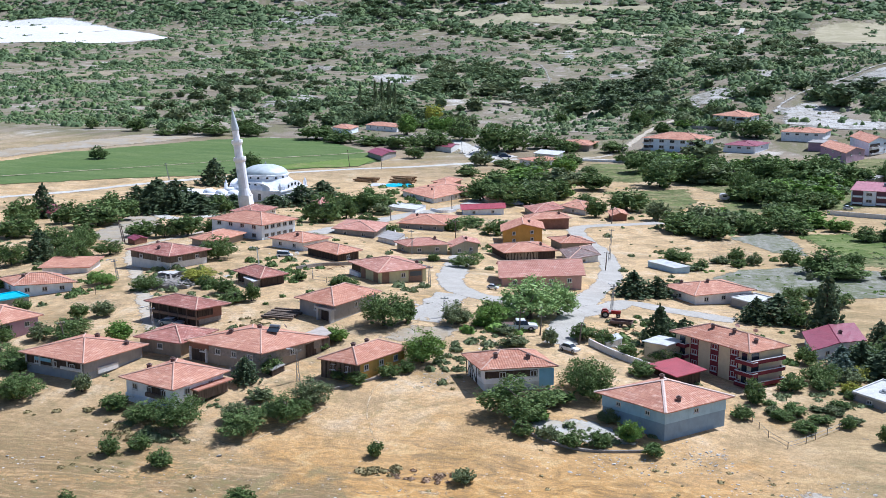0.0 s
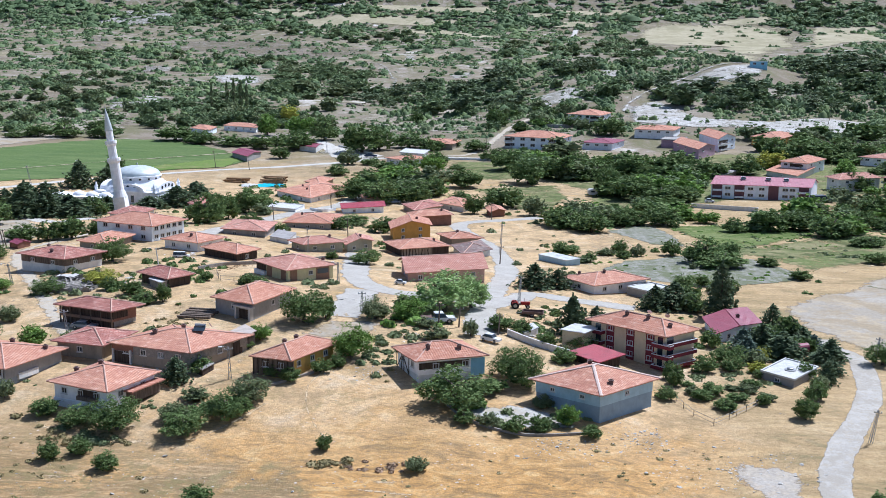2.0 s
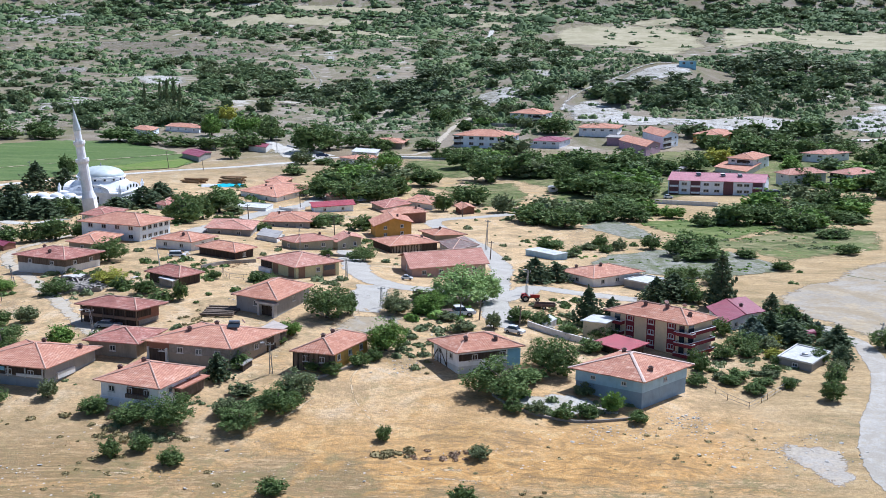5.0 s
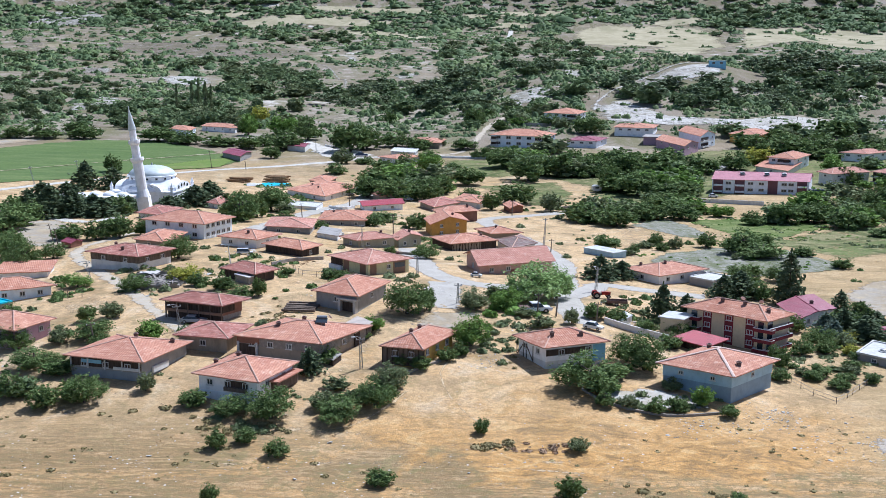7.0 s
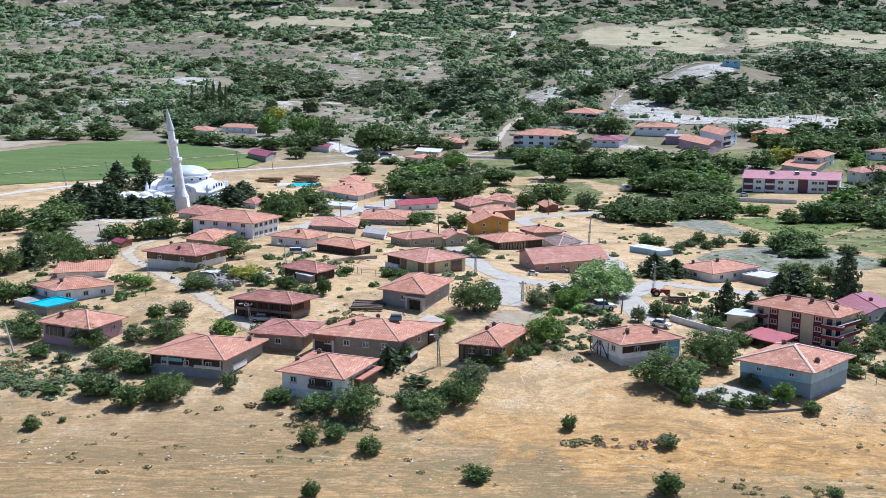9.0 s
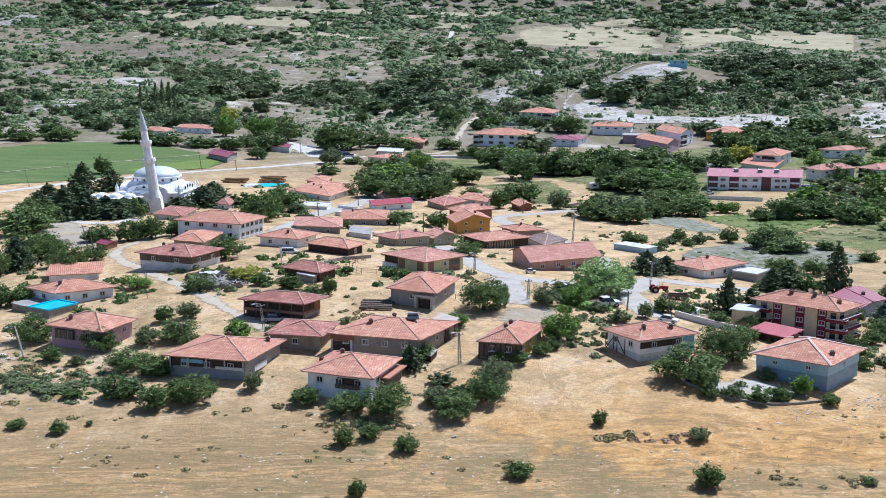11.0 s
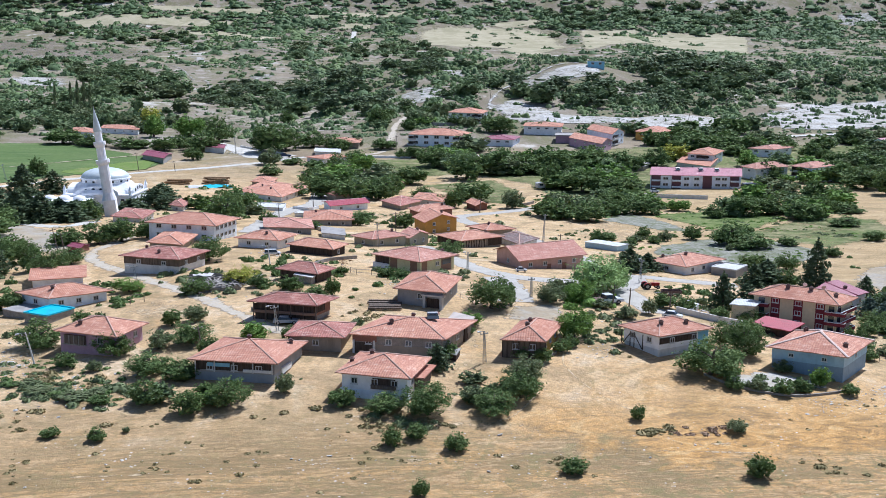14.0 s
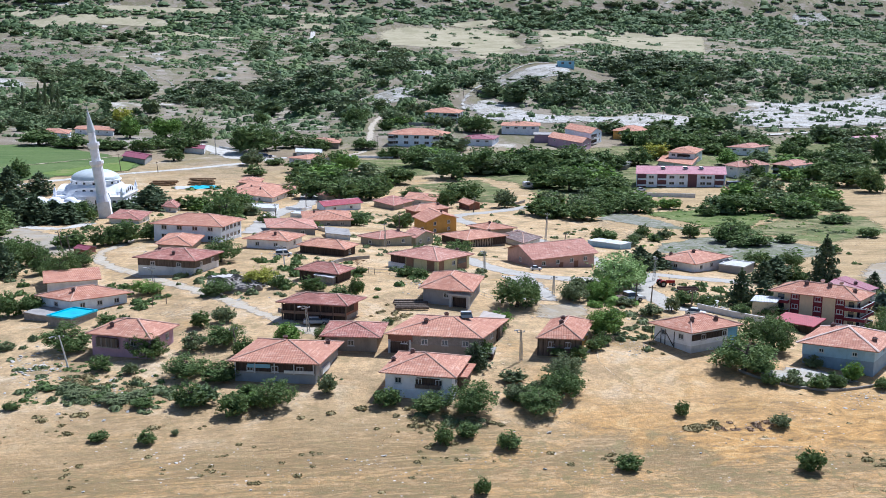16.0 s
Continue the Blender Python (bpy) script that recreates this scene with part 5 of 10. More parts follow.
# ---- village houses, middle ----
house(-69.65, 316.31, (9.43, -3.80), (3.04, 6.54), 4.6, 2.2, "hip", "skyblue", "tile", "two-storey pale blue school with a red tiled hip roof", wl=4, wr=5, floors=2, ww=1.5, wh=1.15, chim=(), name='school', category='school')
house(-50.19, 299.02, (5.66, -2.66), (2.56, 4.84), 2.6, 1.6, "hip", "white", "tile_orange", "small white house with a tiled hip roof", wl=2, wr=1, chim=((0.2, -0.4),))
house(-37.67, 287.12, (5.68, -4.39), (2.12, 3.99), 2.2, 1.4, "hip", "darkwood", "tile_orange", "low dark timber house with orange tiles", wl=0, wr=1, chim=(), name='barn', category='barn')
house(-73.81, 300.84, (4.66, -2.25), (1.38, 7.82), 2.0, 1.3, "hip", "mud", "tile_orange", "small mud-walled house with orange tiles", wl=1, wr=0, chim=())
house(-92.27, 376.68, (5.31, -3.27), (1.21, 8.69), 2.2, 1.2, "hip", "palewhite", "tile_old", "small pale house with a worn tiled roof", wl=1, wr=1, chim=())
house(-81.10, 417.74, (2.82, -2.65), (0.68, 7.27), 2.2, 1.2, "hip", "palewhite", "tile_old", "small house with a worn tiled roof among trees", wl=1, wr=1, chim=())
house(-44.29, 336.34, (7.11, -1.59), (-0.17, 8.25), 2.2, 1.5, "hip", "grey", "tile_pale", "low grey house with a faded tiled roof", wl=2, wr=0, chim=())
house(-31.22, 368.36, (7.90, -0.10), (0.30, 9.49), 2.5, 1.6, "hip", "grey", "tile_orange", "grey house with white windows and a tiled hip roof", wl=3, wr=1, chim=((-0.5, 0.2),))
house(-20.06, 310.09, (2.76, -3.38), (5.40, 2.92), 2.5, 1.4, "hip", "olive", "tile_pale", "olive-grey house with a faded tiled roof", wl=1, wr=2, chim=((0.2, 0.5),))
house(-10.00, 316.60, (1.17, -3.98), (3.49, 3.77), 2.7, 1.3, "gable_u", "olive", "tile_pale", "olive-grey house with a pink-red gabled roof", wl=0, wr=2, chim=((0.3, 0.1),))
house(0.87, 352.93, (1.12, -6.46), (5.95, 4.10), 4.2, 1.9, "gable_u", "orange", "tile", "two-storey orange house with a gabled tiled roof", wl=0, wr=2, floors=2, chim=((0.1, 0.3),))
house(4.18, 388.51, (1.35, -4.35), (6.80, 3.56), 3.6, 1.6, "hip", "brick", "tile", "red brick house with a tiled hip roof", wl=0, wr=0, chim=((0.3, 0.5),))
house(-1.58, 429.05, (3.01, -7.77), (4.84, 6.79), 2.2, 1.3, "hip", "mud", "tile_old", "low house with a worn tiled roof", wl=0, wr=1, chim=())
house(10.85, 439.37, (5.36, -5.65), (2.31, 8.49), 2.4, 1.4, "hip", "palewhite", "tile_orange", "pale house with an orange tiled roof", wl=1, wr=0, chim=())
house(25.38, 420.04, (1.14, -5.59), (2.97, 2.28), 2.2, 1.0, "gable_u", "brick", "tile_orange", "small brick house with a tiled roof", wl=0, wr=0, chim=())
timberh, timberh_plan = house(5.73, 318.67, (2.96, -5.66), (6.76, 3.44), 2.7, 1.5, "hip", "mud", "tile", "half-timbered house with a red tiled hip roof", wl=0, wr=0, chim=((0.2, 0.6),))
house(16.40, 343.21, (2.37, -4.43), (4.96, 1.27), 2.5, 1.4, "hip", "mud", "tile_orange", "low house with an orange tiled roof", wl=0, wr=0, chim=((0.1, -0.2),))
house(20.54, 323.76, (1.93, -7.03), (3.96, 4.59), 2.0, 1.3, "hip", "palewhite", "tile_grey", "derelict pale house with a ruined grey roof", wl=0, wr=1, chim=())
house(-22.59, 420.84, (1.22, -5.65), (7.49, 4.02), 2.4, 1.0, "gable_v", "skyblue", "redsheet", "pale house with a bright red sheet roof", wl=0, wr=2, chim=())
house(-21.85, 452.11, (1.71, -4.79), (5.25, 1.97), 2.4, 1.5, "hip", "mud", "tile", "house with a red tiled roof behind the red sheet roof", wl=0, wr=0, chim=())
house(-48.38, 469.65, (8.92, -10.19), (5.85, 16.58), 2.5, 1.8, "hip", "white", "tile_orange", "large low white house with an orange tiled roof", wl=2, wr=3, chim=((-0.3, -0.3), (0.2, -0.5)))
house(-52.28, 503.97, (4.35, -3.59), (1.57, 9.10), 2.2, 1.2, "hip", "mud", "tile_orange", "small tiled house near the log piles", wl=0, wr=0, chim=())

# ---- houses beyond the village ----
house(-105.92, 598.70, (6.23, -9.34), (1.22, 11.50), 2.5, 1.0, "gable_u", "grey", "maroon", "open farm shed with a maroon sheet roof", wl=0, wr=0, chim=(), name='farm_shed', category='shed')
house(-159.20, 714.18, (7.97, -7.67), (-0.70, 12.96), 3.3, 1.5, "hip", "skyblue", "tile", "pale blue farmhouse with a tiled roof", wl=2, wr=1, chim=())
house(-141.09, 741.33, (12.54, -7.67), (-0.40, 11.48), 3.4, 1.7, "hip", "white", "tile", "white farmhouse with a tiled roof", wl=4, wr=1, chim=())
house(-9.60, 653.69, (9.49, -2.50), (1.72, 12.60), 3.0, 1.6, "hip", "mud", "tile_orange", "low house with an orange tiled roof", wl=2, wr=0, chim=())
house(-21.70, 585.03, (4.73, -5.02), (6.84, 6.05), 2.8, 1.4, "hip", "white", "tile_orange", "white house half hidden by trees, tiled roof", wl=2, wr=2, chim=())
farapt, farapt_plan = house(44.32, 654.33, (15.77, -5.68), (3.56, 11.62), 6.3, 3.0, "hip", "skyblue", "tile_orange", "two-storey pale blue apartment house, tiled roof", wl=5, wr=2, floors=2, ww=2.6, wh=1.6, chim=((0.3, 0),), name='apartment_house')
villah, villah_plan = house(78.53, 763.73, (10.33, -6.79), (4.78, 14.60), 6.1, 2.6, "hip", "white", "tile_orange", "white two-storey villa with orange tiles", wl=4, wr=2, floors=2, ww=2.6, wh=1.5, chim=(), name='villa')
house(79.70, 652.92, (8.69, -2.61), (4.48, 11.24), 3.7, 1.5, "hip", "lilac", "maroon", "small house with a maroon sheet roof", wl=3, wr=1, ww=2, chim=())
house(114.53, 699.73, (11.60, -2.91), (3.76, 13.62), 4.3, 1.8, "hip", "white", "tile_orange", "white single-storey house with an orange roof", wl=4, wr=1, ww=2, chim=())
house(119.39, 663.24, (6.10, -1.20), (2.77, 9.72), 4.1, 0.2, "flat", "mauve", "asbestos", "brown flat-roofed house annex", wl=0, wr=0, chim=(), name='annex')
house(126.07, 633.73, (3.99, -20.24), (6.06, 10.62), 4.6, 2.0, "gable_u", "mauve", "tile_orange", "mauve house with an orange tiled roof", wl=3, wr=2, ww=2, chim=())
paleblueh, paleblueh_plan = house(143.07, 663.68, (2.37, -19.13), (6.60, 10.16), 6.3, 2.3, "gable_u", "skyblue", "tile_orange", "two-storey pale blue house with balconies", wl=0, wr=3, floors=2, ww=2, chim=())
house(177.38, 677.38, (7.18, -6.92), (8.41, 16.76), 4.1, 1.8, "hip", "orange", "tile_orange", "ochre house with an orange tiled roof", wl=2, wr=1, ww=2, chim=())
twostoreyh, twostoreyh_plan = house(166.44, 563.06, (5.48, -4.70), (7.16, 11.22), 5.5, 2.0, "hip", "white", "tile_orange", "two-storey white house with orange tiled roof", wl=3, wr=2, floors=2, ww=1.8, chim=())
house(158.78, 553.58, (5.07, -10.12), (7.30, 13.60), 2.2, 1.2, "shed", "palewhite", "tile_orange", "low annex with an orange tiled roof", wl=1, wr=0, chim=(), name='annex')
purb, purb_plan = house(133.07, 485.12, (19.36, -3.29), (3.46, 8.93), 5.6, 2.4, "gable_u", "lilac", "pinksheet", "long lilac apartment block with maroon panels", wl=0, wr=0, chim=(), name='apartment_block', category='apartment block', over=0.4)
house(175.04, 509.62, (1.66, -5.16), (10.41, 5.04), 5.0, 2.0, "hip", "palewhite", "tile_pale", "pale house with a faded tiled hip roof", wl=1, wr=3, ww=1.8, chim=((0.2, -0.3),))
balconyh, balconyh_plan = house(197.33, 508.51, (3.08, -5.08), (8.21, 5.58), 5.0, 2.0, "hip", "skyblue", "tile_pale", "pale house with balcony and faded tiled roof", wl=2, wr=2, floors=2, ww=2, chim=())
house(212.46, 589.40, (5.75, -3.76), (8.48, 6.54), 4, 1.7, "hip", "white", "tile_pale", "white house behind trees with a faded tiled roof", wl=2, wr=2, ww=2, chim=())
house(295.41, 616.05, (1.78, -7.62), (11.20, 5.23), 4.5, 1.6, "gable_v", "skyblue", "pinksheet", "pale blue house with a pink sheet roof", wl=1, wr=3, ww=2, chim=())
house(123.61, 546.92, (7.34, -1.73), (4.11, 7.41), 2, 0.5, "shed", "mud", "asbestos", "long low shed with a grey corrugated roof", wl=0, wr=0, chim=(), name='shed', category='shed')
house(233.70, 1016.00, (7.20, -1.20), (1.20, 6.00), 5.4, 0.3, "flat", "azure", "zinc", "small bright blue hut on the hill", wl=2, wr=1, ww=2.4, wh=1.8, chim=(), over=0.2, name='hut', category='hut')

# ---- houses east of the street ----
apt, apt_plan = house(55.84, 215.49, (6.69, -6.02), (3.56, 3.19), 6.0, 1.8, "hip", "beige", "tile_orange", "three-storey beige apartment house with burgundy panels and balconies", wl=0, wr=0, chim=((-0.3, -0.2), (0.2, -0.15), (0.75, -0.2)), name='apartment_house', category='apartment house')
house(76.56, 240.18, (0.26, -7.00), (5.54, 5.14), 2.4, 0.6, "gable_u", "lilac", "maroon", "lilac house with a maroon sheet roof", wl=0, wr=2, chim=((0.1, 0.2),))
house(53.66, 276.96, (3.76, -4.88), (6.91, 4.68), 2.7, 1.6, "hip", "white", "tile", "white house with a red tiled hip roof", wl=1, wr=3, chim=((-0.5, -0.6), (0.1, -0.1)))
house(63.37, 272.19, (2.32, -2.48), (2.77, 3.04), 1.9, 0.1, "flat", "grey", "flatroof", "grey flat-roofed concrete annex", wl=0, wr=0, chim=(), over=0.1, name='annex')
house(44.29, 315.02, (3.56, -4.08), (2.05, 0.94), 1.6, 0.3, "shed", "blue", "zinc", "low shed with a white sheet-metal roof", wl=0, wr=0, chim=(), name='shed', category='shed', over=0.15)
flatr, flatr_plan = house(81.04, 208.60, (2.36, -2.63), (3.08, 4.29), 1.4, 0.1, "flat", "grey", "flatroof", "flat-roofed grey house with a pale terrace roof", wl=1, wr=0, chim=(), over=0.2)

# ---- trees ----
tree("leaf", -67.5, 176.3, 6.6, 4.3, 1)
tree("leaf", -60.8, 171.9, 5.7, 3.9, 2)
tree("leaf", -55.3, 173.9, 7.8, 4.9, 3)
tree("dry", -46.9, 178.1, 3.5, 3.4, 4)
tree("leaf", -62.5, 203.0, 8.6, 4.3, 5)
tree("leaf", -68.4, 189.3, 9.4, 4.1, 6)
tree("leaf", -75.3, 199.2, 7.4, 4.6, 7)
tree("leaf", -63.0, 185.8, 6.9, 3.5, 8)
tree("bright", -51.9, 201.2, 6.7, 4.1, 9)
tree("leaf", -37.9, 172.5, 5.2, 2.8, 10)
tree("leaf", -31.8, 169.5, 7.1, 3.3, 11)
tree("leaf", -25.6, 168.2, 9.0, 5.2, 12)
tree("leaf", -15.3, 167.4, 8.5, 4.0, 13)
tree("leaf", -10.2, 172.8, 8.7, 4.9, 14)
tree("dry", -8.3, 178.8, 7.7, 4.9, 15)
tree("dry", -17.9, 171.9, 4.7, 3.0, 16)
tree("bush", -31.8, 158.2, 3.3, 3.3, 17)
tree("bush", -28.1, 160.1, 3.7, 2.6, 18)
tree("bush", -23.0, 155.8, 3.9, 2.9, 19)
tree("bush", 5.9, 163.7, 2.7, 2.6, 20)
tree("bush", -8.2, 147.5, 4.2, 2.4, 21)
tree("bush", 16.7, 143.8, 4.5, 3.6, 22)
tree("bush", -29.8, 142.2, 2.4, 2.7, 23)
tree("dry", 19.6, 158.6, 3.6, 2.2, 24)
tree("bush", 39.0, 144.3, 2.7, 1.1, 26)
tree("needle", -21.8, 185.5, 6.2, 4.5, 27)
tree("bright", 4.9, 199.1, 8.8, 6.4, 28)
tree("leaf", -6.4, 189.4, 5.1, 2.9, 29)
tree("leaf", -3.5, 187.0, 4.2, 2.6, 30)
tree("leaf", 0.7, 191.5, 4.2, 2.4, 31)
tree("leaf", 3.2, 194.3, 3.7, 2.3, 32)
tree("leaf", -6.8, 217.5, 10.9, 7.2, 33)
tree("leaf", -3.1, 220.8, 4.9, 5.0, 34)
tree("dry", 6.0, 222.5, 7.5, 4.8, 35)
tree("bright", 12.4, 224.2, 8.0, 5.3, 36)
tree("willow", 18.6, 232.8, 16.2, 8.9, 37)
tree("willow", 23.8, 239.0, 10.7, 7.7, 38)
tree("dry", 18.7, 212.4, 5.7, 2.7, 39)
tree("dry", 24.6, 216.6, 3.7, 3.5, 40)
tree("dry", 16.0, 219.9, 4.9, 2.0, 41)
tree("leaf", 23.4, 180.5, 12.4, 6.8, 42)
tree("leaf", 34.2, 191.3, 8.8, 6.9, 43)
tree("leaf", 31.9, 195.2, 7.1, 5.4, 44)
tree("leaf", 25.3, 174.5, 4.2, 2.6, 45)
tree("dry", 28.9, 174.0, 3.7, 2.3, 46)
tree("leaf", 32.8, 172.3, 4.6, 2.7, 47)
tree("leaf", 36.6, 173.6, 4.2, 2.6, 48)
tree("bright", 40.8, 176.0, 4.4, 3.6, 49)
tree("leaf", 44.2, 172.4, 3.7, 2.1, 50)
tree("dry", 37.4, 182.6, 4.2, 2.2, 51)
tree("needle", 43.8, 226.8, 7.5, 8.0, 52)
tree("leaf", 44.9, 216.5, 7.3, 3.7, 53)
tree("leaf", 38.7, 215.0, 4.9, 3.0, 54)
tree("needle", 48.3, 225.3, 8.2, 6.3, 55)
tree("needle", 37.1, 270.4, 11.2, 5.9, 56)
tree("needle", 42.6, 273.0, 8.2, 4.6, 57)
tree("needle", 67.5, 259.1, 12.0, 6.2, 58)
tree("needle", 76.3, 252.0, 10.0, 12.5, 59)
tree("spruce", 75.7, 219.7, 7.3, 4.6, 60)
tree("needle", 79.7, 226.0, 8.8, 5.6, 61)
tree("needle", 82.5, 221.2, 10.8, 4.7, 62)
tree("leaf", 66.3, 208.5, 5.4, 3.1, 63)
tree("leaf", 71.6, 214.8, 7.5, 4.1, 64)
tree("lime", 75.8, 210.4, 4.0, 2.2, 65)
tree("leaf", 65.3, 195.4, 4.9, 2.2, 66)
tree("leaf", 66.5, 188.5, 4.8, 2.0, 67)
tree("leaf", 60.0, 199.2, 4.0, 4.0, 68)
tree("dry", 62.2, 194.8, 3.1, 1.7, 69)
tree("leaf", 73.4, 191.9, 3.1, 2.0, 70)
tree("leaf", 59.4, 202.5, 3.2, 3.4, 71)
tree("leaf", -4.1, 288.5, 8.7, 4.1, 72)
tree("leaf", 83.4, 322.9, 13.0, 7.7, 73)
tree("leaf", 45.8, 326.4, 10.5, 4.4, 74)
tree("leaf", 76.3, 334.0, 7.1, 4.9, 75)
tree("leaf", 62.2, 337.3, 5.4, 4.2, 76)
tree("dry", 66.7, 331.0, 5.0, 3.8, 77)
tree("leaf", 92.4, 332.8, 8.5, 4.6, 78)
tree("dry", 79.1, 311.9, 2.8, 2.0, 79)
tree("leaf", 104.4, 300.5, 7.0, 3.1, 80)
tree("leaf", 52.6, 318.8, 4.9, 3.2, 81)
tree("leaf", -30.1, 458.3, 16.1, 9.0, 82)
tree("leaf", -18.7, 450.2, 18.0, 9.6, 83)
tree("leaf", -7.3, 453.5, 16.4, 9.7, 84)
tree("leaf", -30.9, 507.3, 15.3, 8.0, 85)
tree("leaf", -0.7, 473.2, 12.5, 8.6, 86)
tree("leaf", -15.8, 498.8, 15.6, 8.3, 87)
tree("bright", -6.8, 550.1, 15.5, 10.5, 88)
tree("leaf", -19.1, 557.8, 13.0, 8.8, 89)
tree("leaf", 10.5, 504.4, 17.7, 8.3, 90)
tree("leaf", 27.2, 445.6, 18.3, 8.8, 91)
tree("dry", 39.1, 421.4, 9.5, 7.7, 92)
tree("leaf", 10.6, 462.8, 11.3, 4.4, 93)
tree("leaf", 28.7, 565.8, 20.4, 10.3, 94)
tree("leaf", 37.8, 520.0, 21.3, 13.2, 95)
tree("leaf", 51.8, 534.9, 22.0, 14.0, 96)
tree("leaf", 62.0, 557.3, 16.4, 10.6, 97)
tree("leaf", 23.9, 598.9, 12.2, 6.6, 98)
tree("leaf", 13.8, 435.3, 12.8, 3.8, 99)
tree("leaf", 48.6, 389.2, 16.1, 7.0, 100)
tree("leaf", 56.9, 380.8, 17.3, 7.7, 101)
tree("leaf", 68.9, 396.8, 12.2, 6.6, 102)
tree("leaf", 82.2, 400.5, 16.8, 7.3, 103)
tree("bright", 97.5, 407.4, 10.6, 5.0, 104)
tree("leaf", 103.3, 385.9, 10.2, 5.1, 105)
tree("leaf", 115.2, 389.2, 16.7, 7.8, 106)
tree("leaf", 126.0, 392.3, 14.9, 7.3, 107)
tree("leaf", 132.3, 378.0, 18.0, 8.5, 108)
tree("leaf", 147.8, 395.4, 9.5, 6.9, 109)
tree("leaf", 79.4, 473.0, 21.5, 10.6, 110)
tree("leaf", 70.9, 491.0, 12.1, 12.2, 111)
tree("leaf", 89.6, 465.8, 19.4, 8.7, 112)
tree("leaf", 69.1, 538.3, 19.5, 9.4, 113)
tree("leaf", 85.9, 545.4, 22.5, 10.5, 114)
tree("leaf", 103.0, 552.3, 25.1, 11.1, 115)
tree("leaf", 120.0, 544.3, 22.8, 10.1, 116)
tree("leaf", 138.4, 554.8, 17.8, 9.9, 117)
tree("lime", 154.6, 573.7, 18.5, 9.4, 118)
tree("leaf", 176.1, 602.5, 28.6, 12.9, 119)
tree("leaf", 193.3, 611.2, 29.2, 13.1, 120)
tree("leaf", 165.2, 616.4, 19.8, 11.1, 121)
tree("leaf", 205.0, 601.8, 22.2, 11.0, 122)
tree("bright", 181.5, 545.4, 16.2, 9.0, 123)
tree("leaf", 176.0, 507.1, 16.2, 8.5, 124)
tree("leaf", 100.5, 474.6, 14.2, 5.8, 125)
tree("leaf", 79.4, 433.9, 12.9, 5.2, 126)
tree("needle", -137.8, 383.7, 14.8, 8.8, 127)
tree("needle", -127.0, 373.8, 16.0, 11.3, 128)
tree("needle", -120.7, 377.1, 15.0, 9.4, 129)
tree("needle", -116.4, 384.4, 17.9, 7.0, 130)
tree("needle", -112.0, 392.3, 18.2, 5.6, 131)
tree("needle", -108.9, 400.4, 15.6, 5.1, 132)
tree("needle", -128.1, 394.6, 21.4, 10.2, 133)
tree("needle", -111.0, 376.6, 16.5, 6.5, 134)
tree("leaf", -107.1, 384.6, 9.7, 6.9, 135)
tree("needle", -140.9, 406.8, 18.1, 9.2, 136)
tree("needle", -97.1, 410.1, 15.9, 4.5, 137)
tree("needle", -90.0, 419.5, 19.1, 7.7, 138)
tree("needle", -89.3, 443.5, 17.0, 7.1, 139)
tree("leaf", -149.7, 526.7, 10.6, 9.4, 140)
tree("leaf", -63.1, 359.0, 13.5, 10.4, 141)
tree("leaf", -60.2, 404.8, 14.8, 9.6, 142)
tree("leaf", -61.0, 378.5, 9.4, 9.0, 143)
tree("leaf", -102.2, 313.6, 10.5, 5.0, 144)
tree("leaf", -93.7, 310.9, 8.9, 5.8, 145)
tree("leaf", -88.0, 313.4, 10.6, 6.6, 146)
tree("leaf", -63.5, 275.6, 10.0, 6.5, 147)
tree("leaf", -96.1, 283.3, 8.2, 4.3, 148)
tree("leaf", -103.7, 278.5, 6.8, 6.3, 149)
tree("leaf", -130.1, 352.1, 17.2, 9.9, 150)
tree("leaf", -113.6, 302.6, 10.0, 5.7, 151)
tree("leaf", -82.0, 317.6, 7.2, 5.8, 152)
tree("leaf", -50.0, 365.3, 7.2, 3.8, 153)
tree("lime", -55.4, 244.9, 7.9, 4.1, 154)
tree("leaf", -64.1, 237.7, 7.7, 3.7, 155)
tree("leaf", -45.1, 234.9, 6.6, 3.6, 156)
tree("leaf", -40.3, 227.3, 6.6, 2.9, 157)
tree("leaf", -36.9, 228.6, 3.9, 4.1, 158)
tree("bright", -78.2, 245.0, 7.4, 3.2, 159)
tree("dry", -62.6, 216.1, 4.8, 3.4, 160)
tree("leaf", -51.4, 240.0, 5.5, 2.9, 161)
tree("leaf", -45.5, 201.7, 3.7, 2.8, 162)
tree("leaf", -19.3, 190.5, 5.2, 3.0, 163)
tree("bright", -12.6, 206.4, 5.2, 3.2, 164)
tree("leaf", -14.3, 201.7, 3.6, 2.4, 165)
tree("leaf", -33.7, 249.5, 3.4, 2.0, 166)
tree("leaf", -24.2, 247.3, 5.1, 2.2, 167)
tree("leaf", -21.1, 245.6, 4.4, 2.2, 168)
tree("leaf", -22.2, 363.6, 8.9, 4.1, 169)
tree("leaf", -7.9, 361.4, 8.8, 5.2, 170)
tree("leaf", -19.4, 379.9, 13.0, 3.5, 171)
tree("leaf", -13.6, 294.2, 3.9, 2.6, 172)
tree("leaf", -38.7, 466.8, 10.0, 4.8, 173)
tree("leaf", 17.6, 423.0, 9.1, 7.3, 174)
tree("leaf", -37.9, 344.4, 6.8, 2.8, 175)
tree("leaf", 41.4, 206.2, 5.7, 2.9, 176)
tree("bright", -97.7, 708.0, 20.8, 14.4, 180)
tree("leaf", -79.3, 681.9, 20.0, 15.2, 181)
tree("leaf", -50.2, 625.8, 27.4, 16.5, 182)
tree("leaf", -41.8, 637.2, 18.6, 12.9, 183)
tree("leaf", -39.1, 843.7, 12.3, 11.0, 184)
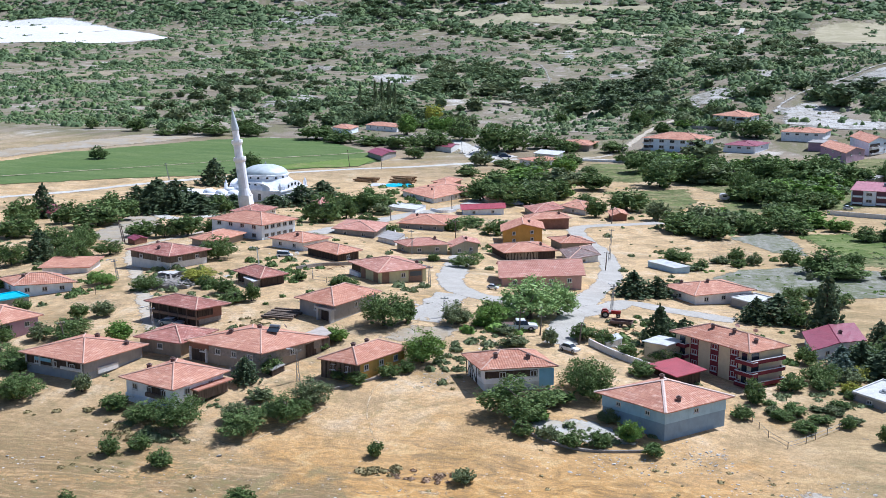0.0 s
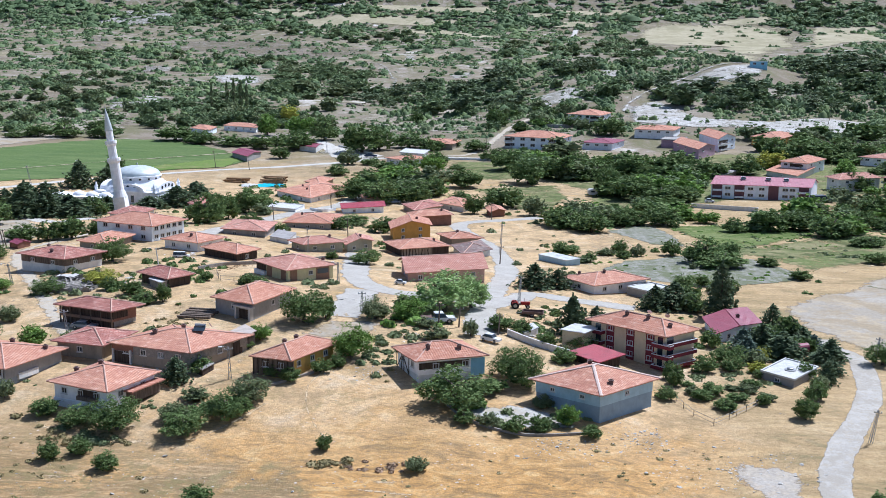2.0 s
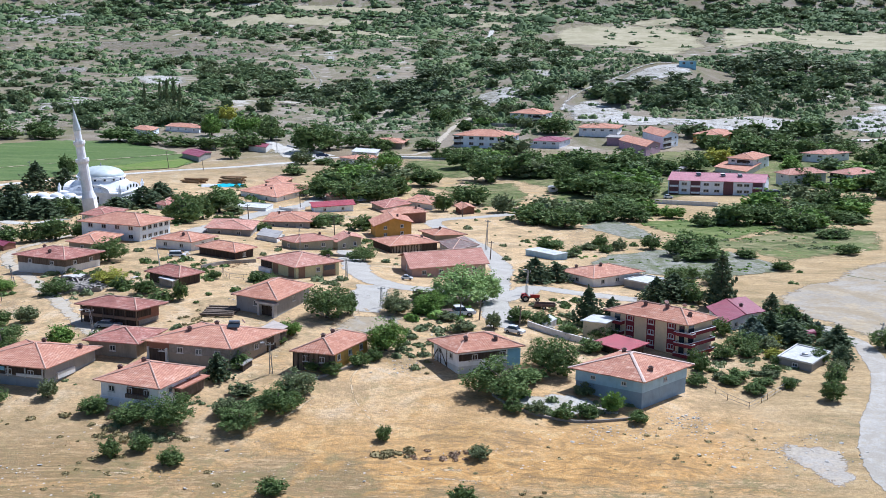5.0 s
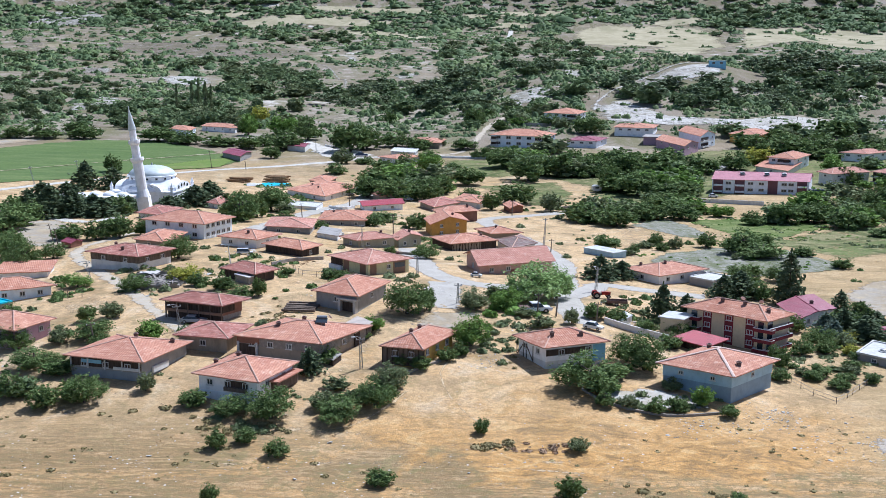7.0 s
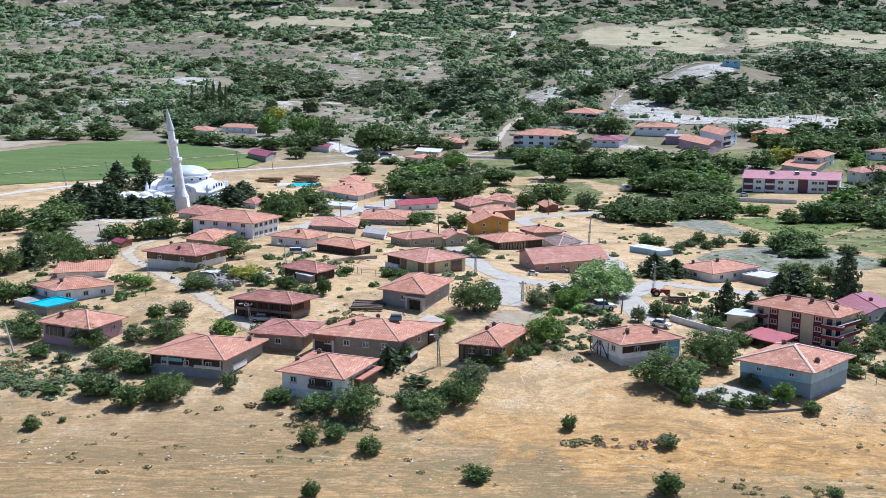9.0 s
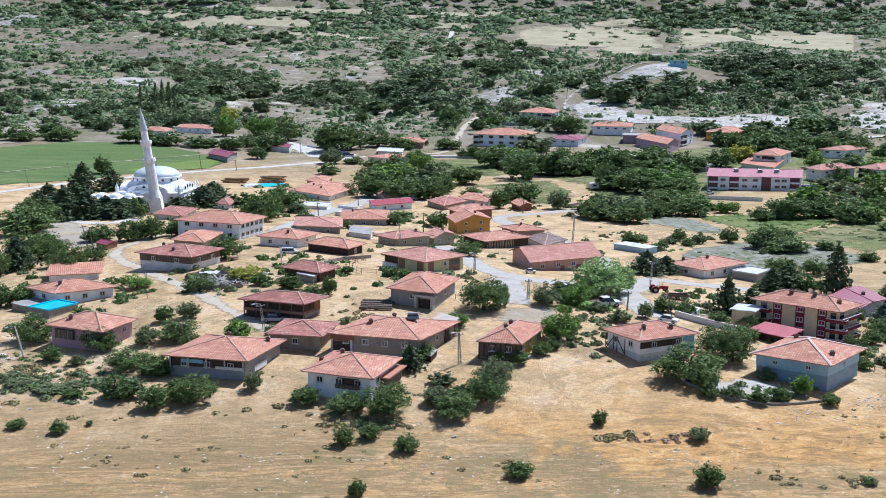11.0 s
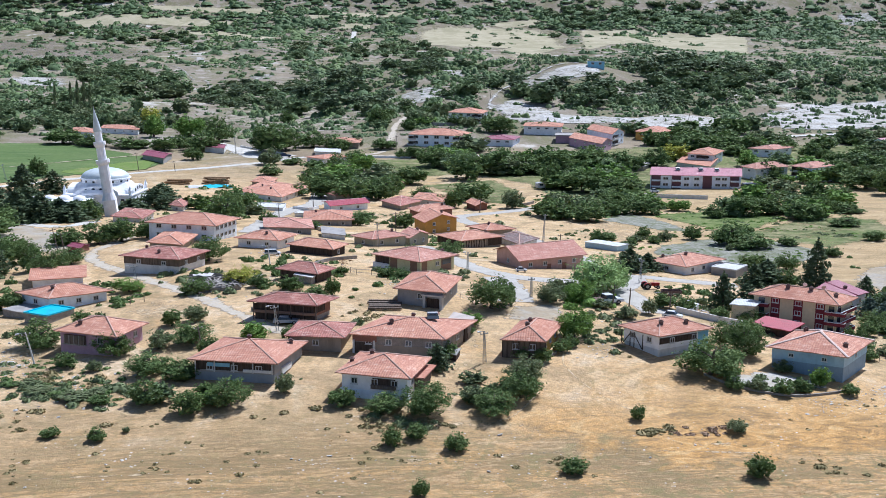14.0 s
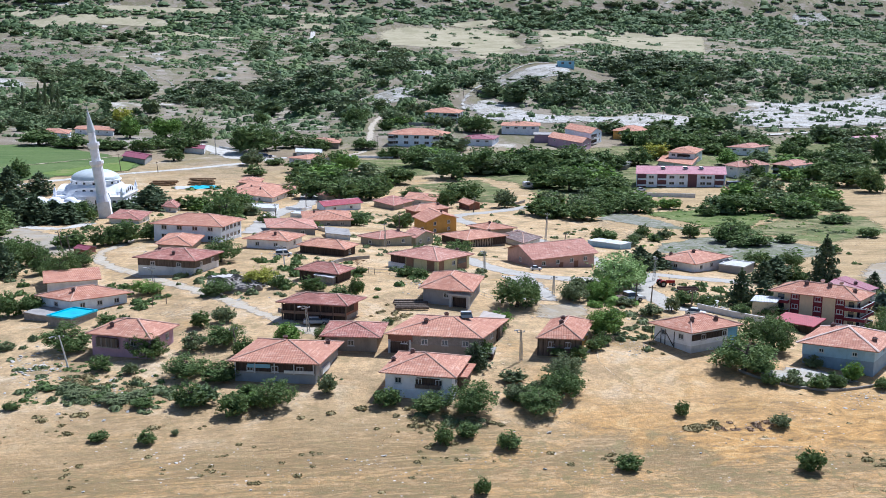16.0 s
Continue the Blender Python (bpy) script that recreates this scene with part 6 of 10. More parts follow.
tree("leaf", -86.3, 635.8, 24.9, 11.7, 185)
tree("leaf", -88.3, 596.7, 11.7, 6.7, 186)
tree("dry", -50.5, 577.5, 13.0, 8.8, 187)
tree("leaf", -39.4, 578.0, 11.3, 4.1, 188)
tree("leaf", -49.9, 539.7, 13.2, 5.5, 189)
tree("leaf", -106.0, 634.2, 18.7, 7.8, 190)
tree("leaf", -99.4, 651.2, 16.0, 7.3, 191)
tree("leaf", -123.9, 647.8, 25.6, 6.7, 192)
tree("leaf", -143.8, 652.7, 22.7, 8.1, 193)
tree("leaf", -162.2, 663.9, 26.5, 9.0, 194)
tree("bright", -117.7, 704.9, 17.3, 14.4, 195)
tree("lime", -136.8, 870.5, 17.1, 13.3, 196)
tree("leaf", -226.6, 664.4, 23.9, 9.2, 197)
tree("leaf", -241.2, 660.7, 20.5, 7.8, 198)
tree("leaf", -204.7, 666.6, 20.3, 8.5, 199)
tree("leaf", -14.1, 637.0, 18.5, 8.4, 200)
tree("leaf", 18.7, 599.1, 11.6, 5.7, 201)
tree("leaf", 3.9, 558.1, 10.9, 3.5, 202)
tree("leaf", -7.3, 589.0, 14.3, 6.0, 203)
tree("bright", 48.0, 745.5, 18.1, 6.8, 204)
tree("leaf", 67.3, 740.7, 18.0, 7.5, 205)
tree("leaf", 87.3, 699.0, 23.9, 11.4, 206)
tree("leaf", 111.9, 695.1, 13.6, 7.1, 207)
tree("leaf", 19.6, 756.7, 18.4, 13.7, 208)
tree("leaf", -26.9, 649.2, 18.9, 9.8, 209)
tree("leaf", 10.5, 636.3, 18.5, 6.4, 210)
tree("dry", -1.8, 654.3, 9.5, 4.7, 211)
tree("needle", 86.1, 246.7, 7.0, 4.9, 212)
tree("spruce", 76.4, 227.1, 6.8, 4.2, 213)
tree("needle", 88.2, 240.9, 6.6, 3.8, 214)
tree("needle", 89.4, 234.4, 6.5, 3.2, 215)
tree("spruce", 90.2, 229.1, 5.7, 3.0, 216)
tree("dry", 76.5, 215.7, 5.5, 3.1, 217)
tree("lime", 78.8, 220.0, 4.4, 2.5, 218)
tree("leaf", 70.2, 226.8, 5.1, 3.7, 219)
tree("needle", 89.6, 219.0, 6.4, 2.9, 220)
tree("needle", 89.3, 212.0, 5.9, 2.6, 221)
tree("leaf", 82.7, 228.2, 5.2, 4.2, 222)
tree("leaf", 85.8, 225.2, 4.1, 3.1, 223)
tree("leaf", 77.9, 288.0, 5.6, 3.3, 224)
tree("leaf", 72.7, 282.0, 7.5, 4.3, 225)
tree("leaf", 81.9, 279.8, 8.7, 5.0, 226)
tree("leaf", 72.9, 271.5, 6.0, 3.6, 227)
tree("leaf", -141.9, 315.1, 14.2, 7.9, 228)
tree("leaf", -113.7, 287.8, 12.7, 8.5, 229)
tree("leaf", -98.8, 269.6, 9.2, 7.9, 230)
tree("leaf", -128.5, 338.8, 20.0, 8.3, 231)
tree("needle", -113.2, 278.5, 10.9, 8.5, 232)
tree("leaf", -116.9, 271.5, 9.5, 6.8, 233)
tree("needle", -157.7, 357.0, 11.2, 11.6, 234)
tree("leaf", -157.2, 343.3, 13.3, 8.7, 235)
tree("leaf", -142.6, 345.3, 11.2, 7.8, 236)
tree("leaf", -230.6, 532.7, 10.9, 7.2, 237)
tree("leaf", -278.2, 671.9, 13.5, 8.9, 238)
tree("leaf", -310.7, 677.0, 11.0, 7.6, 239)
tree("leaf", -217.9, 695.5, 21.3, 9.6, 240)
tree("leaf", -250.9, 651.5, 13.7, 5.0, 241)
tree("leaf", 78.5, 185.8, 4.8, 3.8, 242)
tree("leaf", 100.4, 219.6, 7.4, 4.6, 243)
tree("leaf", 80.4, 151.1, 5.9, 3.7, 244)
tree("leaf", 83.7, 208.6, 4.8, 3.3, 245)
tree("needle", 87.4, 229.1, 10.0, 2.8, 246)
tree("needle", 91.1, 221.0, 8.1, 3.5, 247)
tree("leaf", 69.3, 193.4, 4.5, 1.6, 248)
tree("dry", 74.2, 194.1, 3.8, 1.4, 249)
tree("leaf", 63.3, 192.4, 4.4, 1.8, 250)
tree("leaf", 71.3, 210.5, 4.8, 2.7, 251)
tree("leaf", 75.7, 207.6, 3.2, 1.6, 252)
tree("leaf", 57.4, 191.3, 4.4, 2.4, 253)
tree("leaf", -89.4, 208.1, 10.3, 5.4, 254)
tree("leaf", -82.5, 195.4, 4.6, 2.7, 255)
tree("dry", -77.7, 192.2, 2.9, 2.0, 256)
tree("dry", -68.0, 201.5, 5.4, 3.7, 257)
tree("leaf", -66.9, 214.1, 4.7, 3.4, 258)
tree("leaf", -59.5, 196.5, 4.6, 3.6, 259)
tree("dry", -84.8, 184.2, 5.0, 1.1, 260)
tree("dry", -78.9, 180.5, 6.3, 1.2, 261)
tree("leaf", -74.9, 177.5, 4.1, 1.4, 262)
tree("dry", -100.4, 211.9, 3.8, 1.7, 263)
tree("leaf", -80.0, 166.0, 3.3, 1.7, 264)
tree("leaf", -73.3, 164.0, 3.4, 2.2, 265)
tree("dry", -69.5, 166.2, 1.3, 0.9, 266)
tree("dry", -75.7, 182.2, 4.2, 0.9, 267)
tree("leaf", -84.1, 222.4, 4.9, 2.6, 268)
tree("bush", -94.2, 180.3, 2.7, 1.5, 269)
tree("leaf", -100.2, 238.0, 6.4, 4.3, 270)
tree("leaf", -104.4, 237.5, 6.4, 5.4, 271)
tree("leaf", -107.6, 290.0, 7.7, 6.5, 272)
tree("needle", -133.1, 468.4, 16.4, 9.1, 273)
tree("needle", -144.3, 467.5, 16.5, 11.4, 274)
tree("leaf", 200.3, 463.4, 23.2, 10.5, 275)
tree("leaf", 199.3, 443.4, 14.9, 12.1, 276)
tree("leaf", 174.4, 439.3, 14.5, 5.9, 277)
tree("leaf", 259.0, 536.1, 18.1, 15.7, 278)
tree("leaf", 236.6, 518.2, 14.5, 8.4, 279)
tree("leaf", 159.3, 429.0, 14.0, 9.7, 280)
tree("leaf", 156.3, 392.5, 13.1, 3.1, 281)
tree("leaf", 131.5, 326.5, 8.3, 3.3, 282)
tree("leaf", 87.5, 315.4, 15.3, 4.6, 283)
tree("leaf", 100.1, 319.4, 7.8, 3.1, 284)
tree("leaf", 137.9, 358.7, 11.9, 3.7, 285)
tree("leaf", 29.7, 223.1, 6.4, 3.2, 286)
tree("leaf", 34.0, 221.7, 5.3, 3.2, 287)
tree("leaf", 229.2, 614.2, 19.7, 8.0, 288)
tree("leaf", 230.5, 576.1, 18.7, 8.6, 289)
tree("leaf", 231.1, 552.6, 15.1, 6.4, 290)

tree("poplar", -217.8, 956.6, 4.3, 21.8, 177)
tree("poplar", -207.5, 966.6, 6.2, 23.9, 178)
tree("poplar", -203.3, 973.0, 6.7, 25.9, 179)
tree("poplar", -199.7, 983.2, 6.8, 24.2, 291)
tree("poplar", -195.6, 986.4, 5.8, 21.4, 292)
tree("leaf", 82.5, 196.0, 4.6, 3.6, 293)
tree("dry", 84.6, 201.5, 4.2, 3.0, 294)
tree("needle", 86.8, 205.5, 4.4, 4.2, 295)
tree("needle", 63.0, 256.0, 8.0, 5.6, 296)
tree("leaf", 71.5, 256.5, 7.0, 4.6, 297)

# ---- groves and thickets ----
thicket([(-37.54, 467.01), (1.11, 458.22), (3.92, 558.14), (-28.53, 557.50)], 16, ('leaf', 'bright', 'wood', 'leaf', 'dry'), 16.4, 7.5, 11)
thicket([(19.83, 548.35), (62.85, 529.20), (70.56, 623.08), (28.29, 620.89)], 14, ('leaf', 'bright', 'wood', 'leaf', 'dry'), 18.1, 8.5, 12)
thicket([(44.57, 387.33), (87.77, 394.47), (98.61, 444.59), (53.40, 447.14)], 14, ('leaf', 'bright', 'wood', 'leaf', 'dry'), 12.8, 5.8, 13)
thicket([(64.32, 520.01), (125.39, 522.13), (142.66, 584.29), (75.08, 586.57)], 20, ('leaf', 'leaf', 'bright'), 16.9, 7.7, 14)
thicket([(110.50, 386.13), (151.90, 380.98), (171.95, 432.72), (125.95, 434.05)], 14, ('leaf', 'bright', 'wood', 'leaf', 'dry'), 13.1, 5.9, 15)
thicket([(156.54, 594.35), (220.38, 588.20), (237.10, 651.52), (174.32, 651.81)], 16, ('leaf', 'bright', 'wood', 'leaf', 'dry'), 17.7, 7.9, 16)
thicket([(61.15, 456.45), (102.40, 462.19), (110.76, 501.12), (67.49, 505.44)], 12, ('leaf', 'bright', 'wood', 'leaf', 'dry'), 14.3, 6.2, 17)
thicket([(165.47, 489.89), (195.68, 470.50), (228.08, 550.82), (188.17, 543.15)], 10, ('leaf', 'bright'), 14.9, 6.9, 18)
thicket([(-68.21, 362.65), (-52.80, 393.41), (-61.56, 443.20), (-75.89, 426.38)], 8, ('leaf', 'bright', 'wood', 'leaf', 'dry'), 9.6, 4.6, 21)
thicket([(-92.12, 188.48), (-75.77, 177.63), (-75.24, 182.09), (-88.94, 190.29)], 6, ('dry', 'dry', 'leaf'), 3.4, 0.8, 22)
thicket([(58.41, 191.51), (72.25, 193.82), (76.79, 207.73), (64.79, 209.18)], 6, ('leaf', 'dry'), 3.2, 1.3, 23)
thicket([(69.10, 230.61), (88.61, 212.83), (94.97, 229.89), (81.02, 242.51)], 10, ('leaf', 'needle'), 5.1, 3.5, 24)
thicket([(-18.06, 169.32), (-7.27, 176.60), (-7.55, 183.30), (-16.52, 180.89)], 8, ('leaf', 'dry'), 4.1, 1.9, 25)
thicket([(17.88, 179.90), (26.59, 177.44), (30.07, 189.04), (20.70, 190.15)], 3, ('leaf', 'bright', 'wood', 'leaf', 'dry'), 5.2, 2.4, 26)
thicket([(-70.48, 179.41), (-57.73, 173.29), (-58.57, 178.85), (-70.43, 184.28)], 3, ('leaf', 'bright', 'wood', 'leaf', 'dry'), 5.7, 2.9, 27)
thicket([(48.57, 312.82), (67.56, 331.11), (62.57, 339.62), (51.83, 323.99)], 7, ('leaf', 'dry'), 4.9, 2.4, 28)
thicket([(4.05, 222.10), (15.13, 223.17), (15.84, 234.40), (6.54, 233.88)], 5, ('dry', 'bright'), 5.0, 2.4, 30)

thicket([(162.1, 687.2), (201.8, 698.6), (253.5, 711.7), (235.8, 643.6), (203.4, 620.5), (185.7, 642.0), (154.5, 641.4)], 26, ('leaf', 'wood', 'leaf', 'dry'), 16, 8, 31)
thicket([(207.8, 615.5), (225.3, 608.2), (205.3, 553.5), (194.4, 544.1)], 8, ('leaf', 'wood'), 13, 7, 32)
thicket([(93.2, 553.3), (125.2, 552.4), (110.4, 492.2), (83.0, 492.7)], 9, ('leaf', 'wood', 'bright'), 14, 6.5, 33)
thicket([(157.1, 485.0), (181.6, 489.0), (150.8, 405.4), (133.5, 405.5)], 10, ('leaf', 'dry', 'wood'), 11, 5, 34)
thicket([(240, 640), (330, 660), (320, 600), (250, 575)], 22, ('leaf', 'wood', 'dry'), 16, 8, 35)
thicket([(222, 560), (300, 575), (260, 500), (215, 490)], 12, ('leaf', 'wood', 'dry'), 13, 6.5, 36)
patch("meadow", "meadow", "green-brown orchard ground between the houses", [(95, 620), (160, 640), (235, 640), (300, 640), (270, 520), (225, 480), (180, 485), (95, 480)], lift=0.06)

patch("meadow", "meadow", "green-brown orchard ground under the trees", [(-5, 598), (60, 594), (128, 596), (128, 472), (96, 452), (58, 442), (57, 500), (40, 530), (4, 522)], lift=0.05)

# ---- hill fields, bare slopes and tracks ----
patch("stubble_field", "stubble", "pale stubble field on the hill", [(341.9, 3641.3), (409.5, 4067.1), (569.5, 4112.1), (810.7, 4148.8), (961.1, 4031.2), (859.1, 3442.3), (652.5, 2884.4), (179.3, 1097.6), (550.4, 3280.8), (406.8, 3135.5)], lift=1.0)
patch("stubble_field", "stubble", "pale stubble field on the hill", [(1010.5, 4078.9), (1188.0, 4091.5), (1487.6, 4059.4), (1619.7, 4003.4), (1317.4, 3245.4), (1149.1, 3487.7), (1106.4, 3622.8), (985.3, 3557.5), (787.1, 3164.6)], lift=1.0)
patch("stubble_field", "stubble", "pale stubble field on the hill", [(63.6, 4191.5), (166.0, 4278.3), (431.8, 4305.3), (527.5, 4252.5), (283.4, 4211.8), (82.7, 4144.3)], lift=1.0)
patch("stubble_field", "stubble", "pale stubble field on the hill", [(-753.8, 4097.0), (-609.4, 4176.4), (-332.9, 4183.0), (-171.1, 4106.2), (-188.2, 4056.4), (-439.1, 4061.9), (-662.2, 4010.6)], lift=1.0)
patch("stubble_field", "stubble", "pale stubble field on the hill", [(-359.5, 4032.9), (-185.9, 4007.1), (-30.9, 3691.1), (-79.4, 3512.2), (-248.9, 3805.3), (-344.6, 3864.7)], lift=1.0)
patch("stubble_field", "stubble", "pale stubble field on the hill", [(-626.0, 4294.2), (-383.6, 4310.4), (24.2, 4300.3), (-95.8, 4214.2), (-456.7, 4229.8)], lift=1.0)
patch("stubble_field", "stubble", "pale stubble field on the hill", [(672.6, 4147.1), (885.5, 4229.3), (928.3, 4148.0), (764.0, 4106.3)], lift=1.0)
patch("bare_slope", "hillsoil", "bare brown soil on the hill", [(-1014.6, 3242.5), (-937.3, 3667.1), (-620.5, 3549.6), (-362.9, 3080.3), (-248.7, 2785.4), (-361.3, 2464.6), (-648.7, 2532.0), (-837.2, 2713.1)], lift=0.8)
patch("bare_slope", "hillsoil", "bare brown soil on the hill", [(-192.4, 2939.7), (-75.9, 3358.6), (17.4, 2892.2), (-113.8, 2733.6)], lift=0.8)
patch("bare_slope", "hillsoil", "bare brown soil on the hill", [(-741.6, 2259.3), (-655.4, 2337.7), (-597.1, 2164.3), (-624.9, 1796.5)], lift=0.8)
patch("bare_slope", "hillsoil", "bare brown soil on the hill", [(-1363.3, 3639.7), (-1139.4, 3483.8), (-940.6, 2914.0), (-1004.4, 2676.0)], lift=0.8)
patch("bare_slope", "hillsoil2", "dry tan slope with sparse bushes", [(-90.4, 1009.4), (-42.2, 1014.7), (18.0, 857.7), (11.8, 722.2), (-30.1, 724.0), (-50.8, 721.4), (-96.0, 881.0)], lift=0.3)
patch("bare_slope", "hillsoil2", "dry tan slope behind the field", [(-351.9, 930.3), (-356.3, 1020.5), (-258.5, 916.6), (-197.3, 710.0), (-256.1, 674.9)], lift=0.3)
patch("chalk_slope", "chalk", "white chalk slope on the hill", [(-436.0, 1697.0), (-498.5, 2140.7), (-318.5, 1720.7), (-277.8, 1539.3), (-313.9, 1434.3), (-377.3, 1524.3)], lift=0.5)
patch("chalk_slope", "chalk", "white chalk slope on the hill", [(-241.2, 2700.9), (-191.6, 2728.5), (-164.2, 2508.5), (-190.5, 2252.2)], lift=0.5)
patch("chalk_slope", "pale_slope", "pale bare bank on the hill", [(-97.7, 2106.2), (-49.4, 2198.0), (-37.6, 2125.5), (-77.7, 1981.4)], lift=0.5)
patch("chalk_slope", "pale_slope", "pale bare slope behind the farms", [(46.1, 930.8), (78.8, 950.2), (88.2, 928.6), (59.3, 859.8), (38.1, 846.3)], lift=0.5)
patch("chalk_slope", "pale_slope", "pale bare bank among pines", [(104.0, 1100.4), (130.1, 1077.4), (115.2, 990.9), (98.5, 1015.2)], lift=0.5)
patch("chalk_slope", "chalk", "white chalk slope on the hill", [(172.6, 994.1), (196.4, 1021.3), (249.5, 1039.8), (229.9, 975.7), (199.3, 962.2), (182.5, 945.8)], lift=0.5)
patch("chalk_slope", "chalk", "white chalk slope on the hill", [(-196.5, 1697.4), (-185.1, 2070.5), (-132.3, 1580.7), (-121.8, 1291.6), (-154.7, 1423.6)], lift=0.5)
patch("chalk_slope", "chalk", "white chalk slope beside the villa", [(107.8, 851.5), (132.7, 912.4), (146.5, 863.2), (160.6, 807.8), (188.5, 778.0), (205.4, 757.3), (181.2, 732.4), (139.7, 736.7), (111.3, 761.6), (97.5, 739.8)], lift=0.4)
patch("chalk_slope", "chalk", "white chalk bank above the houses", [(185.1, 763.6), (236.0, 800.1), (258.9, 775.7), (233.7, 709.0), (200.1, 699.1), (178.5, 721.3)], lift=0.4)
patch("chalk_slope", "chalk", "white chalk slope dotted with bushes", [(289.1, 815.2), (376.8, 898.4), (466.9, 911.9), (549.1, 934.6), (439.8, 749.0), (353.3, 710.0), (288.0, 687.4), (258.7, 714.7)], lift=0.5)
patch("chalk_slope", "pale_slope", "pale eroded patch on the far hill", [(2101.5, 4341.6), (2249.0, 4354.9), (2237.4, 4240.0), (2087.7, 4170.6), (2044.9, 4222.5)], lift=1.2)
patch("chalk_slope", "pale_slope", "pale eroded slope on the far hill", [(-1448.3, 4026.2), (-1399.7, 4233.4), (-1238.4, 4230.6), (-1143.2, 4100.4), (-1234.3, 4014.2), (-1372.7, 3971.9)], lift=1.2)
patch("chalk_slope", "chalk_white", "bright white chalk hillside", [(-2779.0, 4076.3), (-2518.9, 4117.8), (-2215.6, 4121.6), (-2003.7, 4018.8), (-1461.1, 3390.3), (-1578.3, 3182.2), (-1767.7, 2908.1), (-1907.3, 2814.3)], lift=1.4)
road("hill_track", [(107.2, 839.8), (117.7, 890.7), (151.2, 977.6), (198.4, 1031.9), (224.1, 1037.6)], 8, "chalk", "white track up the chalk slope", lift=0.7, category='track')
road("hill_track", [(-272.4, 2356.8), (-201.6, 2140.5), (-136.6, 1632.5), (-117.4, 1257.8)], 11, "pale_slope", "pale eroded track on the hill", lift=1.0, category='track')
road("hill_track", [(176.1, 3511.0), (223.3, 4010.8)], 22, "white_dust", "pale far road on the hill", lift=1.4, category='track')
road("hill_track", [(43.8, 2814.0), (3.7, 2965.4)], 14, "white_dust", "pale bend of the far road", lift=1.4, category='track')

BARE_LIST.append(([(195, 950), (275, 950), (275, 1050), (205, 1050)], 0.0))      # open ground round the hut

patch("bare_slope", "pale_slope", "pale eroded slope below the hut", [(194.3, 1026.2), (225.4, 1011.4), (231.1, 979.9), (203.7, 944.7), (174.4, 958.3), (146.9, 921.7), (125.5, 886.3), (131.9, 835.7), (158.6, 803.4), (170.9, 766.8), (168.4, 734.4), (144.0, 736.1), (102.0, 738.5), (99.0, 803.5), (98.0, 860.7), (112.7, 907.7), (140.0, 976.1), (168.5, 1014.7)], lift=0.25)
patch("bare_slope", "pale_slope", "pale stony gully on the hill", [(-427.1, 3175.3), (-328.5, 2958.9), (-232.2, 2385.2), (-209.0, 2193.1), (-233.9, 2218.4), (-310.0, 2648.6), (-393.8, 2928.5)], lift=0.6)
patch("bare_slope", "pale_slope", "pale bare slope above the field", [(-354.5, 1091.8), (-354.3, 1203.2), (-313.1, 1170.2), (-261.5, 1063.3), (-233.6, 917.6), (-281.4, 963.2), (-309.7, 938.5)], lift=0.35)
patch("bare_slope", "pale_slope", "pale stony bank on the hill", [(-707.7, 2294.9), (-633.5, 2275.5), (-611.7, 2168.9), (-659.6, 2129.7)], lift=0.6)
patch("bare_slope", "pale_slope", "pale eroded bank beside the track", [(-205.0, 2117.7), (-161.4, 2058.3), (-116.1, 1473.6), (-113.8, 1258.1), (-145.2, 1471.4)], lift=0.4)
patch("stubble_field", "stubble", "pale stubble strip on the hill", [(-927.9, 4243.8), (-792.4, 4269.9), (-676.4, 4228.6), (-679.6, 4170.3), (-812.0, 4159.5), (-910.2, 4174.8)], lift=1.6)
patch("stubble_field", "stubble", "pale stubble strip on the hill", [(-218.1, 4263.0), (-11.9, 4231.9), (-18.1, 4192.4), (-205.6, 4200.6)], lift=1.6)
patch("stubble_field", "stubble", "pale stubble strip on the hill", [(114.5, 4073.6), (286.4, 4115.7), (280.5, 4036.5), (133.6, 4020.1)], lift=1.6)

# ---- woods on the hills ----
grove([(-8.7, 2521.0), (139.4, 2590.3), (134.4, 1070.6), (116.4, 960.5), (50.9, 936.2), (-13.6, 1062.4)], 48, ('pine', 'pine', 'wood'), 17.6, 10.5, 1)
grove([(142.5, 982.1), (188.4, 977.7), (225.4, 998.4), (321.0, 1097.4), (423.2, 1064.2), (397.2, 972.5), (268.6, 914.0), (190.2, 836.3), (137.3, 857.7)], 84, ('pine', 'pine', 'wood'), 19.3, 11.3, 2)
grove([(-426.2, 2305.6), (-234.9, 2165.7), (-138.5, 1469.5), (-125.7, 1061.7), (-211.2, 1138.3)], 90, ('wood', 'dry', 'wood'), 26.0, 12.6, 3)
grove([(-723.6, 1743.8), (-588.4, 1872.0), (-350.9, 1339.0), (-278.8, 1042.7), (-320.5, 971.4), (-418.1, 1004.1)], 60, ('wood', 'dry', 'pine'), 16.8, 8.7, 4)
grove([(-138.9, 1553.0), (-23.1, 1799.2), (44.9, 904.8), (-2.7, 875.3), (-82.5, 1031.2)], 64, ('wood', 'pine', 'dry'), 16.0, 8.1, 5)
grove([(-11.8, 3315.5), (294.7, 3592.3), (406.8, 3135.5), (336.9, 2591.3), (145.0, 2698.7), (-9.2, 2654.9)], 56, ('wood', 'dry'), 32.3, 14.4, 6)
grove([(-1212.2, 4358.1), (-633.4, 4347.2), (-671.1, 4191.0), (-890.5, 4100.8), (-1147.5, 4116.7)], 48, ('wood', 'dry'), 44.2, 15.6, 7)
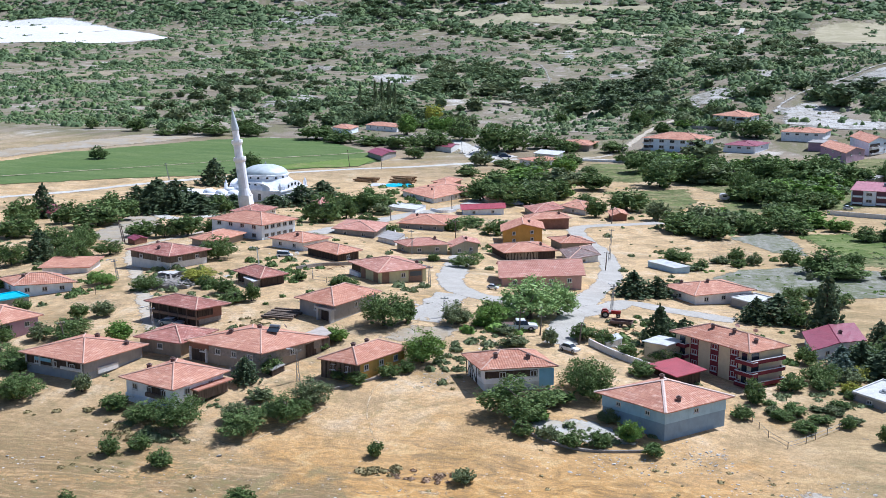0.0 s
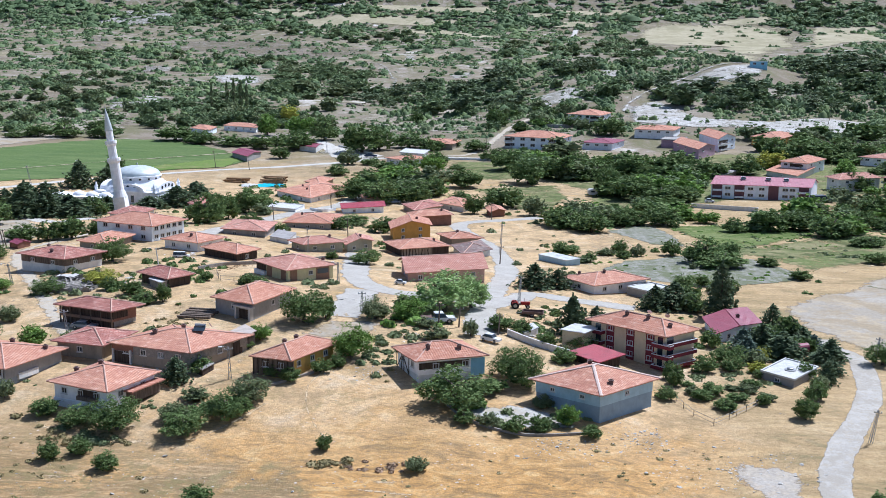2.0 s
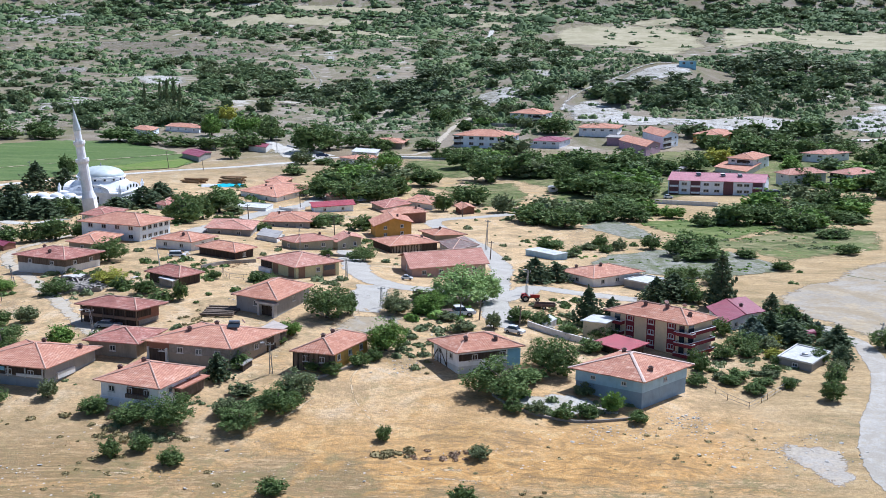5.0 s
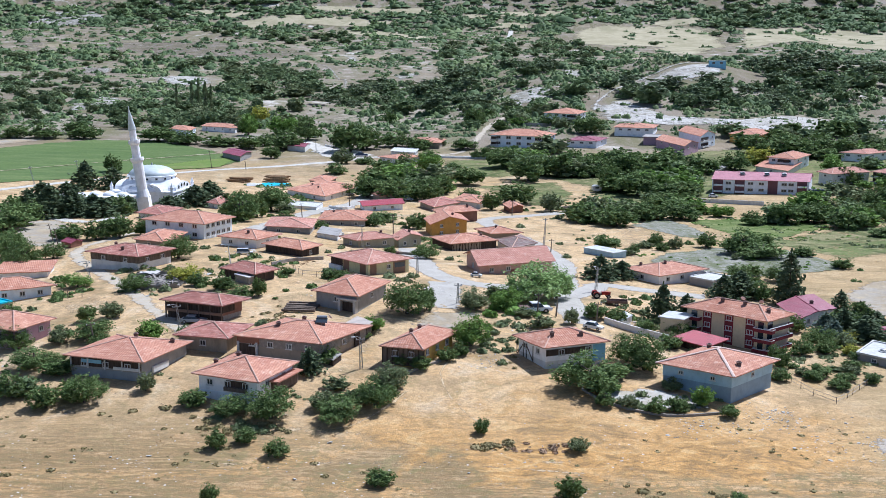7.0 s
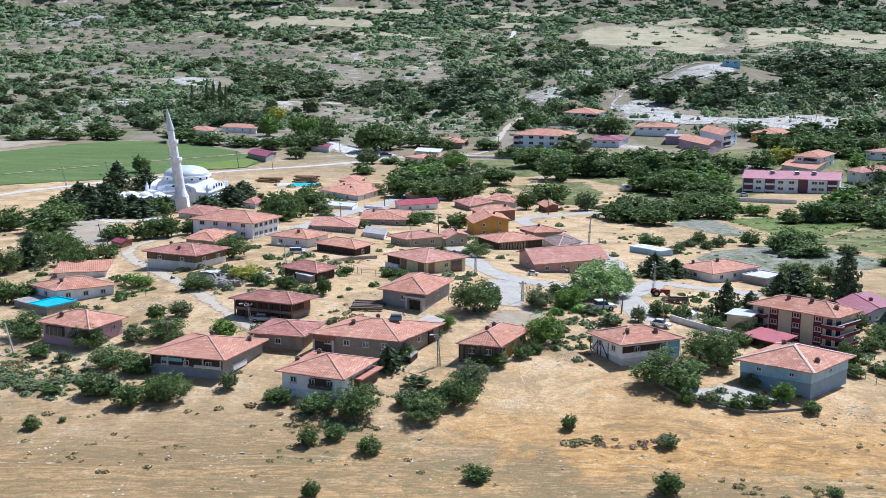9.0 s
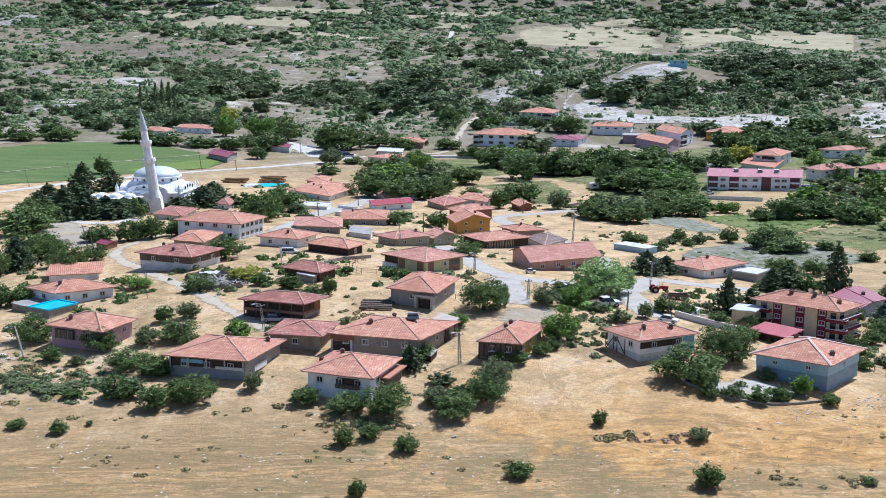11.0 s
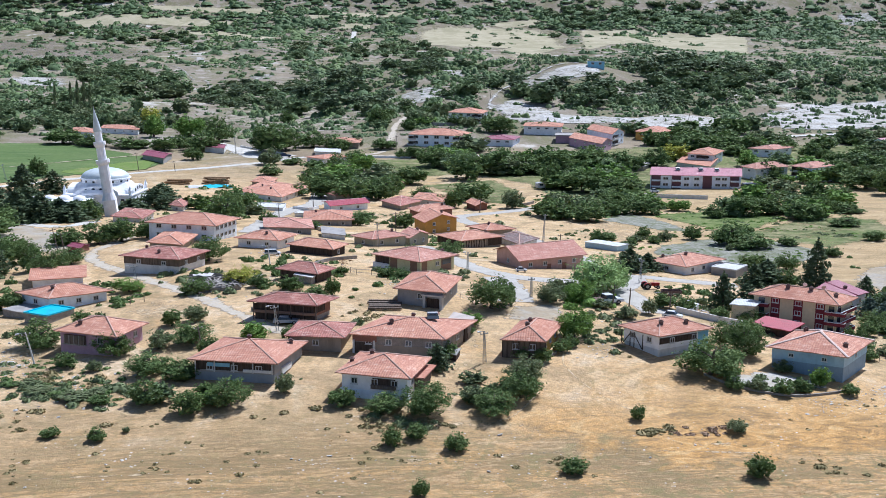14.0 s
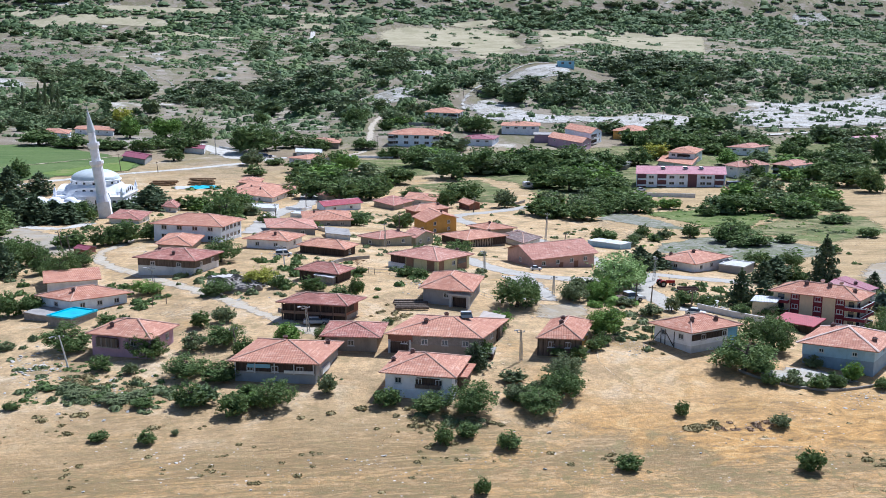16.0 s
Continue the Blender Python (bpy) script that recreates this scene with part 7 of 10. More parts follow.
grove([(918.9, 4401.9), (1775.2, 4412.4), (1664.4, 4121.2), (1195.1, 4117.4), (974.3, 4090.0), (908.2, 4242.8)], 88, ('wood', 'wood', 'dry'), 44.2, 15.6, 8)
grove([(-330.4, 1260.2), (-198.4, 1127.6), (-124.1, 968.9), (-121.1, 794.7), (-198.0, 845.5), (-240.5, 915.3)], 40, ('wood', 'dry', 'wood'), 15.0, 6.3, 9)
grove([(651.6, 3784.4), (723.1, 3782.4), (691.5, 3522.7), (576.0, 3248.7)], 8, ('wood',), 34.0, 14.4, 10)
grove([(937.5, 4287.8), (979.3, 4112.2), (911.9, 3745.1), (860.3, 3752.6), (887.4, 4091.9)], 9, ('wood', 'dry'), 37.4, 15.6, 11)
grove([(146.7, 1048.3), (221.5, 1002.6), (337.0, 1116.2), (436.3, 1097.9), (420.2, 1043.8), (309.3, 1056.3), (210.5, 972.1), (155.6, 1007.0)], 28, ('pine', 'pine', 'wood'), 21.0, 12.9, 12)
grove([(-286.2, 1015.7), (-151.1, 1025.9), (-101.1, 928.7), (-85.4, 719.3), (-167.3, 713.5), (-201.7, 726.0)], 70, ('wood', 'dry', 'wood'), 13, 8, 61)
grove([(18.1, 866.6), (104.8, 827.3), (88.9, 727.3), (39.3, 715.1), (15.0, 707.7)], 34, ('wood', 'leaf', 'dry'), 11, 7, 62)
grove([(-463.8, 1229.3), (-283.5, 1006.0), (-235.5, 895.6), (-294.5, 918.4), (-371.4, 982.0)], 34, ('wood', 'dry', 'wood'), 13, 8, 63)
grove([(-422.2, 968.9), (-359.7, 1030.4), (-256.7, 851.0), (-261.3, 688.8), (-291.8, 667.0)], 26, ('wood', 'dry', 'wood'), 12, 7, 64)
grove([(-117.2, 1309.9), (14.6, 904.2), (44.6, 816.5), (-10.6, 835.2), (-74.2, 926.8)], 34, ('wood', 'dry', 'wood'), 11, 7, 65)
grove([(-1093.6, 2914.6), (-648.7, 2532.0), (-452.9, 2451.3), (-398.6, 2154.5), (-633.9, 2259.8), (-715.4, 1901.3)], 36, ('wood', 'dry', 'wood'), 26, 12, 66)
grove([(-983.1, 4080.7), (-584.6, 4000.8), (-260.7, 3715.5), (-280.7, 3145.7), (-631.6, 3614.3), (-923.9, 3830.1)], 40, ('wood', 'dry', 'wood'), 34, 15, 67)

grove([(-147, 1248), (-95, 925), (-50, 880), (40, 830), (113, 905), (160, 960), (170, 1010), (150, 1100), (20, 1250), (-80, 1350)], 95, ('pine', 'pine', 'wood'), 19, 11, 71, label="dark pine wood on the ridge")
grove([(180, 830), (215, 900), (300, 940), (420, 980), (520, 1010), (560, 960), (470, 915), (330, 880), (250, 815)], 60, ('pine', 'wood'), 13, 7.5, 72, label="dark pines and bushes on the ridge")

# ---- mosque ----


def mosque(x, y, turn):
    ob = root("mosque", x, y, ground(x, y), "white mosque with a pale dome and slender minaret among conifers", "mosque", turn=turn)
    z = 0.0

    def slab(name, bm, mat="mosque", label="", smooth=False):
        return part(name, bm, mat, ob, label, smooth)

    bm = bmesh.new()
    box(bm, -12, -10, -2, 12, 10, 4.6)
    slab("prayer_hall", bm)
    bm = bmesh.new()
    box(bm, -12.35, -10.35, 4.603, 12.35, 10.35, 5.0)
    slab("cornice", bm)
    # sloping eight-sided shoulders under the drum
    bm = bmesh.new()
    lathe(bm, [(12.2, 5.0), (11.9, 5.6), (9.2, 8.5), (8.9, 8.6)], 8)
    bm.transform(Matrix.Rotation(math.pi / 8, 4, "Z"))
    slab("shoulder", bm)
    # arched parapets on the four sides
    for s in (-1, 1):
        for axis in (0, 1):
            half, dist = (7.6, 10.0) if axis == 0 else (6.6, 11.9)
            pts = [(-half, 5.0)] + [(-half * math.cos(k * math.pi / 10), 5.4 + 2.5 * math.sin(k * math.pi / 10)) for k in range(11)] + [(half, 5.0)]
            bm = bmesh.new()
            f = [bm.verts.new((p, s * dist, z) if axis == 0 else (s * dist, p, z)) for p, z in pts]
            g = [bm.verts.new((p, s * (dist - 3.4), z) if axis == 0 else (s * (dist - 3.4), p, z)) for p, z in pts]
            for k in range(len(pts)):
                bm.faces.new((f[k], f[(k + 1) % len(pts)], g[(k + 1) % len(pts)], g[k]))
            bm.faces.new(f), bm.faces.new(g[::-1])
            bmesh.ops.recalc_face_normals(bm, faces=bm.faces)
            slab("arched_parapet", bm)
    bm = bmesh.new()
    lathe(bm, [(8.5, 8.4), (8.5, 9.7), (8.9, 9.75), (8.9, 10.1), (8.4, 10.15)], 48)
    slab("drum", bm)
    bm = bmesh.new()
    lathe(bm, [(8.4 * math.cos(a), 10.1 + 3.4 * math.sin(a)) for a in [k * math.pi / 2 / 14 for k in range(15)]], 48)
    slab("dome", bm, "lead", "pale grey-green dome", True)
    bm = bmesh.new()
    lathe(bm, [(0.25, 13.4), (0.12, 13.8), (0.3, 14.1), (0.05, 14.5), (0.02, 15.1)], 10)
    slab("finial", bm, "metal")
    for side in range(4):
        for k in range(4):
            s = -6 + 4 * k
            rot = Matrix.Rotation(side * math.pi / 2, 4, "Z")
            dist = 10.02 if side % 2 == 0 else 12.02
            bm = bmesh.new()
            m = rot @ Matrix.Translation((s * (1.5 if side % 2 == 0 else 1.1), -dist, 0))
            box(bm, -0.6, -0.05, 1.2, 0.6, 0.1, 3.6, m)
            part("window", bm, GLASS, ob)
    for k in range(16):
        a = 2 * math.pi * (k + 0.5) / 16
        bm = bmesh.new()
        m = Matrix.Rotation(a, 4, "Z") @ Matrix.Translation((8.52, 0, 0))
        box(bm, -0.1, -0.4, 8.8, 0.03, 0.4, 9.5, m)
        part("drum_window", bm, GLASS, ob)
    for side in range(4):
        for k in range(4):
            bm = bmesh.new()
            lathe(bm, [(0.62, 0.0), (0.62, 0.12)], 14)
            dist = 10.0 if side % 2 == 0 else 11.9
            m = Matrix.Rotation(side * math.pi / 2, 4, "Z") @ Matrix.Translation((-3.9 + 2.6 * k, -dist + 0.02, 6.2 + 0.45 * (k in (1, 2)))) @ Matrix.Rotation(radians(90), 4, "X")
            bm.transform(m)
            part("round_window", bm, GLASS, ob)
    # low porch with little domes
    bm = bmesh.new()
    box(bm, -29, -21, -2, -1, -10.03, 3.7)
    slab("porch", bm)
    bm = bmesh.new()
    box(bm, -29.4, -21.4, 3.703, -0.6, -10.38, 4.05)
    slab("porch_roof", bm)
    for k in range(3):
        bm = bmesh.new()
        lathe(bm, [(2.3 * math.cos(a), 4.05 + 1.5 * math.sin(a)) for a in [i * math.pi / 2 / 8 for i in range(9)]], 24, (-14.5 + 5.2 * k, -16.5))
        slab("porch_dome", bm, "mosque", "", True)
    for k in range(6):
        bm = bmesh.new()
        box(bm, -27.5 + 4.4 * k, -21.06, 0.8, -25.9 + 4.4 * k, -20.9, 2.9)
        part("porch_window", bm, GLASS, ob)
    for cx, cy in ((-11.6, -9.6), (11.6, -9.6), (11.6, 9.6), (-11.6, 9.6)):
        bm = bmesh.new()
        lathe(bm, [(0.6, 5.0), (0.6, 6.4), (0.75, 6.5), (0.55, 6.8), (0.02, 8.3)], 12, (cx, cy))
        slab("turret", bm)
    return ob


def minaret(x, y, height, lean):
    ob = root("minaret", x, y, ground(x, y), "tall slender white minaret with two balconies and a pointed cap", "minaret")
    ob.rotation_euler = (0, radians(lean), 0)
    k = height / 36
    bm = bmesh.new()
    box(bm, -2.0, -2.0, -2, 2.0, 2.0, 5.5 * k)
    part("base", bm, "mosque", ob)
    bm = bmesh.new()
    lathe(bm, [(2.4, 5.5 * k), (1.75, 8 * k), (1.72, 17.6 * k), (2.1, 18.0 * k), (1.45, 18.6 * k), (1.42, 23.6 * k), (1.85, 24.0 * k), (1.2, 24.6 * k), (1.16, 28.3 * k)], 16)
    part("shaft", bm, "mosque", ob)
    for z, r in ((18.0, 2.25), (24.0, 1.95)):
        bm = bmesh.new()
        lathe(bm, [(r * 0.72, (z - 1.0) * k), (r, z * k), (r, (z + 1.0) * k), (r - 0.2, (z + 1.0) * k), (r - 0.2, (z + 0.15) * k), (r * 0.6, (z + 0.15) * k)], 16)
        part("balcony", bm, "mosque", ob)
    bm = bmesh.new()
    lathe(bm, [(1.3, 28.3 * k), (1.35, 28.6 * k), (0.75, 32.3 * k), (0.2, 35.4 * k), (0.06, 36 * k)], 16)
    part("cap", bm, "lead", ob, "pale conical cap")
    bm = bmesh.new()
    lathe(bm, [(0.06, 36 * k), (0.16, 36.4 * k), (0.03, 36.8 * k), (0.02, 37.4 * k)], 8)
    part("finial", bm, "metal", ob)
    return ob


mosque(-108.0, 431.0, radians(-10))
minaret(-101.0, 393.0, 35.6, -7.5)

# ---- scrub on the hills ----


def inside(x, y, poly):
    c = np.zeros(len(x), bool)
    px, py = np.array([p[0] for p in poly]), np.array([p[1] for p in poly])
    j = len(poly) - 1
    for i in range(len(poly)):
        t = (py[i] > y) != (py[j] > y)
        c ^= t & (x < (px[j] - px[i]) * (y - py[i]) / (py[j] - py[i] + 1e-12) + px[i])
        j = i
    return c


def field_noise(x, y, s, seed):
    """Smooth value noise in three octaves, about -1 to 1."""
    t = np.random.default_rng(seed).uniform(-1, 1, (128, 128))
    out = 0
    for o, w in ((1, 1.0), (2.1, 0.55), (4.3, 0.3)):
        u, v = x / s * o + 900.3 * o, y / s * o + 700.7 * o
        i, j = np.floor(u).astype(int), np.floor(v).astype(int)
        a, b = u - i, v - j
        a, b = a * a * (3 - 2 * a), b * b * (3 - 2 * b)
        i0, i1, j0, j1 = i % 128, (i + 1) % 128, j % 128, (j + 1) % 128
        out = out + w * ((t[i0, j0] * (1 - a) + t[i1, j0] * a) * (1 - b) + (t[i0, j1] * (1 - a) + t[i1, j1] * a) * b)
    return out


def domes(name, rng, x, y, w, h, sides, sprays, mat, spray=0.14):
    """Lumpy low domes of foliage with loose leaf sprays about them, in one mesh."""
    n = len(x)
    base = np.stack([x, y, ground_np(x, y)], 1)[:, None]
    # lumpy dome: two rings and a crown point
    turn = rng.uniform(0, 6.283, (n, 1)) + np.arange(sides) * (2 * math.pi / sides)
    verts, span = [], 2 * sides + 1
    for rad, up in ((0.5, 0.02), (0.34, 0.62)):
        k = rad * rng.uniform(0.55, 1.4, (n, sides)) * w[:, None]
        verts.append(np.stack([np.cos(turn) * k, np.sin(turn) * k, up * h[:, None] * rng.uniform(0.75, 1.25, (n, sides))], 2))
    verts.append(np.stack([rng.normal(0, 0.06, n) * w, rng.normal(0, 0.06, n) * w, h], 1)[:, None])
    dome = (np.concatenate(verts, 1) + base).reshape(-1, 3)
    i = np.arange(sides)
    j = (i + 1) % sides
    quad = np.stack([i, j, sides + j, sides + i], 1)
    cap = np.stack([sides + i, sides + j, np.full(sides, 2 * sides)], 1)
    off = (np.arange(n) * span)[:, None, None]
    quads_ = (quad[None] + off).reshape(-1, 4)
    caps_ = (cap[None] + off).reshape(-1, 3)
    # loose leaf sprays on the dome
    d = rng.normal(size=(n, sprays, 3))
    d /= np.linalg.norm(d, axis=2)[..., None]
    d[..., 2] = np.abs(d[..., 2])
    pos = d * rng.uniform(0.9, 1.12, (n, sprays, 1)) * np.stack([w * 0.5, w * 0.5, h], 1)[:, None] + base
    a = rng.normal(size=(n, sprays, 3))
    a /= np.linalg.norm(a, axis=2)[..., None]
    b = np.cross(a, rng.normal(size=(n, sprays, 3)))
    b /= np.linalg.norm(b, axis=2)[..., None] + 1e-9
    s = (w * spray)[:, None, None] * rng.uniform(0.6, 1.3, (n, sprays, 1))
    loose = np.stack([pos - a * s, pos - b * s * 0.7, pos + a * s, pos + b * s * 0.7], 2).reshape(-1, 3)
    m = len(dome)
    quads_ = np.concatenate([quads_, np.arange(len(loose)).reshape(-1, 4) + m])
    me = bpy.data.meshes.new(name)
    allv = np.concatenate([dome, loose]).astype(np.float32)
    me.vertices.add(len(allv))
    me.vertices.foreach_set("co", allv.ravel())
    loops = np.concatenate([quads_.ravel(), caps_.ravel()]).astype(np.int32)
    me.loops.add(len(loops))
    me.loops.foreach_set("vertex_index", loops)
    nq, nc = len(quads_), len(caps_)
    me.polygons.add(nq + nc)
    me.polygons.foreach_set("loop_start", np.concatenate([np.arange(nq) * 4, nq * 4 + np.arange(nc) * 3]).astype(np.int32))
    me.update(calc_edges=True)
    me.materials.append(M[mat])
    return me


def clumps(name, mat, label, x, y, w, h, seed, sprays=5):
    """Uneven clumps of scrub, each of a few overlapping leafy domes, in one mesh."""
    rng = np.random.default_rng(seed)
    parts = 3
    X = np.repeat(x, parts) + rng.normal(0, 0.27, len(x) * parts) * np.repeat(w, parts)
    Y = np.repeat(y, parts) + rng.normal(0, 0.27, len(x) * parts) * np.repeat(w, parts)
    k = rng.uniform(0.35, 0.75, len(X))
    return tagged(new(name, domes(name, rng, X, Y, np.repeat(w, parts) * k, np.repeat(h, parts) * rng.uniform(0.45, 1.1, len(X)), 6, sprays, mat, 0.19)), label, "scrub", kind="stuff")


def sow(rng, x, y, bare, cover, seed):
    """Which of the places keep a bush: drifts of growth, thinned on the bare ground."""
    r = np.hypot(x, y)
    n = len(x)
    dense = 1.15 * field_noise(x, y / (1 + r / 700), 95.0, 3) + 0.5 * field_noise(x, y / (1 + r / 500), 26.0, seed + 1)
    keep = dense + rng.normal(0, 0.3, n) + 1.2 * np.clip((y - 3900) / 300, 0, 1) > cover
    for poly, share in (q for q in bare if max(p[1] for p in q[0]) > 640):
        keep &= ~inside(x, y, poly) | (rng.uniform(0, 1, n) < share)
    return keep


def scrub(name, mat, label, count, seed, near, far, size, bare, cover):
    """Bushes sown over the hills between two distances."""
    rng = np.random.default_rng(seed)
    ang = np.radians(rng.uniform(-34, 34, count))
    share = (np.array([p[0] for p in REACH]), np.array([p[1] for p in REACH]))
    lo, hi = np.interp((near, far), share[1], share[0])
    y = np.interp(rng.uniform(lo, hi, count), share[0], share[1])
    x = y * np.tan(ang)
    keep = sow(rng, x, y, bare, cover, seed)
    x, y = x[keep], y[keep]
    w = size * 0.0105 * y * np.clip(rng.lognormal(0, 0.5, len(x)), 0.35, 2.4)
    return clumps(name, mat, label, x, y, w, w * rng.uniform(0.2, 0.4, len(x)) * np.interp(y, (1500, 3500), (1, 0.62)), seed)


def ridge_scrub(name, mat, label, count, seed, size, bare, cover):
    """Bushes sown evenly over the face of the pine ridge."""
    rng = np.random.default_rng(seed)
    x, y = rng.uniform(-60, 720, count), rng.uniform(740, 1130, count)
    keep = sow(rng, x, y, bare, cover, seed)
    x, y = x[keep], y[keep]
    w = size * np.clip(rng.lognormal(0, 0.45, len(x)), 0.4, 2.2)
    return clumps(name, mat, label, x, y, w, w * rng.uniform(0.35, 0.6, len(x)), seed)


BARE = BARE_LIST
# share of the bushes that stand nearer than each distance
REACH = ((0, 660), (0.11, 830), (0.34, 1260), (0.435, 1700), (0.483, 2100), (0.60, 2500), (0.687, 3000), (0.74, 3500), (0.85, 4000), (0.97, 4300), (1, 4490))
scrub("scrub", "scrub", "dark green oak scrub over the near hillsides", 5000, 3, 690, 2100, 0.62, BARE, -0.05)
scrub("scrub", "scrub", "dark green oak scrub over the far hillsides", 3800, 4, 2100, 4450, 0.75, BARE, 0.0)
scrub("scrub", "scrub_light", "light green bushes over the near hillsides", 3600, 8, 690, 2100, 0.55, BARE, 0.0)
scrub("scrub", "scrub_light", "light green bushes over the far hillsides", 2600, 9, 2100, 4450, 0.7, BARE, 0.1)
scrub("scrub", "scrub", "dark scrub along the far hill crest", 1300, 14, 3950, 4480, 0.8, BARE, -0.3)
scrub("scrub", "scrub_light", "green bushes at the foot of the hills", 1500, 15, 690, 1300, 0.6, BARE, -0.3)
scrub("scrub", "leaf_dry", "small dusty bushes on the hillsides", 4200, 21, 690, 4450, 0.3, BARE, -0.2)
ridge_scrub("scrub", "scrub", "dark scrub over the pine ridge", 700, 5, 6.5, BARE, 0.1)
OPEN_SOIL = [q for q in BARE if q[1] < 0.3]


def dots(mat, label, count, seed, near, far, size):
    """Single compact round bushes, sown evenly over the hills, also on the bare soil."""
    rng = np.random.default_rng(seed)
    share = (np.array([p[0] for p in REACH]), np.array([p[1] for p in REACH]))
    lo, hi = np.interp((near, far), share[1], share[0])
    y = np.interp(rng.uniform(lo, hi, count), share[0], share[1])
    x = y * np.tan(np.radians(rng.uniform(-34, 34, count)))
    keep = sow(rng, x, y, OPEN_SOIL, -0.9, 3)
    x, y = x[keep], y[keep]
    w = size * 0.0105 * y * np.clip(rng.lognormal(0, 0.4, len(x)), 0.4, 2.2)
    h = w * rng.uniform(0.3, 0.5, len(x)) * np.interp(y, (1500, 3500), (1, 0.7))
    return tagged(new("bushes", domes("bushes", rng, x, y, w, h, 7, 10, mat, 0.15)), label, "bushes", kind="stuff")


dots("scrub", "dark round bushes dotted over the near slopes", 2600, 91, 690, 2100, 0.38)
dots("scrub", "dark round bushes dotted over the far slopes", 2600, 92, 2100, 4350, 0.42)
dots("scrub_light", "green round bushes dotted over the slopes", 1800, 93, 690, 4350, 0.34)
ridge_scrub("scrub", "scrub_light", "green bushes over the pine ridge", 900, 94, 4.6, BARE, -0.6)
DOTTED = [(289.1, 815.2), (376.8, 898.4), (466.9, 911.9), (549.1, 934.6), (439.8, 749.0), (353.3, 710.0), (288.0, 687.4), (258.7, 714.7)]
rng = np.random.default_rng(77)
dx, dy = rng.uniform(250, 640, 420), rng.uniform(640, 1000, 420)
on = inside(dx, dy, DOTTED)
dw = 5.5 * np.clip(rng.lognormal(0, 0.35, on.sum()), 0.5, 1.8)
clumps("scrub", "scrub", "dark bushes dotted over the white chalk slope", dx[on], dy[on], dw, dw * 0.55, 78)
ridge_scrub("scrub", "leaf_dry", "small dusty bushes on the pine ridge", 1700, 6, 3.4, BARE, -0.2)


def weeds(name, mat, label, count, seed, x0, x1, y0, y1, size, tall, cover, quads, grain, leaf=0.3, within=None, domed=False):
    """Low tufts sown in drifts over the open ground of the village and the field before it."""
    rng = np.random.default_rng(seed)
    x, y = rng.uniform(x0, x1, count), y0 + (y1 - y0) * rng.uniform(0, 1, count) ** 1.5
    keep = field_noise(x, y, grain, seed) + rng.normal(0, 0.3, count) > cover
    for poly, share in (q for q in BARE if min(p[1] for p in q[0]) < 450 and within is None):
        keep &= ~inside(x, y, poly)
    if within:
        keep &= inside(x, y, within)
    x, y = x[keep], y[keep]
    if domed:
        w = size * np.clip(rng.lognormal(0, 0.4, len(x)), 0.4, 1.9)
        return tagged(new(name, domes(name, rng, x, y, w * 0.86, w * tall * rng.uniform(0.45, 0.85, len(x)), 7, int(quads * 1.7), mat, leaf * 1.45)), label, "weeds", kind="stuff")
    n = len(x)
    w = size * rng.lognormal(0, 0.45, n)
    pos = rng.normal(0, 0.33, (n, quads, 3)) * w[:, None, None]
    pos[..., 2] = np.abs(pos[..., 2]) * tall
    pos += np.stack([x, y, ground_np(x, y)], 1)[:, None]
    a = rng.normal(size=(n, quads, 3))
    a[..., 2] = np.abs(a[..., 2]) + 0.4
    a /= np.linalg.norm(a, axis=2)[..., None]
    b = np.cross(a, rng.normal(size=(n, quads, 3)))
    b /= np.linalg.norm(b, axis=2)[..., None] + 1e-9
    s = (w * leaf)[:, None, None] * rng.uniform(0.6, 1.3, (n, quads, 1))
    v = np.stack([pos - a * s * 0.4, pos - b * s * 0.5, pos + a * s, pos + b * s * 0.5], 2).reshape(-1, 3)
    return tagged(new(name, quads_mesh(name, v, mat)), label, "weeds", kind="stuff")


weeds("weeds", "weed", "low olive-green weeds in dry grass", 4200, 31, -150, 150, 136, 420, 0.65, 0.2, 0.85, 10, 30.0, 0.1, None, True)
weeds("dry_grass", "drygrass", "tufts of dry straw-coloured grass", 14000, 33, -130, 130, 136, 330, 0.45, 0.25, 0.5, 6, 12.0, 0.14)
weeds("undergrowth", "leaf", "low green undergrowth in gardens and orchards", 4200, 35, -130, 75, 225, 430, 1.6, 0.45, 0.6, 22, 22.0, 0.11, None, True)
weeds("undergrowth", "leaf_dry", "dusty low bushes in gardens", 3200, 37, -150, 75, 190, 430, 1.7, 0.45, 0.55, 22, 18.0, 0.11, None, True)
weeds("undergrowth", "leaf_dry", "fresh green weeds along yards and lanes", 1700, 39, -150, 75, 205, 430, 1.5, 0.35, 0.6, 20, 15.0, 0.10, None, True)


def brush(within, mat, label, count, size, tall, seed, name="undergrowth", cover=-0.1, domed=True):
    """Low growth over one piece of ground."""
    xs, ys = [p[0] for p in within], [p[1] for p in within]
    return weeds(name, mat, label, count, seed, min(xs), max(xs), min(ys), max(ys), size * 1.3, tall * 0.65, cover, 20, 7.0, 0.10 if domed else 0.22, within, domed)

# ---- details on the houses ----


def wall_box(fr, ob, side, s0, s1, z0, z1, d0, d1, mat, name, label=""):
    """A block on a wall, from s0 to s1 along it and from d0 to d1 outward."""
    m = fr.face(side, 0, 0)
    k = fr.lu if side == "l" else fr.lv
    bm = bmesh.new()
    box(bm, s0 * k, d0 - 0.1, z0, s1 * k, d1, z1, m)
    return part(name, bm, mat, ob, label)


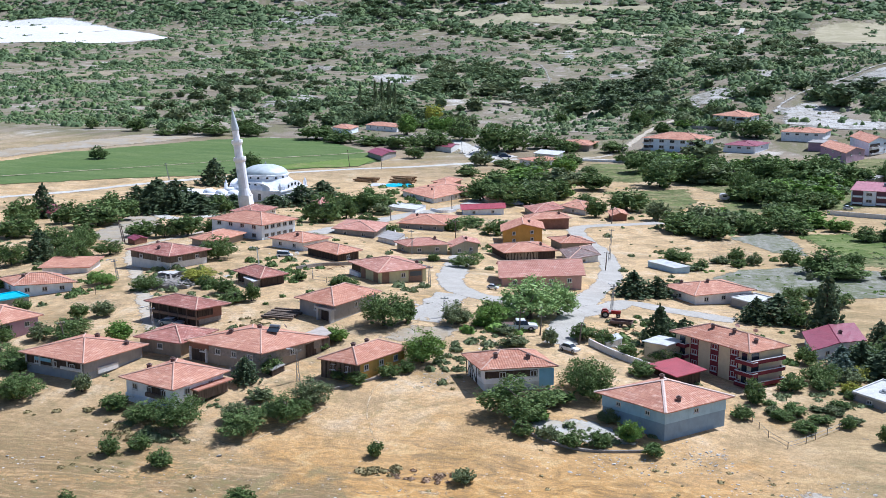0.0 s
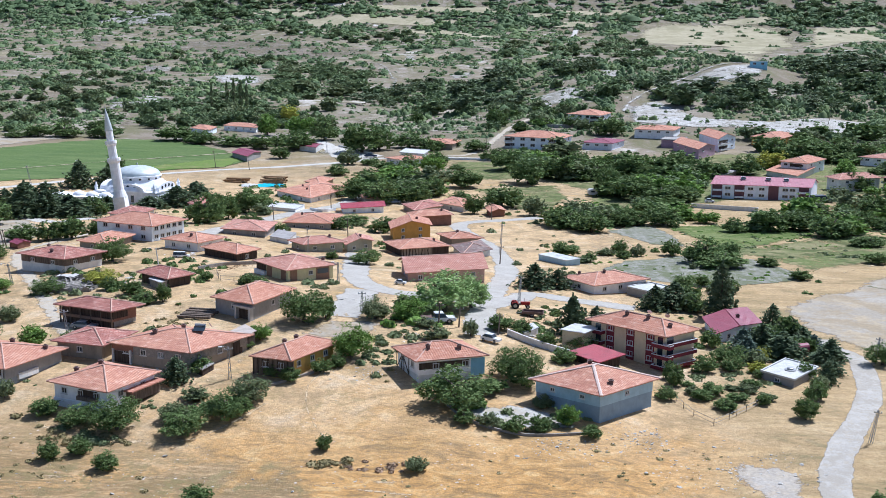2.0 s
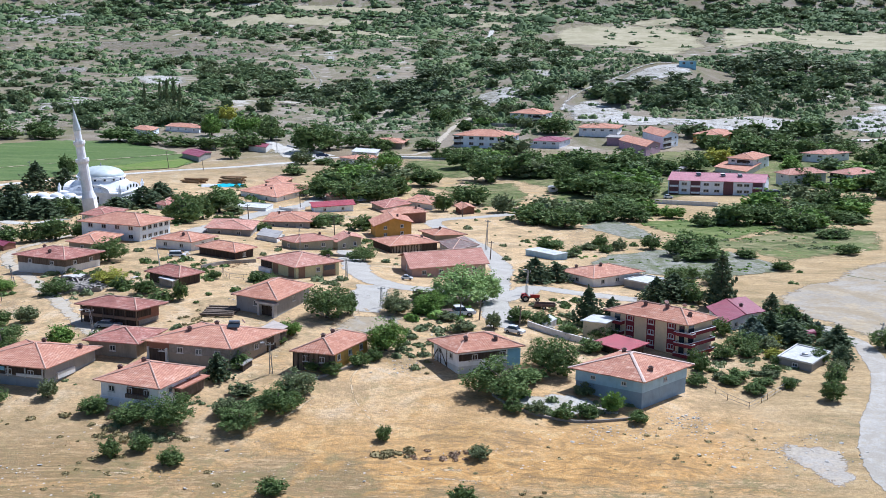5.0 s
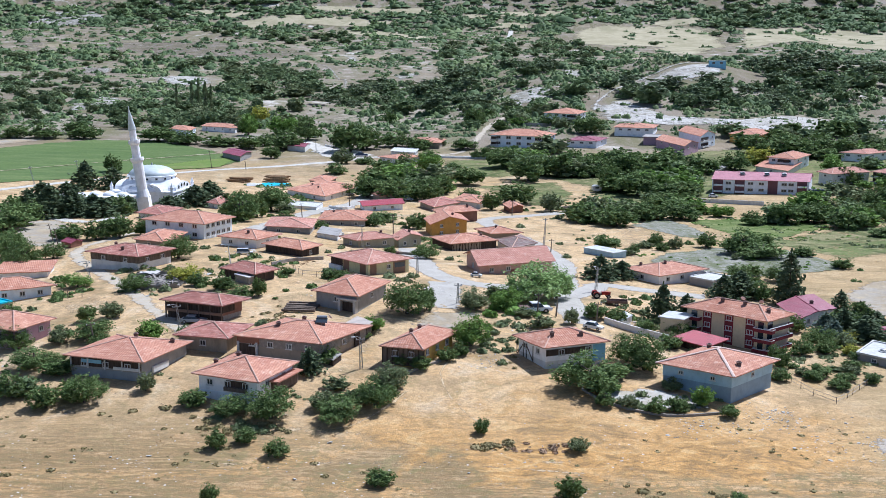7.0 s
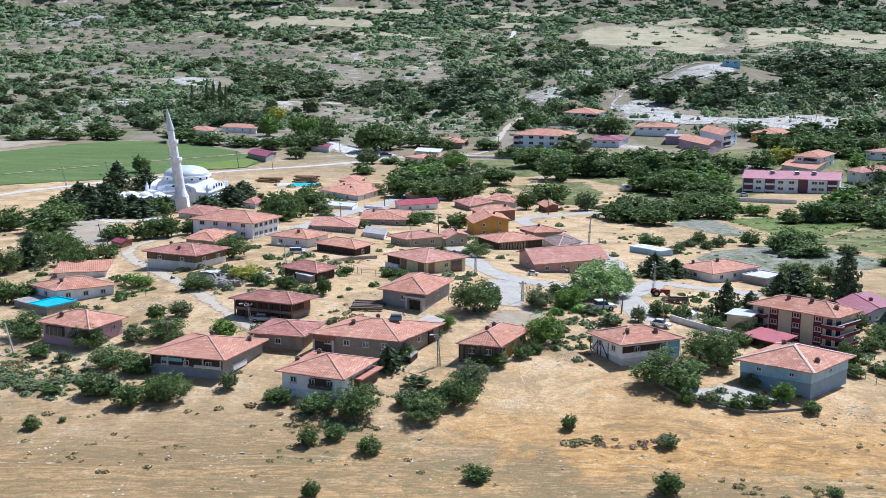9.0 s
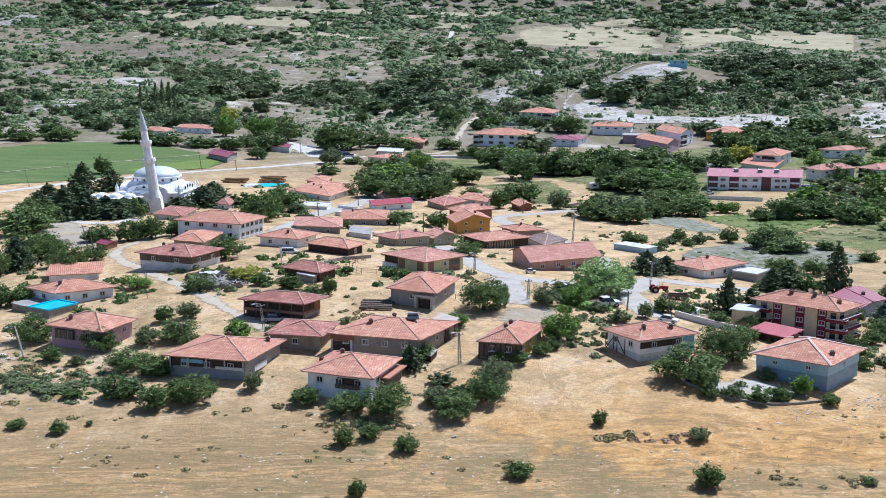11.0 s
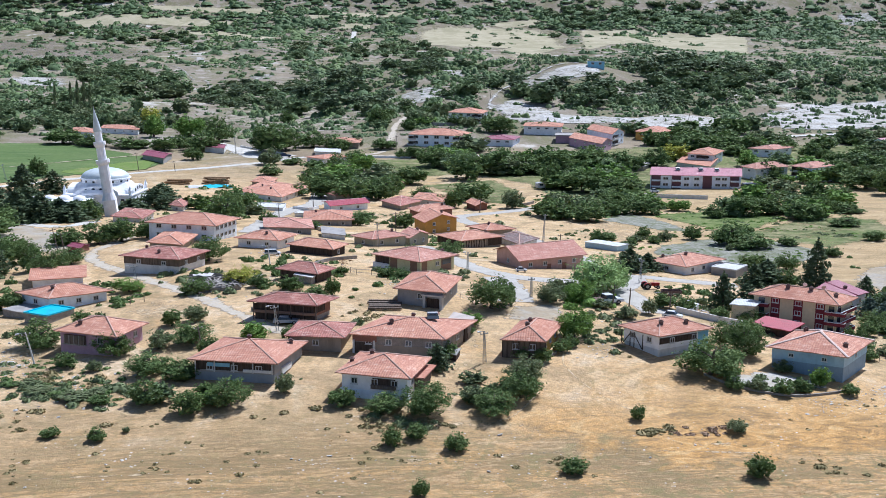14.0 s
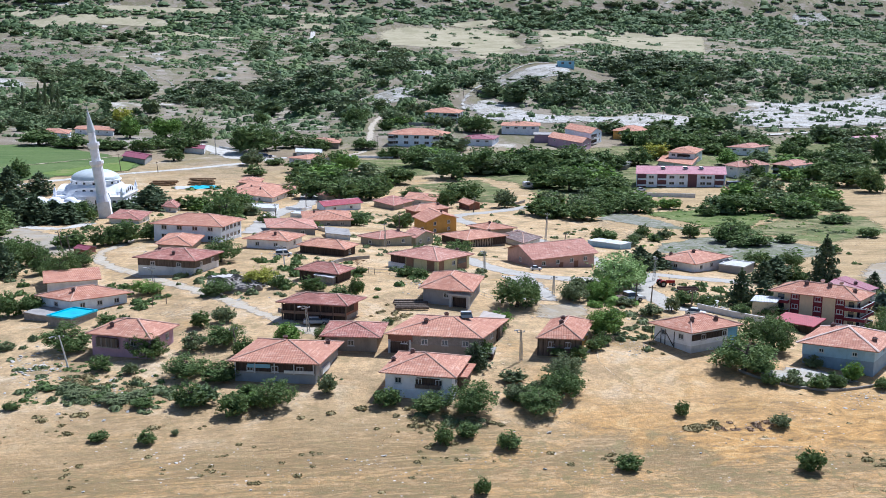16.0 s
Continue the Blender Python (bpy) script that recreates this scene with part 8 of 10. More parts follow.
def posts(fr, ob, side, s0, s1, n, z0, z1, d, mat, w=0.16):
    for k in range(n):
        s = s0 + (s1 - s0) * k / max(1, n - 1)
        g = w / 2 / (fr.lu if side == "l" else fr.lv)
        wall_box(fr, ob, side, s - g, s + g, z0, z1, d, d + w, mat, "post")


def brace(fr, ob, side, s0, z0, s1, z1):
    """A timber laid slantwise on a wall."""
    m = fr.face(side, 0, 0)
    k = fr.lu if side == "l" else fr.lv
    a, b = Vector((s0 * k, 0.05, z0)), Vector((s1 * k, 0.05, z1))
    wide = Vector((b.z - a.z, 0, a.x - b.x)).normalized() * 0.07
    bm = bmesh.new()
    near_ = [bm.verts.new(m @ (q + Vector((0, y, 0)))) for y in (-0.08, 0.03) for q in (a - wide, a + wide, b + wide, b - wide)]
    for f in ((0, 1, 2, 3), (7, 6, 5, 4), (0, 4, 5, 1), (1, 5, 6, 2), (2, 6, 7, 3), (3, 7, 4, 0)):
        bm.faces.new([near_[i] for i in f])
    bmesh.ops.recalc_face_normals(bm, faces=bm.faces)
    return part("brace", bm, "darkwood", ob)


def balcony(fr, ob, side, s0, s1, z, deep, mat="burgundy", rail="rail"):
    m = fr.face(side, 0, 0)
    k = fr.lu if side == "l" else fr.lv
    bm = bmesh.new()
    x0, x1 = s0 * k, s1 * k
    # floor and low parapet in one piece
    pr = ((x0, 0.0), (x0, deep), (x1, deep), (x1, 0.0))
    pi = ((x0 + 0.15, 0.0), (x0 + 0.15, deep - 0.15), (x1 - 0.15, deep - 0.15), (x1 - 0.15, 0.0))
    o0, o1 = ([bm.verts.new(m @ Vector((a, b, zz))) for a, b in pr] for zz in (z - 0.18, z + 0.42))
    i1, i0 = ([bm.verts.new(m @ Vector((a, b, zz))) for a, b in pi] for zz in (z + 0.42, z + 0.02))
    for i in range(3):
        bm.faces.new((o0[i], o0[i + 1], o1[i + 1], o1[i])), bm.faces.new((o1[i], o1[i + 1], i1[i + 1], i1[i])), bm.faces.new((i1[i], i1[i + 1], i0[i + 1], i0[i]))
    bm.faces.new(o0[::-1]), bm.faces.new(i0)
    bmesh.ops.recalc_face_normals(bm, faces=bm.faces)
    b = part("balcony", bm, mat, ob)
    bm = bmesh.new()
    tube(bm, [m @ Vector((x0 + 0.07, 0.05, z + 0.5)), m @ Vector((x0 + 0.07, deep - 0.07, z + 0.5)), m @ Vector((x1 - 0.07, deep - 0.07, z + 0.5)), m @ Vector((x1 - 0.07, 0.05, z + 0.5))], [0.09] * 4, 5)
    part("rail", bm, rail, b, "white rail")


def dish(ob, p, turn, mat="rail"):
    bm = bmesh.new()
    lathe(bm, [(0.02, 0), (0.25, 0.03), (0.45, 0.12), (0.47, 0.14), (0.24, 0.07), (0.02, 0.05)], 12)
    bm.transform(Matrix.Translation(p + Vector((0, 0, 0.9))) @ Matrix.Rotation(turn, 4, "Z") @ Matrix.Rotation(radians(60), 4, "X"))
    part("satellite_dish", bm, mat, ob, "white satellite dish")


def heater(ob, fr, a, b):
    """A solar water heater: slanted panel and tank."""
    p = fr.at(a, b, fr.top(a, b))
    bm = bmesh.new()
    box(bm, -1.0, -0.7, 0.0, 1.0, 0.7, 0.08, Matrix.Translation(p + Vector((0, 0, 0.5))) @ Matrix.Rotation(radians(20), 4, "X"))
    q = part("solar_panel", bm, GLASS, ob, "dark glazed solar panel")
    bm = bmesh.new()
    tube(bm, [p + Vector((-0.9, 0.75, 0.95)), p + Vector((0.9, 0.75, 0.95))], [0.3, 0.3], 10)
    part("tank", bm, "metal", q)


# three-storey apartment house
for s in (-0.42, 0.08, 0.56):
    wall_box(apt_plan, apt, "l", s - 0.1, s + 0.1, 0.1, 5.95, 0.0, 0.04, "burgundy", "panel", "burgundy panel")
    for f in range(3):
        window(apt_plan, "l", s, 0.75 + 1.95 * f + 0.05, 1.25, 0.95, apt)
for f in range(3):
    if f:
        balcony(apt_plan, apt, "l", -1.06, -0.55, 1.95 * f + 0.1, 1.3)
    balcony(apt_plan, apt, "l", 0.69, 1.12, 1.95 * f + 0.15, 1.3)
    balcony(apt_plan, apt, "r", -0.95, 0.75, 1.95 * f + 0.15, 1.1)
    wall_box(apt_plan, apt, "r", -0.7, -0.35, 1.95 * f + 0.2, 1.95 * f + 1.6, 0.0, 0.03, GLASS, "balcony_door", "dark glazed door")
    wall_box(apt_plan, apt, "l", 0.74, 0.86, 1.95 * f + 0.2, 1.95 * f + 1.6, 0.0, 0.03, GLASS, "balcony_door", "dark glazed door")
    wall_box(apt_plan, apt, "l", -0.8, -0.66, 1.95 * f + 0.2, 1.95 * f + 1.6, 0.0, 0.03, GLASS, "balcony_door", "dark glazed door")
dish(apt, apt_plan.at(-0.1, 0.6, apt_plan.top(-0.1, 0.6)), 2.6)
dish(apt, apt_plan.at(0.3, 0.7, apt_plan.top(0.3, 0.7)), 2.9, "metal")

# long lilac block
for s in (-0.86, -0.42, 0.25, 0.84):
    wall_box(purb_plan, purb, "l", s - 0.1, s + 0.1, -0.5, 5.5, 0.0, 0.06, "panel", "panel", "dark maroon panel")
for s in (-0.65, -0.2, 0.02, 0.48, 0.62):
    for f in range(2):
        window(purb_plan, "l", s, 1.0 + 2.6 * f, 2.2, 1.2, purb)
for s in (-0.86, -0.42, 0.84):
    for f in range(2):
        balcony(purb_plan, purb, "l", s - 0.09, s + 0.09, 0.6 + 2.6 * f, 1.2, "lilac")
for a in (-0.4, 0.1, 0.45):
    heater(purb, purb_plan, a, -0.4)

# pale blue far apartment house
for f in range(2):
    # shade behind the balconies painted as dark panels on the wall
    wall_box(farapt_plan, farapt, "l", -0.95, -0.7, 0.6 + 3 * f, 2.4 + 3 * f, 0.0, 0.06, "darkwood", "recess", "flat dark panel standing for balcony shade")
    wall_box(farapt_plan, farapt, "l", 0.55, 0.9, 0.6 + 3 * f, 2.4 + 3 * f, 0.0, 0.06, "darkwood", "recess", "flat dark panel standing for balcony shade")
    balcony(farapt_plan, farapt, "l", -0.97, -0.68, 0.5 + 3 * f, 1.2, "palewhite")
    balcony(farapt_plan, farapt, "l", 0.53, 0.92, 0.5 + 3 * f, 1.2, "palewhite")

# balconies of the far two-storey houses
for ob, plan, side, s0, s1, hh in ((villah, villah_plan, "l", 0.35, 0.95, 3.0), (villah, villah_plan, "r", -0.95, -0.2, 3.0), (paleblueh, paleblueh_plan, "r", -0.9, 0.1, 3.1), (balconyh, balconyh_plan, "l", -0.9, 0.2, 2.5), (twostoreyh, twostoreyh_plan, "l", -0.3, 0.6, 2.7)):
    for f in range(2):
        # dark panel for the shade behind each balcony, not a real recess
        wall_box(plan, ob, side, s0 + 0.04, s1 - 0.04, 0.35 + hh * f, 2.2 + hh * f, 0.0, 0.11, "darkwood", "recess", "flat dark panel standing for balcony shade")
        balcony(plan, ob, side, s0, s1, 0.25 + hh * f, 1.4, "palewhite")

# low front house: a flat dark board stands for the shade in its veranda
wall_box(lh_plan, lh, "l", -0.88, 0.86, 1.15, 2.6, 0.0, 0.05, "darkwood", "veranda", "flat dark board standing for veranda shade")
wall_box(lh_plan, lh, "l", -0.6, -0.1, 1.75, 2.35, 0.06, 0.1, "azure", "shutter", "faded blue shutter boards")
wall_box(lh_plan, lh, "l", 0.2, 0.84, 1.05, 1.5, 0.1, 0.25, "palewhite", "parapet")
posts(lh_plan, lh, "l", -0.86, 0.84, 5, 0.9, 2.75, 0.12, "frame")
wall_box(lh_plan, lh, "r", -0.5, 0.1, 0.2, 1.2, 0.02, 0.3, "palewhite", "ledge")

# white front house
# dark boards on the flat wall stand for the shade inside a loggia
wall_box(wh_plan, wh, "l", -0.05, 0.55, 1.3, 2.9, 0.0, 0.06, "darkwood", "loggia", "dark boards standing for the loggia shade")
wall_box(wh_plan, wh, "l", -0.07, 0.57, 1.3, 1.9, 0.08, 0.55, "wood", "loggia_rail", "wooden loggia rail")
wall_box(wh_plan, wh, "l", -0.9, 0.9, -0.6, 0.9, 0.0, 0.06, "skyblue", "plinth", "pale blue plinth")
wall_box(wh_plan, wh, "r", -0.2, 0.85, 0.4, 2.2, 0.0, 1.0, "wood", "porch", "boarded side porch")
wall_box(wh_plan, wh, "r", -0.3, 0.95, 2.25, 2.45, 0.0, 1.7, "tile", "porch_roof", "tiled porch roof")

# long stone house
# no opening here: a dark panel paints the shade of the cart bay
wall_box(longh_plan, longh, "l", -0.9, -0.52, -0.5, 1.55, 0.0, 0.06, "darkwood", "garage", "flat dark panel standing for cart bay shade")
wall_box(longh_plan, longh, "l", -0.94, -0.9, -0.8, 1.9, 0.05, 0.35, "frame", "jamb")
wall_box(longh_plan, longh, "l", -0.52, -0.48, -0.8, 1.9, 0.05, 0.35, "frame", "jamb")
wall_box(longh_plan, longh, "l", -0.95, -0.45, 1.65, 2.75, 0.0, 0.1, "brick", "panel", "pink-red brick infill")
heater(longh, longh_plan, 0.35, 0.1)
dish(longh, longh_plan.at(0.3, 0.5, longh_plan.top(0.3, 0.5)), 2.2)

# open gallery house: flat dark panels stand for shade in gallery and undercroft
wall_box(galh_plan, galh, "l", -0.9, 0.88, 1.5, 2.75, 0.0, 0.05, "darkwood", "gallery", "flat dark panel standing for deep gallery shade")
wall_box(galh_plan, galh, "l", -0.86, 0.88, -0.5, 1.0, 0.0, 0.05, "darkwood", "undercroft", "flat dark panel standing for undercroft shade")
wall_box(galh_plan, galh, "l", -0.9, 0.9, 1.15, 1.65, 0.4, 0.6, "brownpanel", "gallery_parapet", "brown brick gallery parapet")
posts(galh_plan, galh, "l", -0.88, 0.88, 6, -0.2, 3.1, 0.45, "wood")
wall_box(galh_plan, galh, "r", -0.8, 0.2, 1.5, 2.7, 0.0, 0.05, "darkwood", "gallery", "flat dark panel standing for side gallery shade")

# cream-green house with brown panels
for s0, s1 in ((-0.3, -0.02), (0.5, 0.78)):
    wall_box(greenh_plan, greenh, "l", s0, s1, -0.3, 2.8, 0.0, 0.06, "brownpanel", "panel", "brown plaster panel")
for s0, s1 in ((-0.78, -0.52), (0.2, 0.72)):
    wall_box(greenh_plan, greenh, "r", s0, s1, -0.3, 2.8, 0.0, 0.06, "brownpanel", "panel", "brown plaster panel")
# loggia shade painted as a dark panel, the wall behind is not recessed
wall_box(greenh_plan, greenh, "l", -0.92, -0.34, 1.2, 2.7, 0.0, 0.05, "darkwood", "loggia", "flat dark panel standing for loggia shade")
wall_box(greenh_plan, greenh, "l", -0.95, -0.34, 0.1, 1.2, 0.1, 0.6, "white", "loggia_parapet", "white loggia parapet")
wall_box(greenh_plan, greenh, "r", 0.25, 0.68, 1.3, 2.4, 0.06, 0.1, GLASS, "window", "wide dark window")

# grey cement house; a dark panel stands for the shade in its ground-floor bay
wall_box(cemh_plan, cemh, "l", 0.25, 0.78, -0.4, 1.5, 0.0, 0.05, "darkwood", "bay", "flat dark panel standing for bay shade")
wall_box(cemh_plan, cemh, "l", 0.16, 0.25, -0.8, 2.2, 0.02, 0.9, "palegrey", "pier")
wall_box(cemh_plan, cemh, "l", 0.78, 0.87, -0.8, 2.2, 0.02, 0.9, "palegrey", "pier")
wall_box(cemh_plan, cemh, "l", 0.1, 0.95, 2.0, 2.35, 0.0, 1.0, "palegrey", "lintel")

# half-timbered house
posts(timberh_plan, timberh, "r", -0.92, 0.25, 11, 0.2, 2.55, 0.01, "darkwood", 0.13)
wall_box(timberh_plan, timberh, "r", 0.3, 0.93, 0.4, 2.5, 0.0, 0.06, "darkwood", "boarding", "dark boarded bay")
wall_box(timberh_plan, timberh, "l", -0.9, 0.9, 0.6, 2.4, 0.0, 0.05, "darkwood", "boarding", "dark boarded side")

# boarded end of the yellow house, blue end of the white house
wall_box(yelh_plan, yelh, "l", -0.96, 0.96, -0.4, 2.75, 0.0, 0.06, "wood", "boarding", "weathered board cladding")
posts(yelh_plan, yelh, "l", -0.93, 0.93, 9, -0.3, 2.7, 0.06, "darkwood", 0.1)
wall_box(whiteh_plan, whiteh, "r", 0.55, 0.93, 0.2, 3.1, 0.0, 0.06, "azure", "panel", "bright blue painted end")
# shade of the loggia, drawn as a thin dark panel
wall_box(whiteh_plan, whiteh, "r", -0.85, 0.5, 1.9, 3.0, 0.0, 0.05, "darkwood", "loggia", "flat dark panel standing for loggia shade")

# white house: timber braces on its side wall
brace(whiteh_plan, whiteh, "l", -0.9, 0.3, -0.55, 2.4)
brace(whiteh_plan, whiteh, "l", -0.3, 2.4, 0.05, 0.3)
for s in (-0.93, -0.52, -0.33, 0.08):
    brace(whiteh_plan, whiteh, "l", s, 0.1, s, 2.9)
# half-timbered house: slanting braces between the posts
for k, s in enumerate((-0.86, -0.62, -0.38, -0.15, 0.08)):
    brace(timberh_plan, timberh, "r", s, 0.3 if k % 2 else 2.4, s + 0.1, 2.4 if k % 2 else 0.3)

# mauve house: boarded balcony
wall_box(mauveh_plan, mauveh, "l", -0.7, -0.05, 1.35, 2.9, 0.0, 0.55, "wood", "balcony", "dark boarded timber balcony")
wall_box(mauveh_plan, mauveh, "l", -0.74, -0.01, 1.2, 1.35, 0.0, 0.65, "greywood", "balcony_floor")
posts(mauveh_plan, mauveh, "l", -0.68, -0.07, 5, 1.35, 2.9, 0.55, "greywood", 0.1)

# pink house: dark doors
for s in (-0.1, 0.35):
    wall_box(pinkh_plan, pinkh, "r", s - 0.06, s + 0.06, -0.3, 1.7, 0.0, 0.05, "brick", "door")

# ---- poles ----


def pole(kind, x, y, h, turn=0.0, lamp=False, lean=0.0):
    label = {"lattice": "grey steel lattice power pole on dry ground", "wood": "weathered wooden power pole on dry ground", "concrete": "grey concrete street light pole"}[kind]
    ob = root("power_pole" if kind != "concrete" else "street_lamp", x, y, ground(x, y), label, "pole", "power poles", turn)
    ob.rotation_euler = (0, radians(lean), turn)
    if kind == "lattice":
        for k, (a, b) in enumerate(((-1, -1), (1, -1), (1, 1), (-1, 1))):
            bm = bmesh.new()
            tube(bm, [(a * 0.24, b * 0.2, -0.3), (a * 0.10, b * 0.09, h)], [0.05, 0.04], 4)
            part("leg", bm, "metal", ob)
        n = 7
        for k in range(n):
            z0, z1 = h * k / n, h * (k + 1) / n
            w0, w1 = 0.24 - 0.14 * k / n, 0.24 - 0.14 * (k + 1) / n
            s = 1 if k % 2 else -1
            for d in (-1, 1):
                bm = bmesh.new()
                tube(bm, [(-s * w0, d * w0 * 0.85, z0), (s * w1, d * w1 * 0.85, z1)], [0.03, 0.03], 4)
                part("brace", bm, "metal", ob)
    else:
        bm = bmesh.new()
        tube(bm, [(0, 0, -0.4), (0.03, 0, h * 0.5), (0, 0, h)], [0.17, 0.14, 0.10], 8)
        part("post", bm, "pole" if kind == "wood" else "palewhite", ob)
    bm = bmesh.new()
    box(bm, -0.75, -0.06, h - 0.5, 0.75, 0.06, h - 0.38)
    part("crossarm", bm, "metal" if kind == "lattice" else "pole", ob)
    for k in (-0.65, 0.0, 0.65):
        bm = bmesh.new()
        lathe(bm, [(0.06, h - 0.38), (0.1, h - 0.26), (0.05, h - 0.16)], 6, (k, 0))
        part("insulator", bm, "frame", ob)
    if lamp:
        bm = bmesh.new()
        tube(bm, [(0, 0, h - 0.2), (-0.5, -0.3, h + 0.15), (-1.1, -0.6, h + 0.2)], [0.05, 0.05, 0.05], 5)
        arm = part("lamp_arm", bm, "metal", ob)
        bm = bmesh.new()
        box(bm, -1.6, -0.8, h + 0.12, -1.0, -0.45, h + 0.3)
        part("lamp_head", bm, "frame", arm)
    return ob


# ---- vehicles ----


def wheel(x, y, r, w, parent):
    bm = bmesh.new()
    prof = [(r * 0.55, -w / 2), (r * 0.92, -w / 2), (r, -w / 3), (r, w / 3), (r * 0.92, w / 2), (r * 0.55, w / 2)]
    lathe(bm, prof, 14)
    bm.transform(Matrix.Translation((x, y, r)) @ Matrix.Rotation(radians(90), 4, "X"))
    t = part("wheel", bm, "rubber", parent)
    bm = bmesh.new()
    lathe(bm, [(0.05, -w / 2 - 0.02), (r * 0.5, -w / 2 - 0.01), (r * 0.5, w / 2 + 0.01), (0.05, w / 2 + 0.02)], 12)
    bm.transform(Matrix.Translation((x, y, r)) @ Matrix.Rotation(radians(90), 4, "X"))
    part("rim", bm, "metal", t)


def profile_body(bm, pts, w, top_in=0.0):
    """A side outline drawn out across the width, the upper points drawn in a little."""
    zs = [p[1] for p in pts]
    lo, hi = min(zs), max(zs)
    sides = []
    for s in (-1, 1):
        sides.append([bm.verts.new((x, s * (w / 2 - top_in * (z - lo) / (hi - lo)), z)) for x, z in pts])
    n = len(pts)
    for i in range(n):
        bm.faces.new((sides[0][i], sides[0][(i + 1) % n], sides[1][(i + 1) % n], sides[1][i]))
    bm.faces.new(sides[0][::-1]), bm.faces.new(sides[1])
    bmesh.ops.recalc_face_normals(bm, faces=bm.faces)


def car(x, y, turn, length, height, paint, label, category="car", kind="saloon"):
    ob = root({"van": "van", "pickup": "pickup_truck"}.get(kind, "car"), x, y, ground(x, y) + 0.06, label, category, "parked vehicles", turn)
    w = 1.75
    bm = bmesh.new()
    profile_body(bm, [(-2.1, 0.35), (2.1, 0.35), (2.12, 0.7), (1.95, 0.85), (1.0, 0.95), (-2.0, 0.98), (-2.15, 0.75)], w, 0.1)
    body = part("body", bm, paint, ob)
    cab = {"saloon": [(-1.75, 0.96), (0.95, 0.93), (0.35, 1.45), (-1.1, 1.48)], "van": [(-2.05, 0.96), (1.35, 0.93), (0.9, 1.85), (-2.0, 1.9)], "pickup": [(-0.4, 0.96), (1.1, 0.93), (0.7, 1.6), (-0.35, 1.62)]}[kind]
    bm = bmesh.new()
    profile_body(bm, cab, w - 0.14, 0.16)
    part("cabin_glass", bm, GLASS, body, "dark glazed cabin")
    bm = bmesh.new()
    zt = max(p[1] for p in cab)
    x0, x1 = cab[3][0] - 0.04, cab[2][0] + 0.04
    profile_body(bm, [(x0, zt - 0.03), (x1, zt - 0.06), (x1 - 0.1, zt + 0.04), (x0 + 0.1, zt + 0.05)], w - 0.4, 0.05)
    part("roof", bm, paint, ob)
    if kind == "pickup":
        bm = bmesh.new()
        box(bm, -2.1, -0.78, 0.985, -0.5, 0.78, 1.02)
        part("load_bed", bm, "chimney", ob)
    for a in (-1.35, 1.3):
        for b in (-0.78, 0.78):
            wheel(a, b, 0.34, 0.22, ob)
    for b in (-0.6, 0.6):
        bm = bmesh.new()
        box(bm, 2.09, b - 0.2, 0.6, 2.16, b + 0.2, 0.76)
        part("headlight", bm, "frame", ob)
    ob.scale = (length / 4.25, length / 4.25 * 0.9, height / {"saloon": 1.5, "van": 1.95, "pickup": 1.66}[kind])
    return ob


def tractor(x, y, turn, k):
    ob = root("tractor", x, y, ground(x, y) + 0.06, "old red tractor parked beside the street", "tractor", "parked vehicles", turn)
    bm = bmesh.new()
    profile_body(bm, [(0.2, 0.75), (1.9, 0.7), (1.95, 1.35), (0.2, 1.45)], 0.65, 0.06)
    part("bonnet", bm, "redpaint", ob)
    bm = bmesh.new()
    profile_body(bm, [(-1.2, 0.7), (0.2, 0.7), (0.2, 1.1), (-1.2, 1.1)], 0.8)
    part("chassis", bm, "chimney", ob)
    for s in (-1, 1):
        bm = bmesh.new()
        profile_body(bm, [(-1.5, 1.1), (-1.3, 1.55), (-0.6, 1.6), (-0.2, 1.15), (-0.35, 1.12), (-0.7, 1.48), (-1.2, 1.44), (-1.4, 1.1)], 0.45)
        bm.transform(Matrix.Translation((0, s * 0.75, 0)))
        part("mudguard", bm, "redpaint", ob)
        wheel(-0.85, s * 0.75, 0.72, 0.4, ob)
        wheel(1.5, s * 0.6, 0.4, 0.25, ob)
    bm = bmesh.new()
    profile_body(bm, [(-0.9, 1.1), (-0.4, 1.1), (-0.4, 1.25), (-0.85, 1.65), (-0.95, 1.6)], 0.5)
    part("seat", bm, "rubber", ob)
    bm = bmesh.new()
    tube(bm, [(0.9, 0.2, 1.4), (0.9, 0.2, 2.1)], [0.05, 0.05], 6)
    part("exhaust", bm, "metal", ob)
    bm = bmesh.new()
    tube(bm, [(-0.1, 0, 1.1), (-0.3, 0, 1.6)], [0.04, 0.04], 5)
    part("steering_column", bm, "metal", ob)
    ob.scale = (k, k, k * 0.85)


def trailer(x, y, turn, k, mat, label):
    ob = root("farm_trailer", x, y, ground(x, y) + 0.05, label, "trailer", "parked vehicles", turn)
    bm = bmesh.new()
    box(bm, -1.7, -0.85, 0.6, 1.7, 0.85, 0.75)
    bed = part("bed", bm, mat, ob)
    for d in ((-1.7, -0.85, 1.7, -0.78), (-1.7, 0.78, 1.7, 0.85), (-1.7, -0.775, -1.63, 0.775), (1.63, -0.775, 1.7, 0.775)):
        bm = bmesh.new()
        box(bm, d[0], d[1], 0.752, d[2], d[3], 1.15)
        part("side_board", bm, mat, ob)
    for b in (-0.7, 0.7):
        wheel(0.1, b, 0.36, 0.22, ob)
    bm = bmesh.new()
    tube(bm, [(1.7, 0, 0.65), (2.8, 0, 0.45)], [0.06, 0.05], 5)
    part("drawbar", bm, "metal", ob)
    ob.scale = (k, k, k * 0.8)


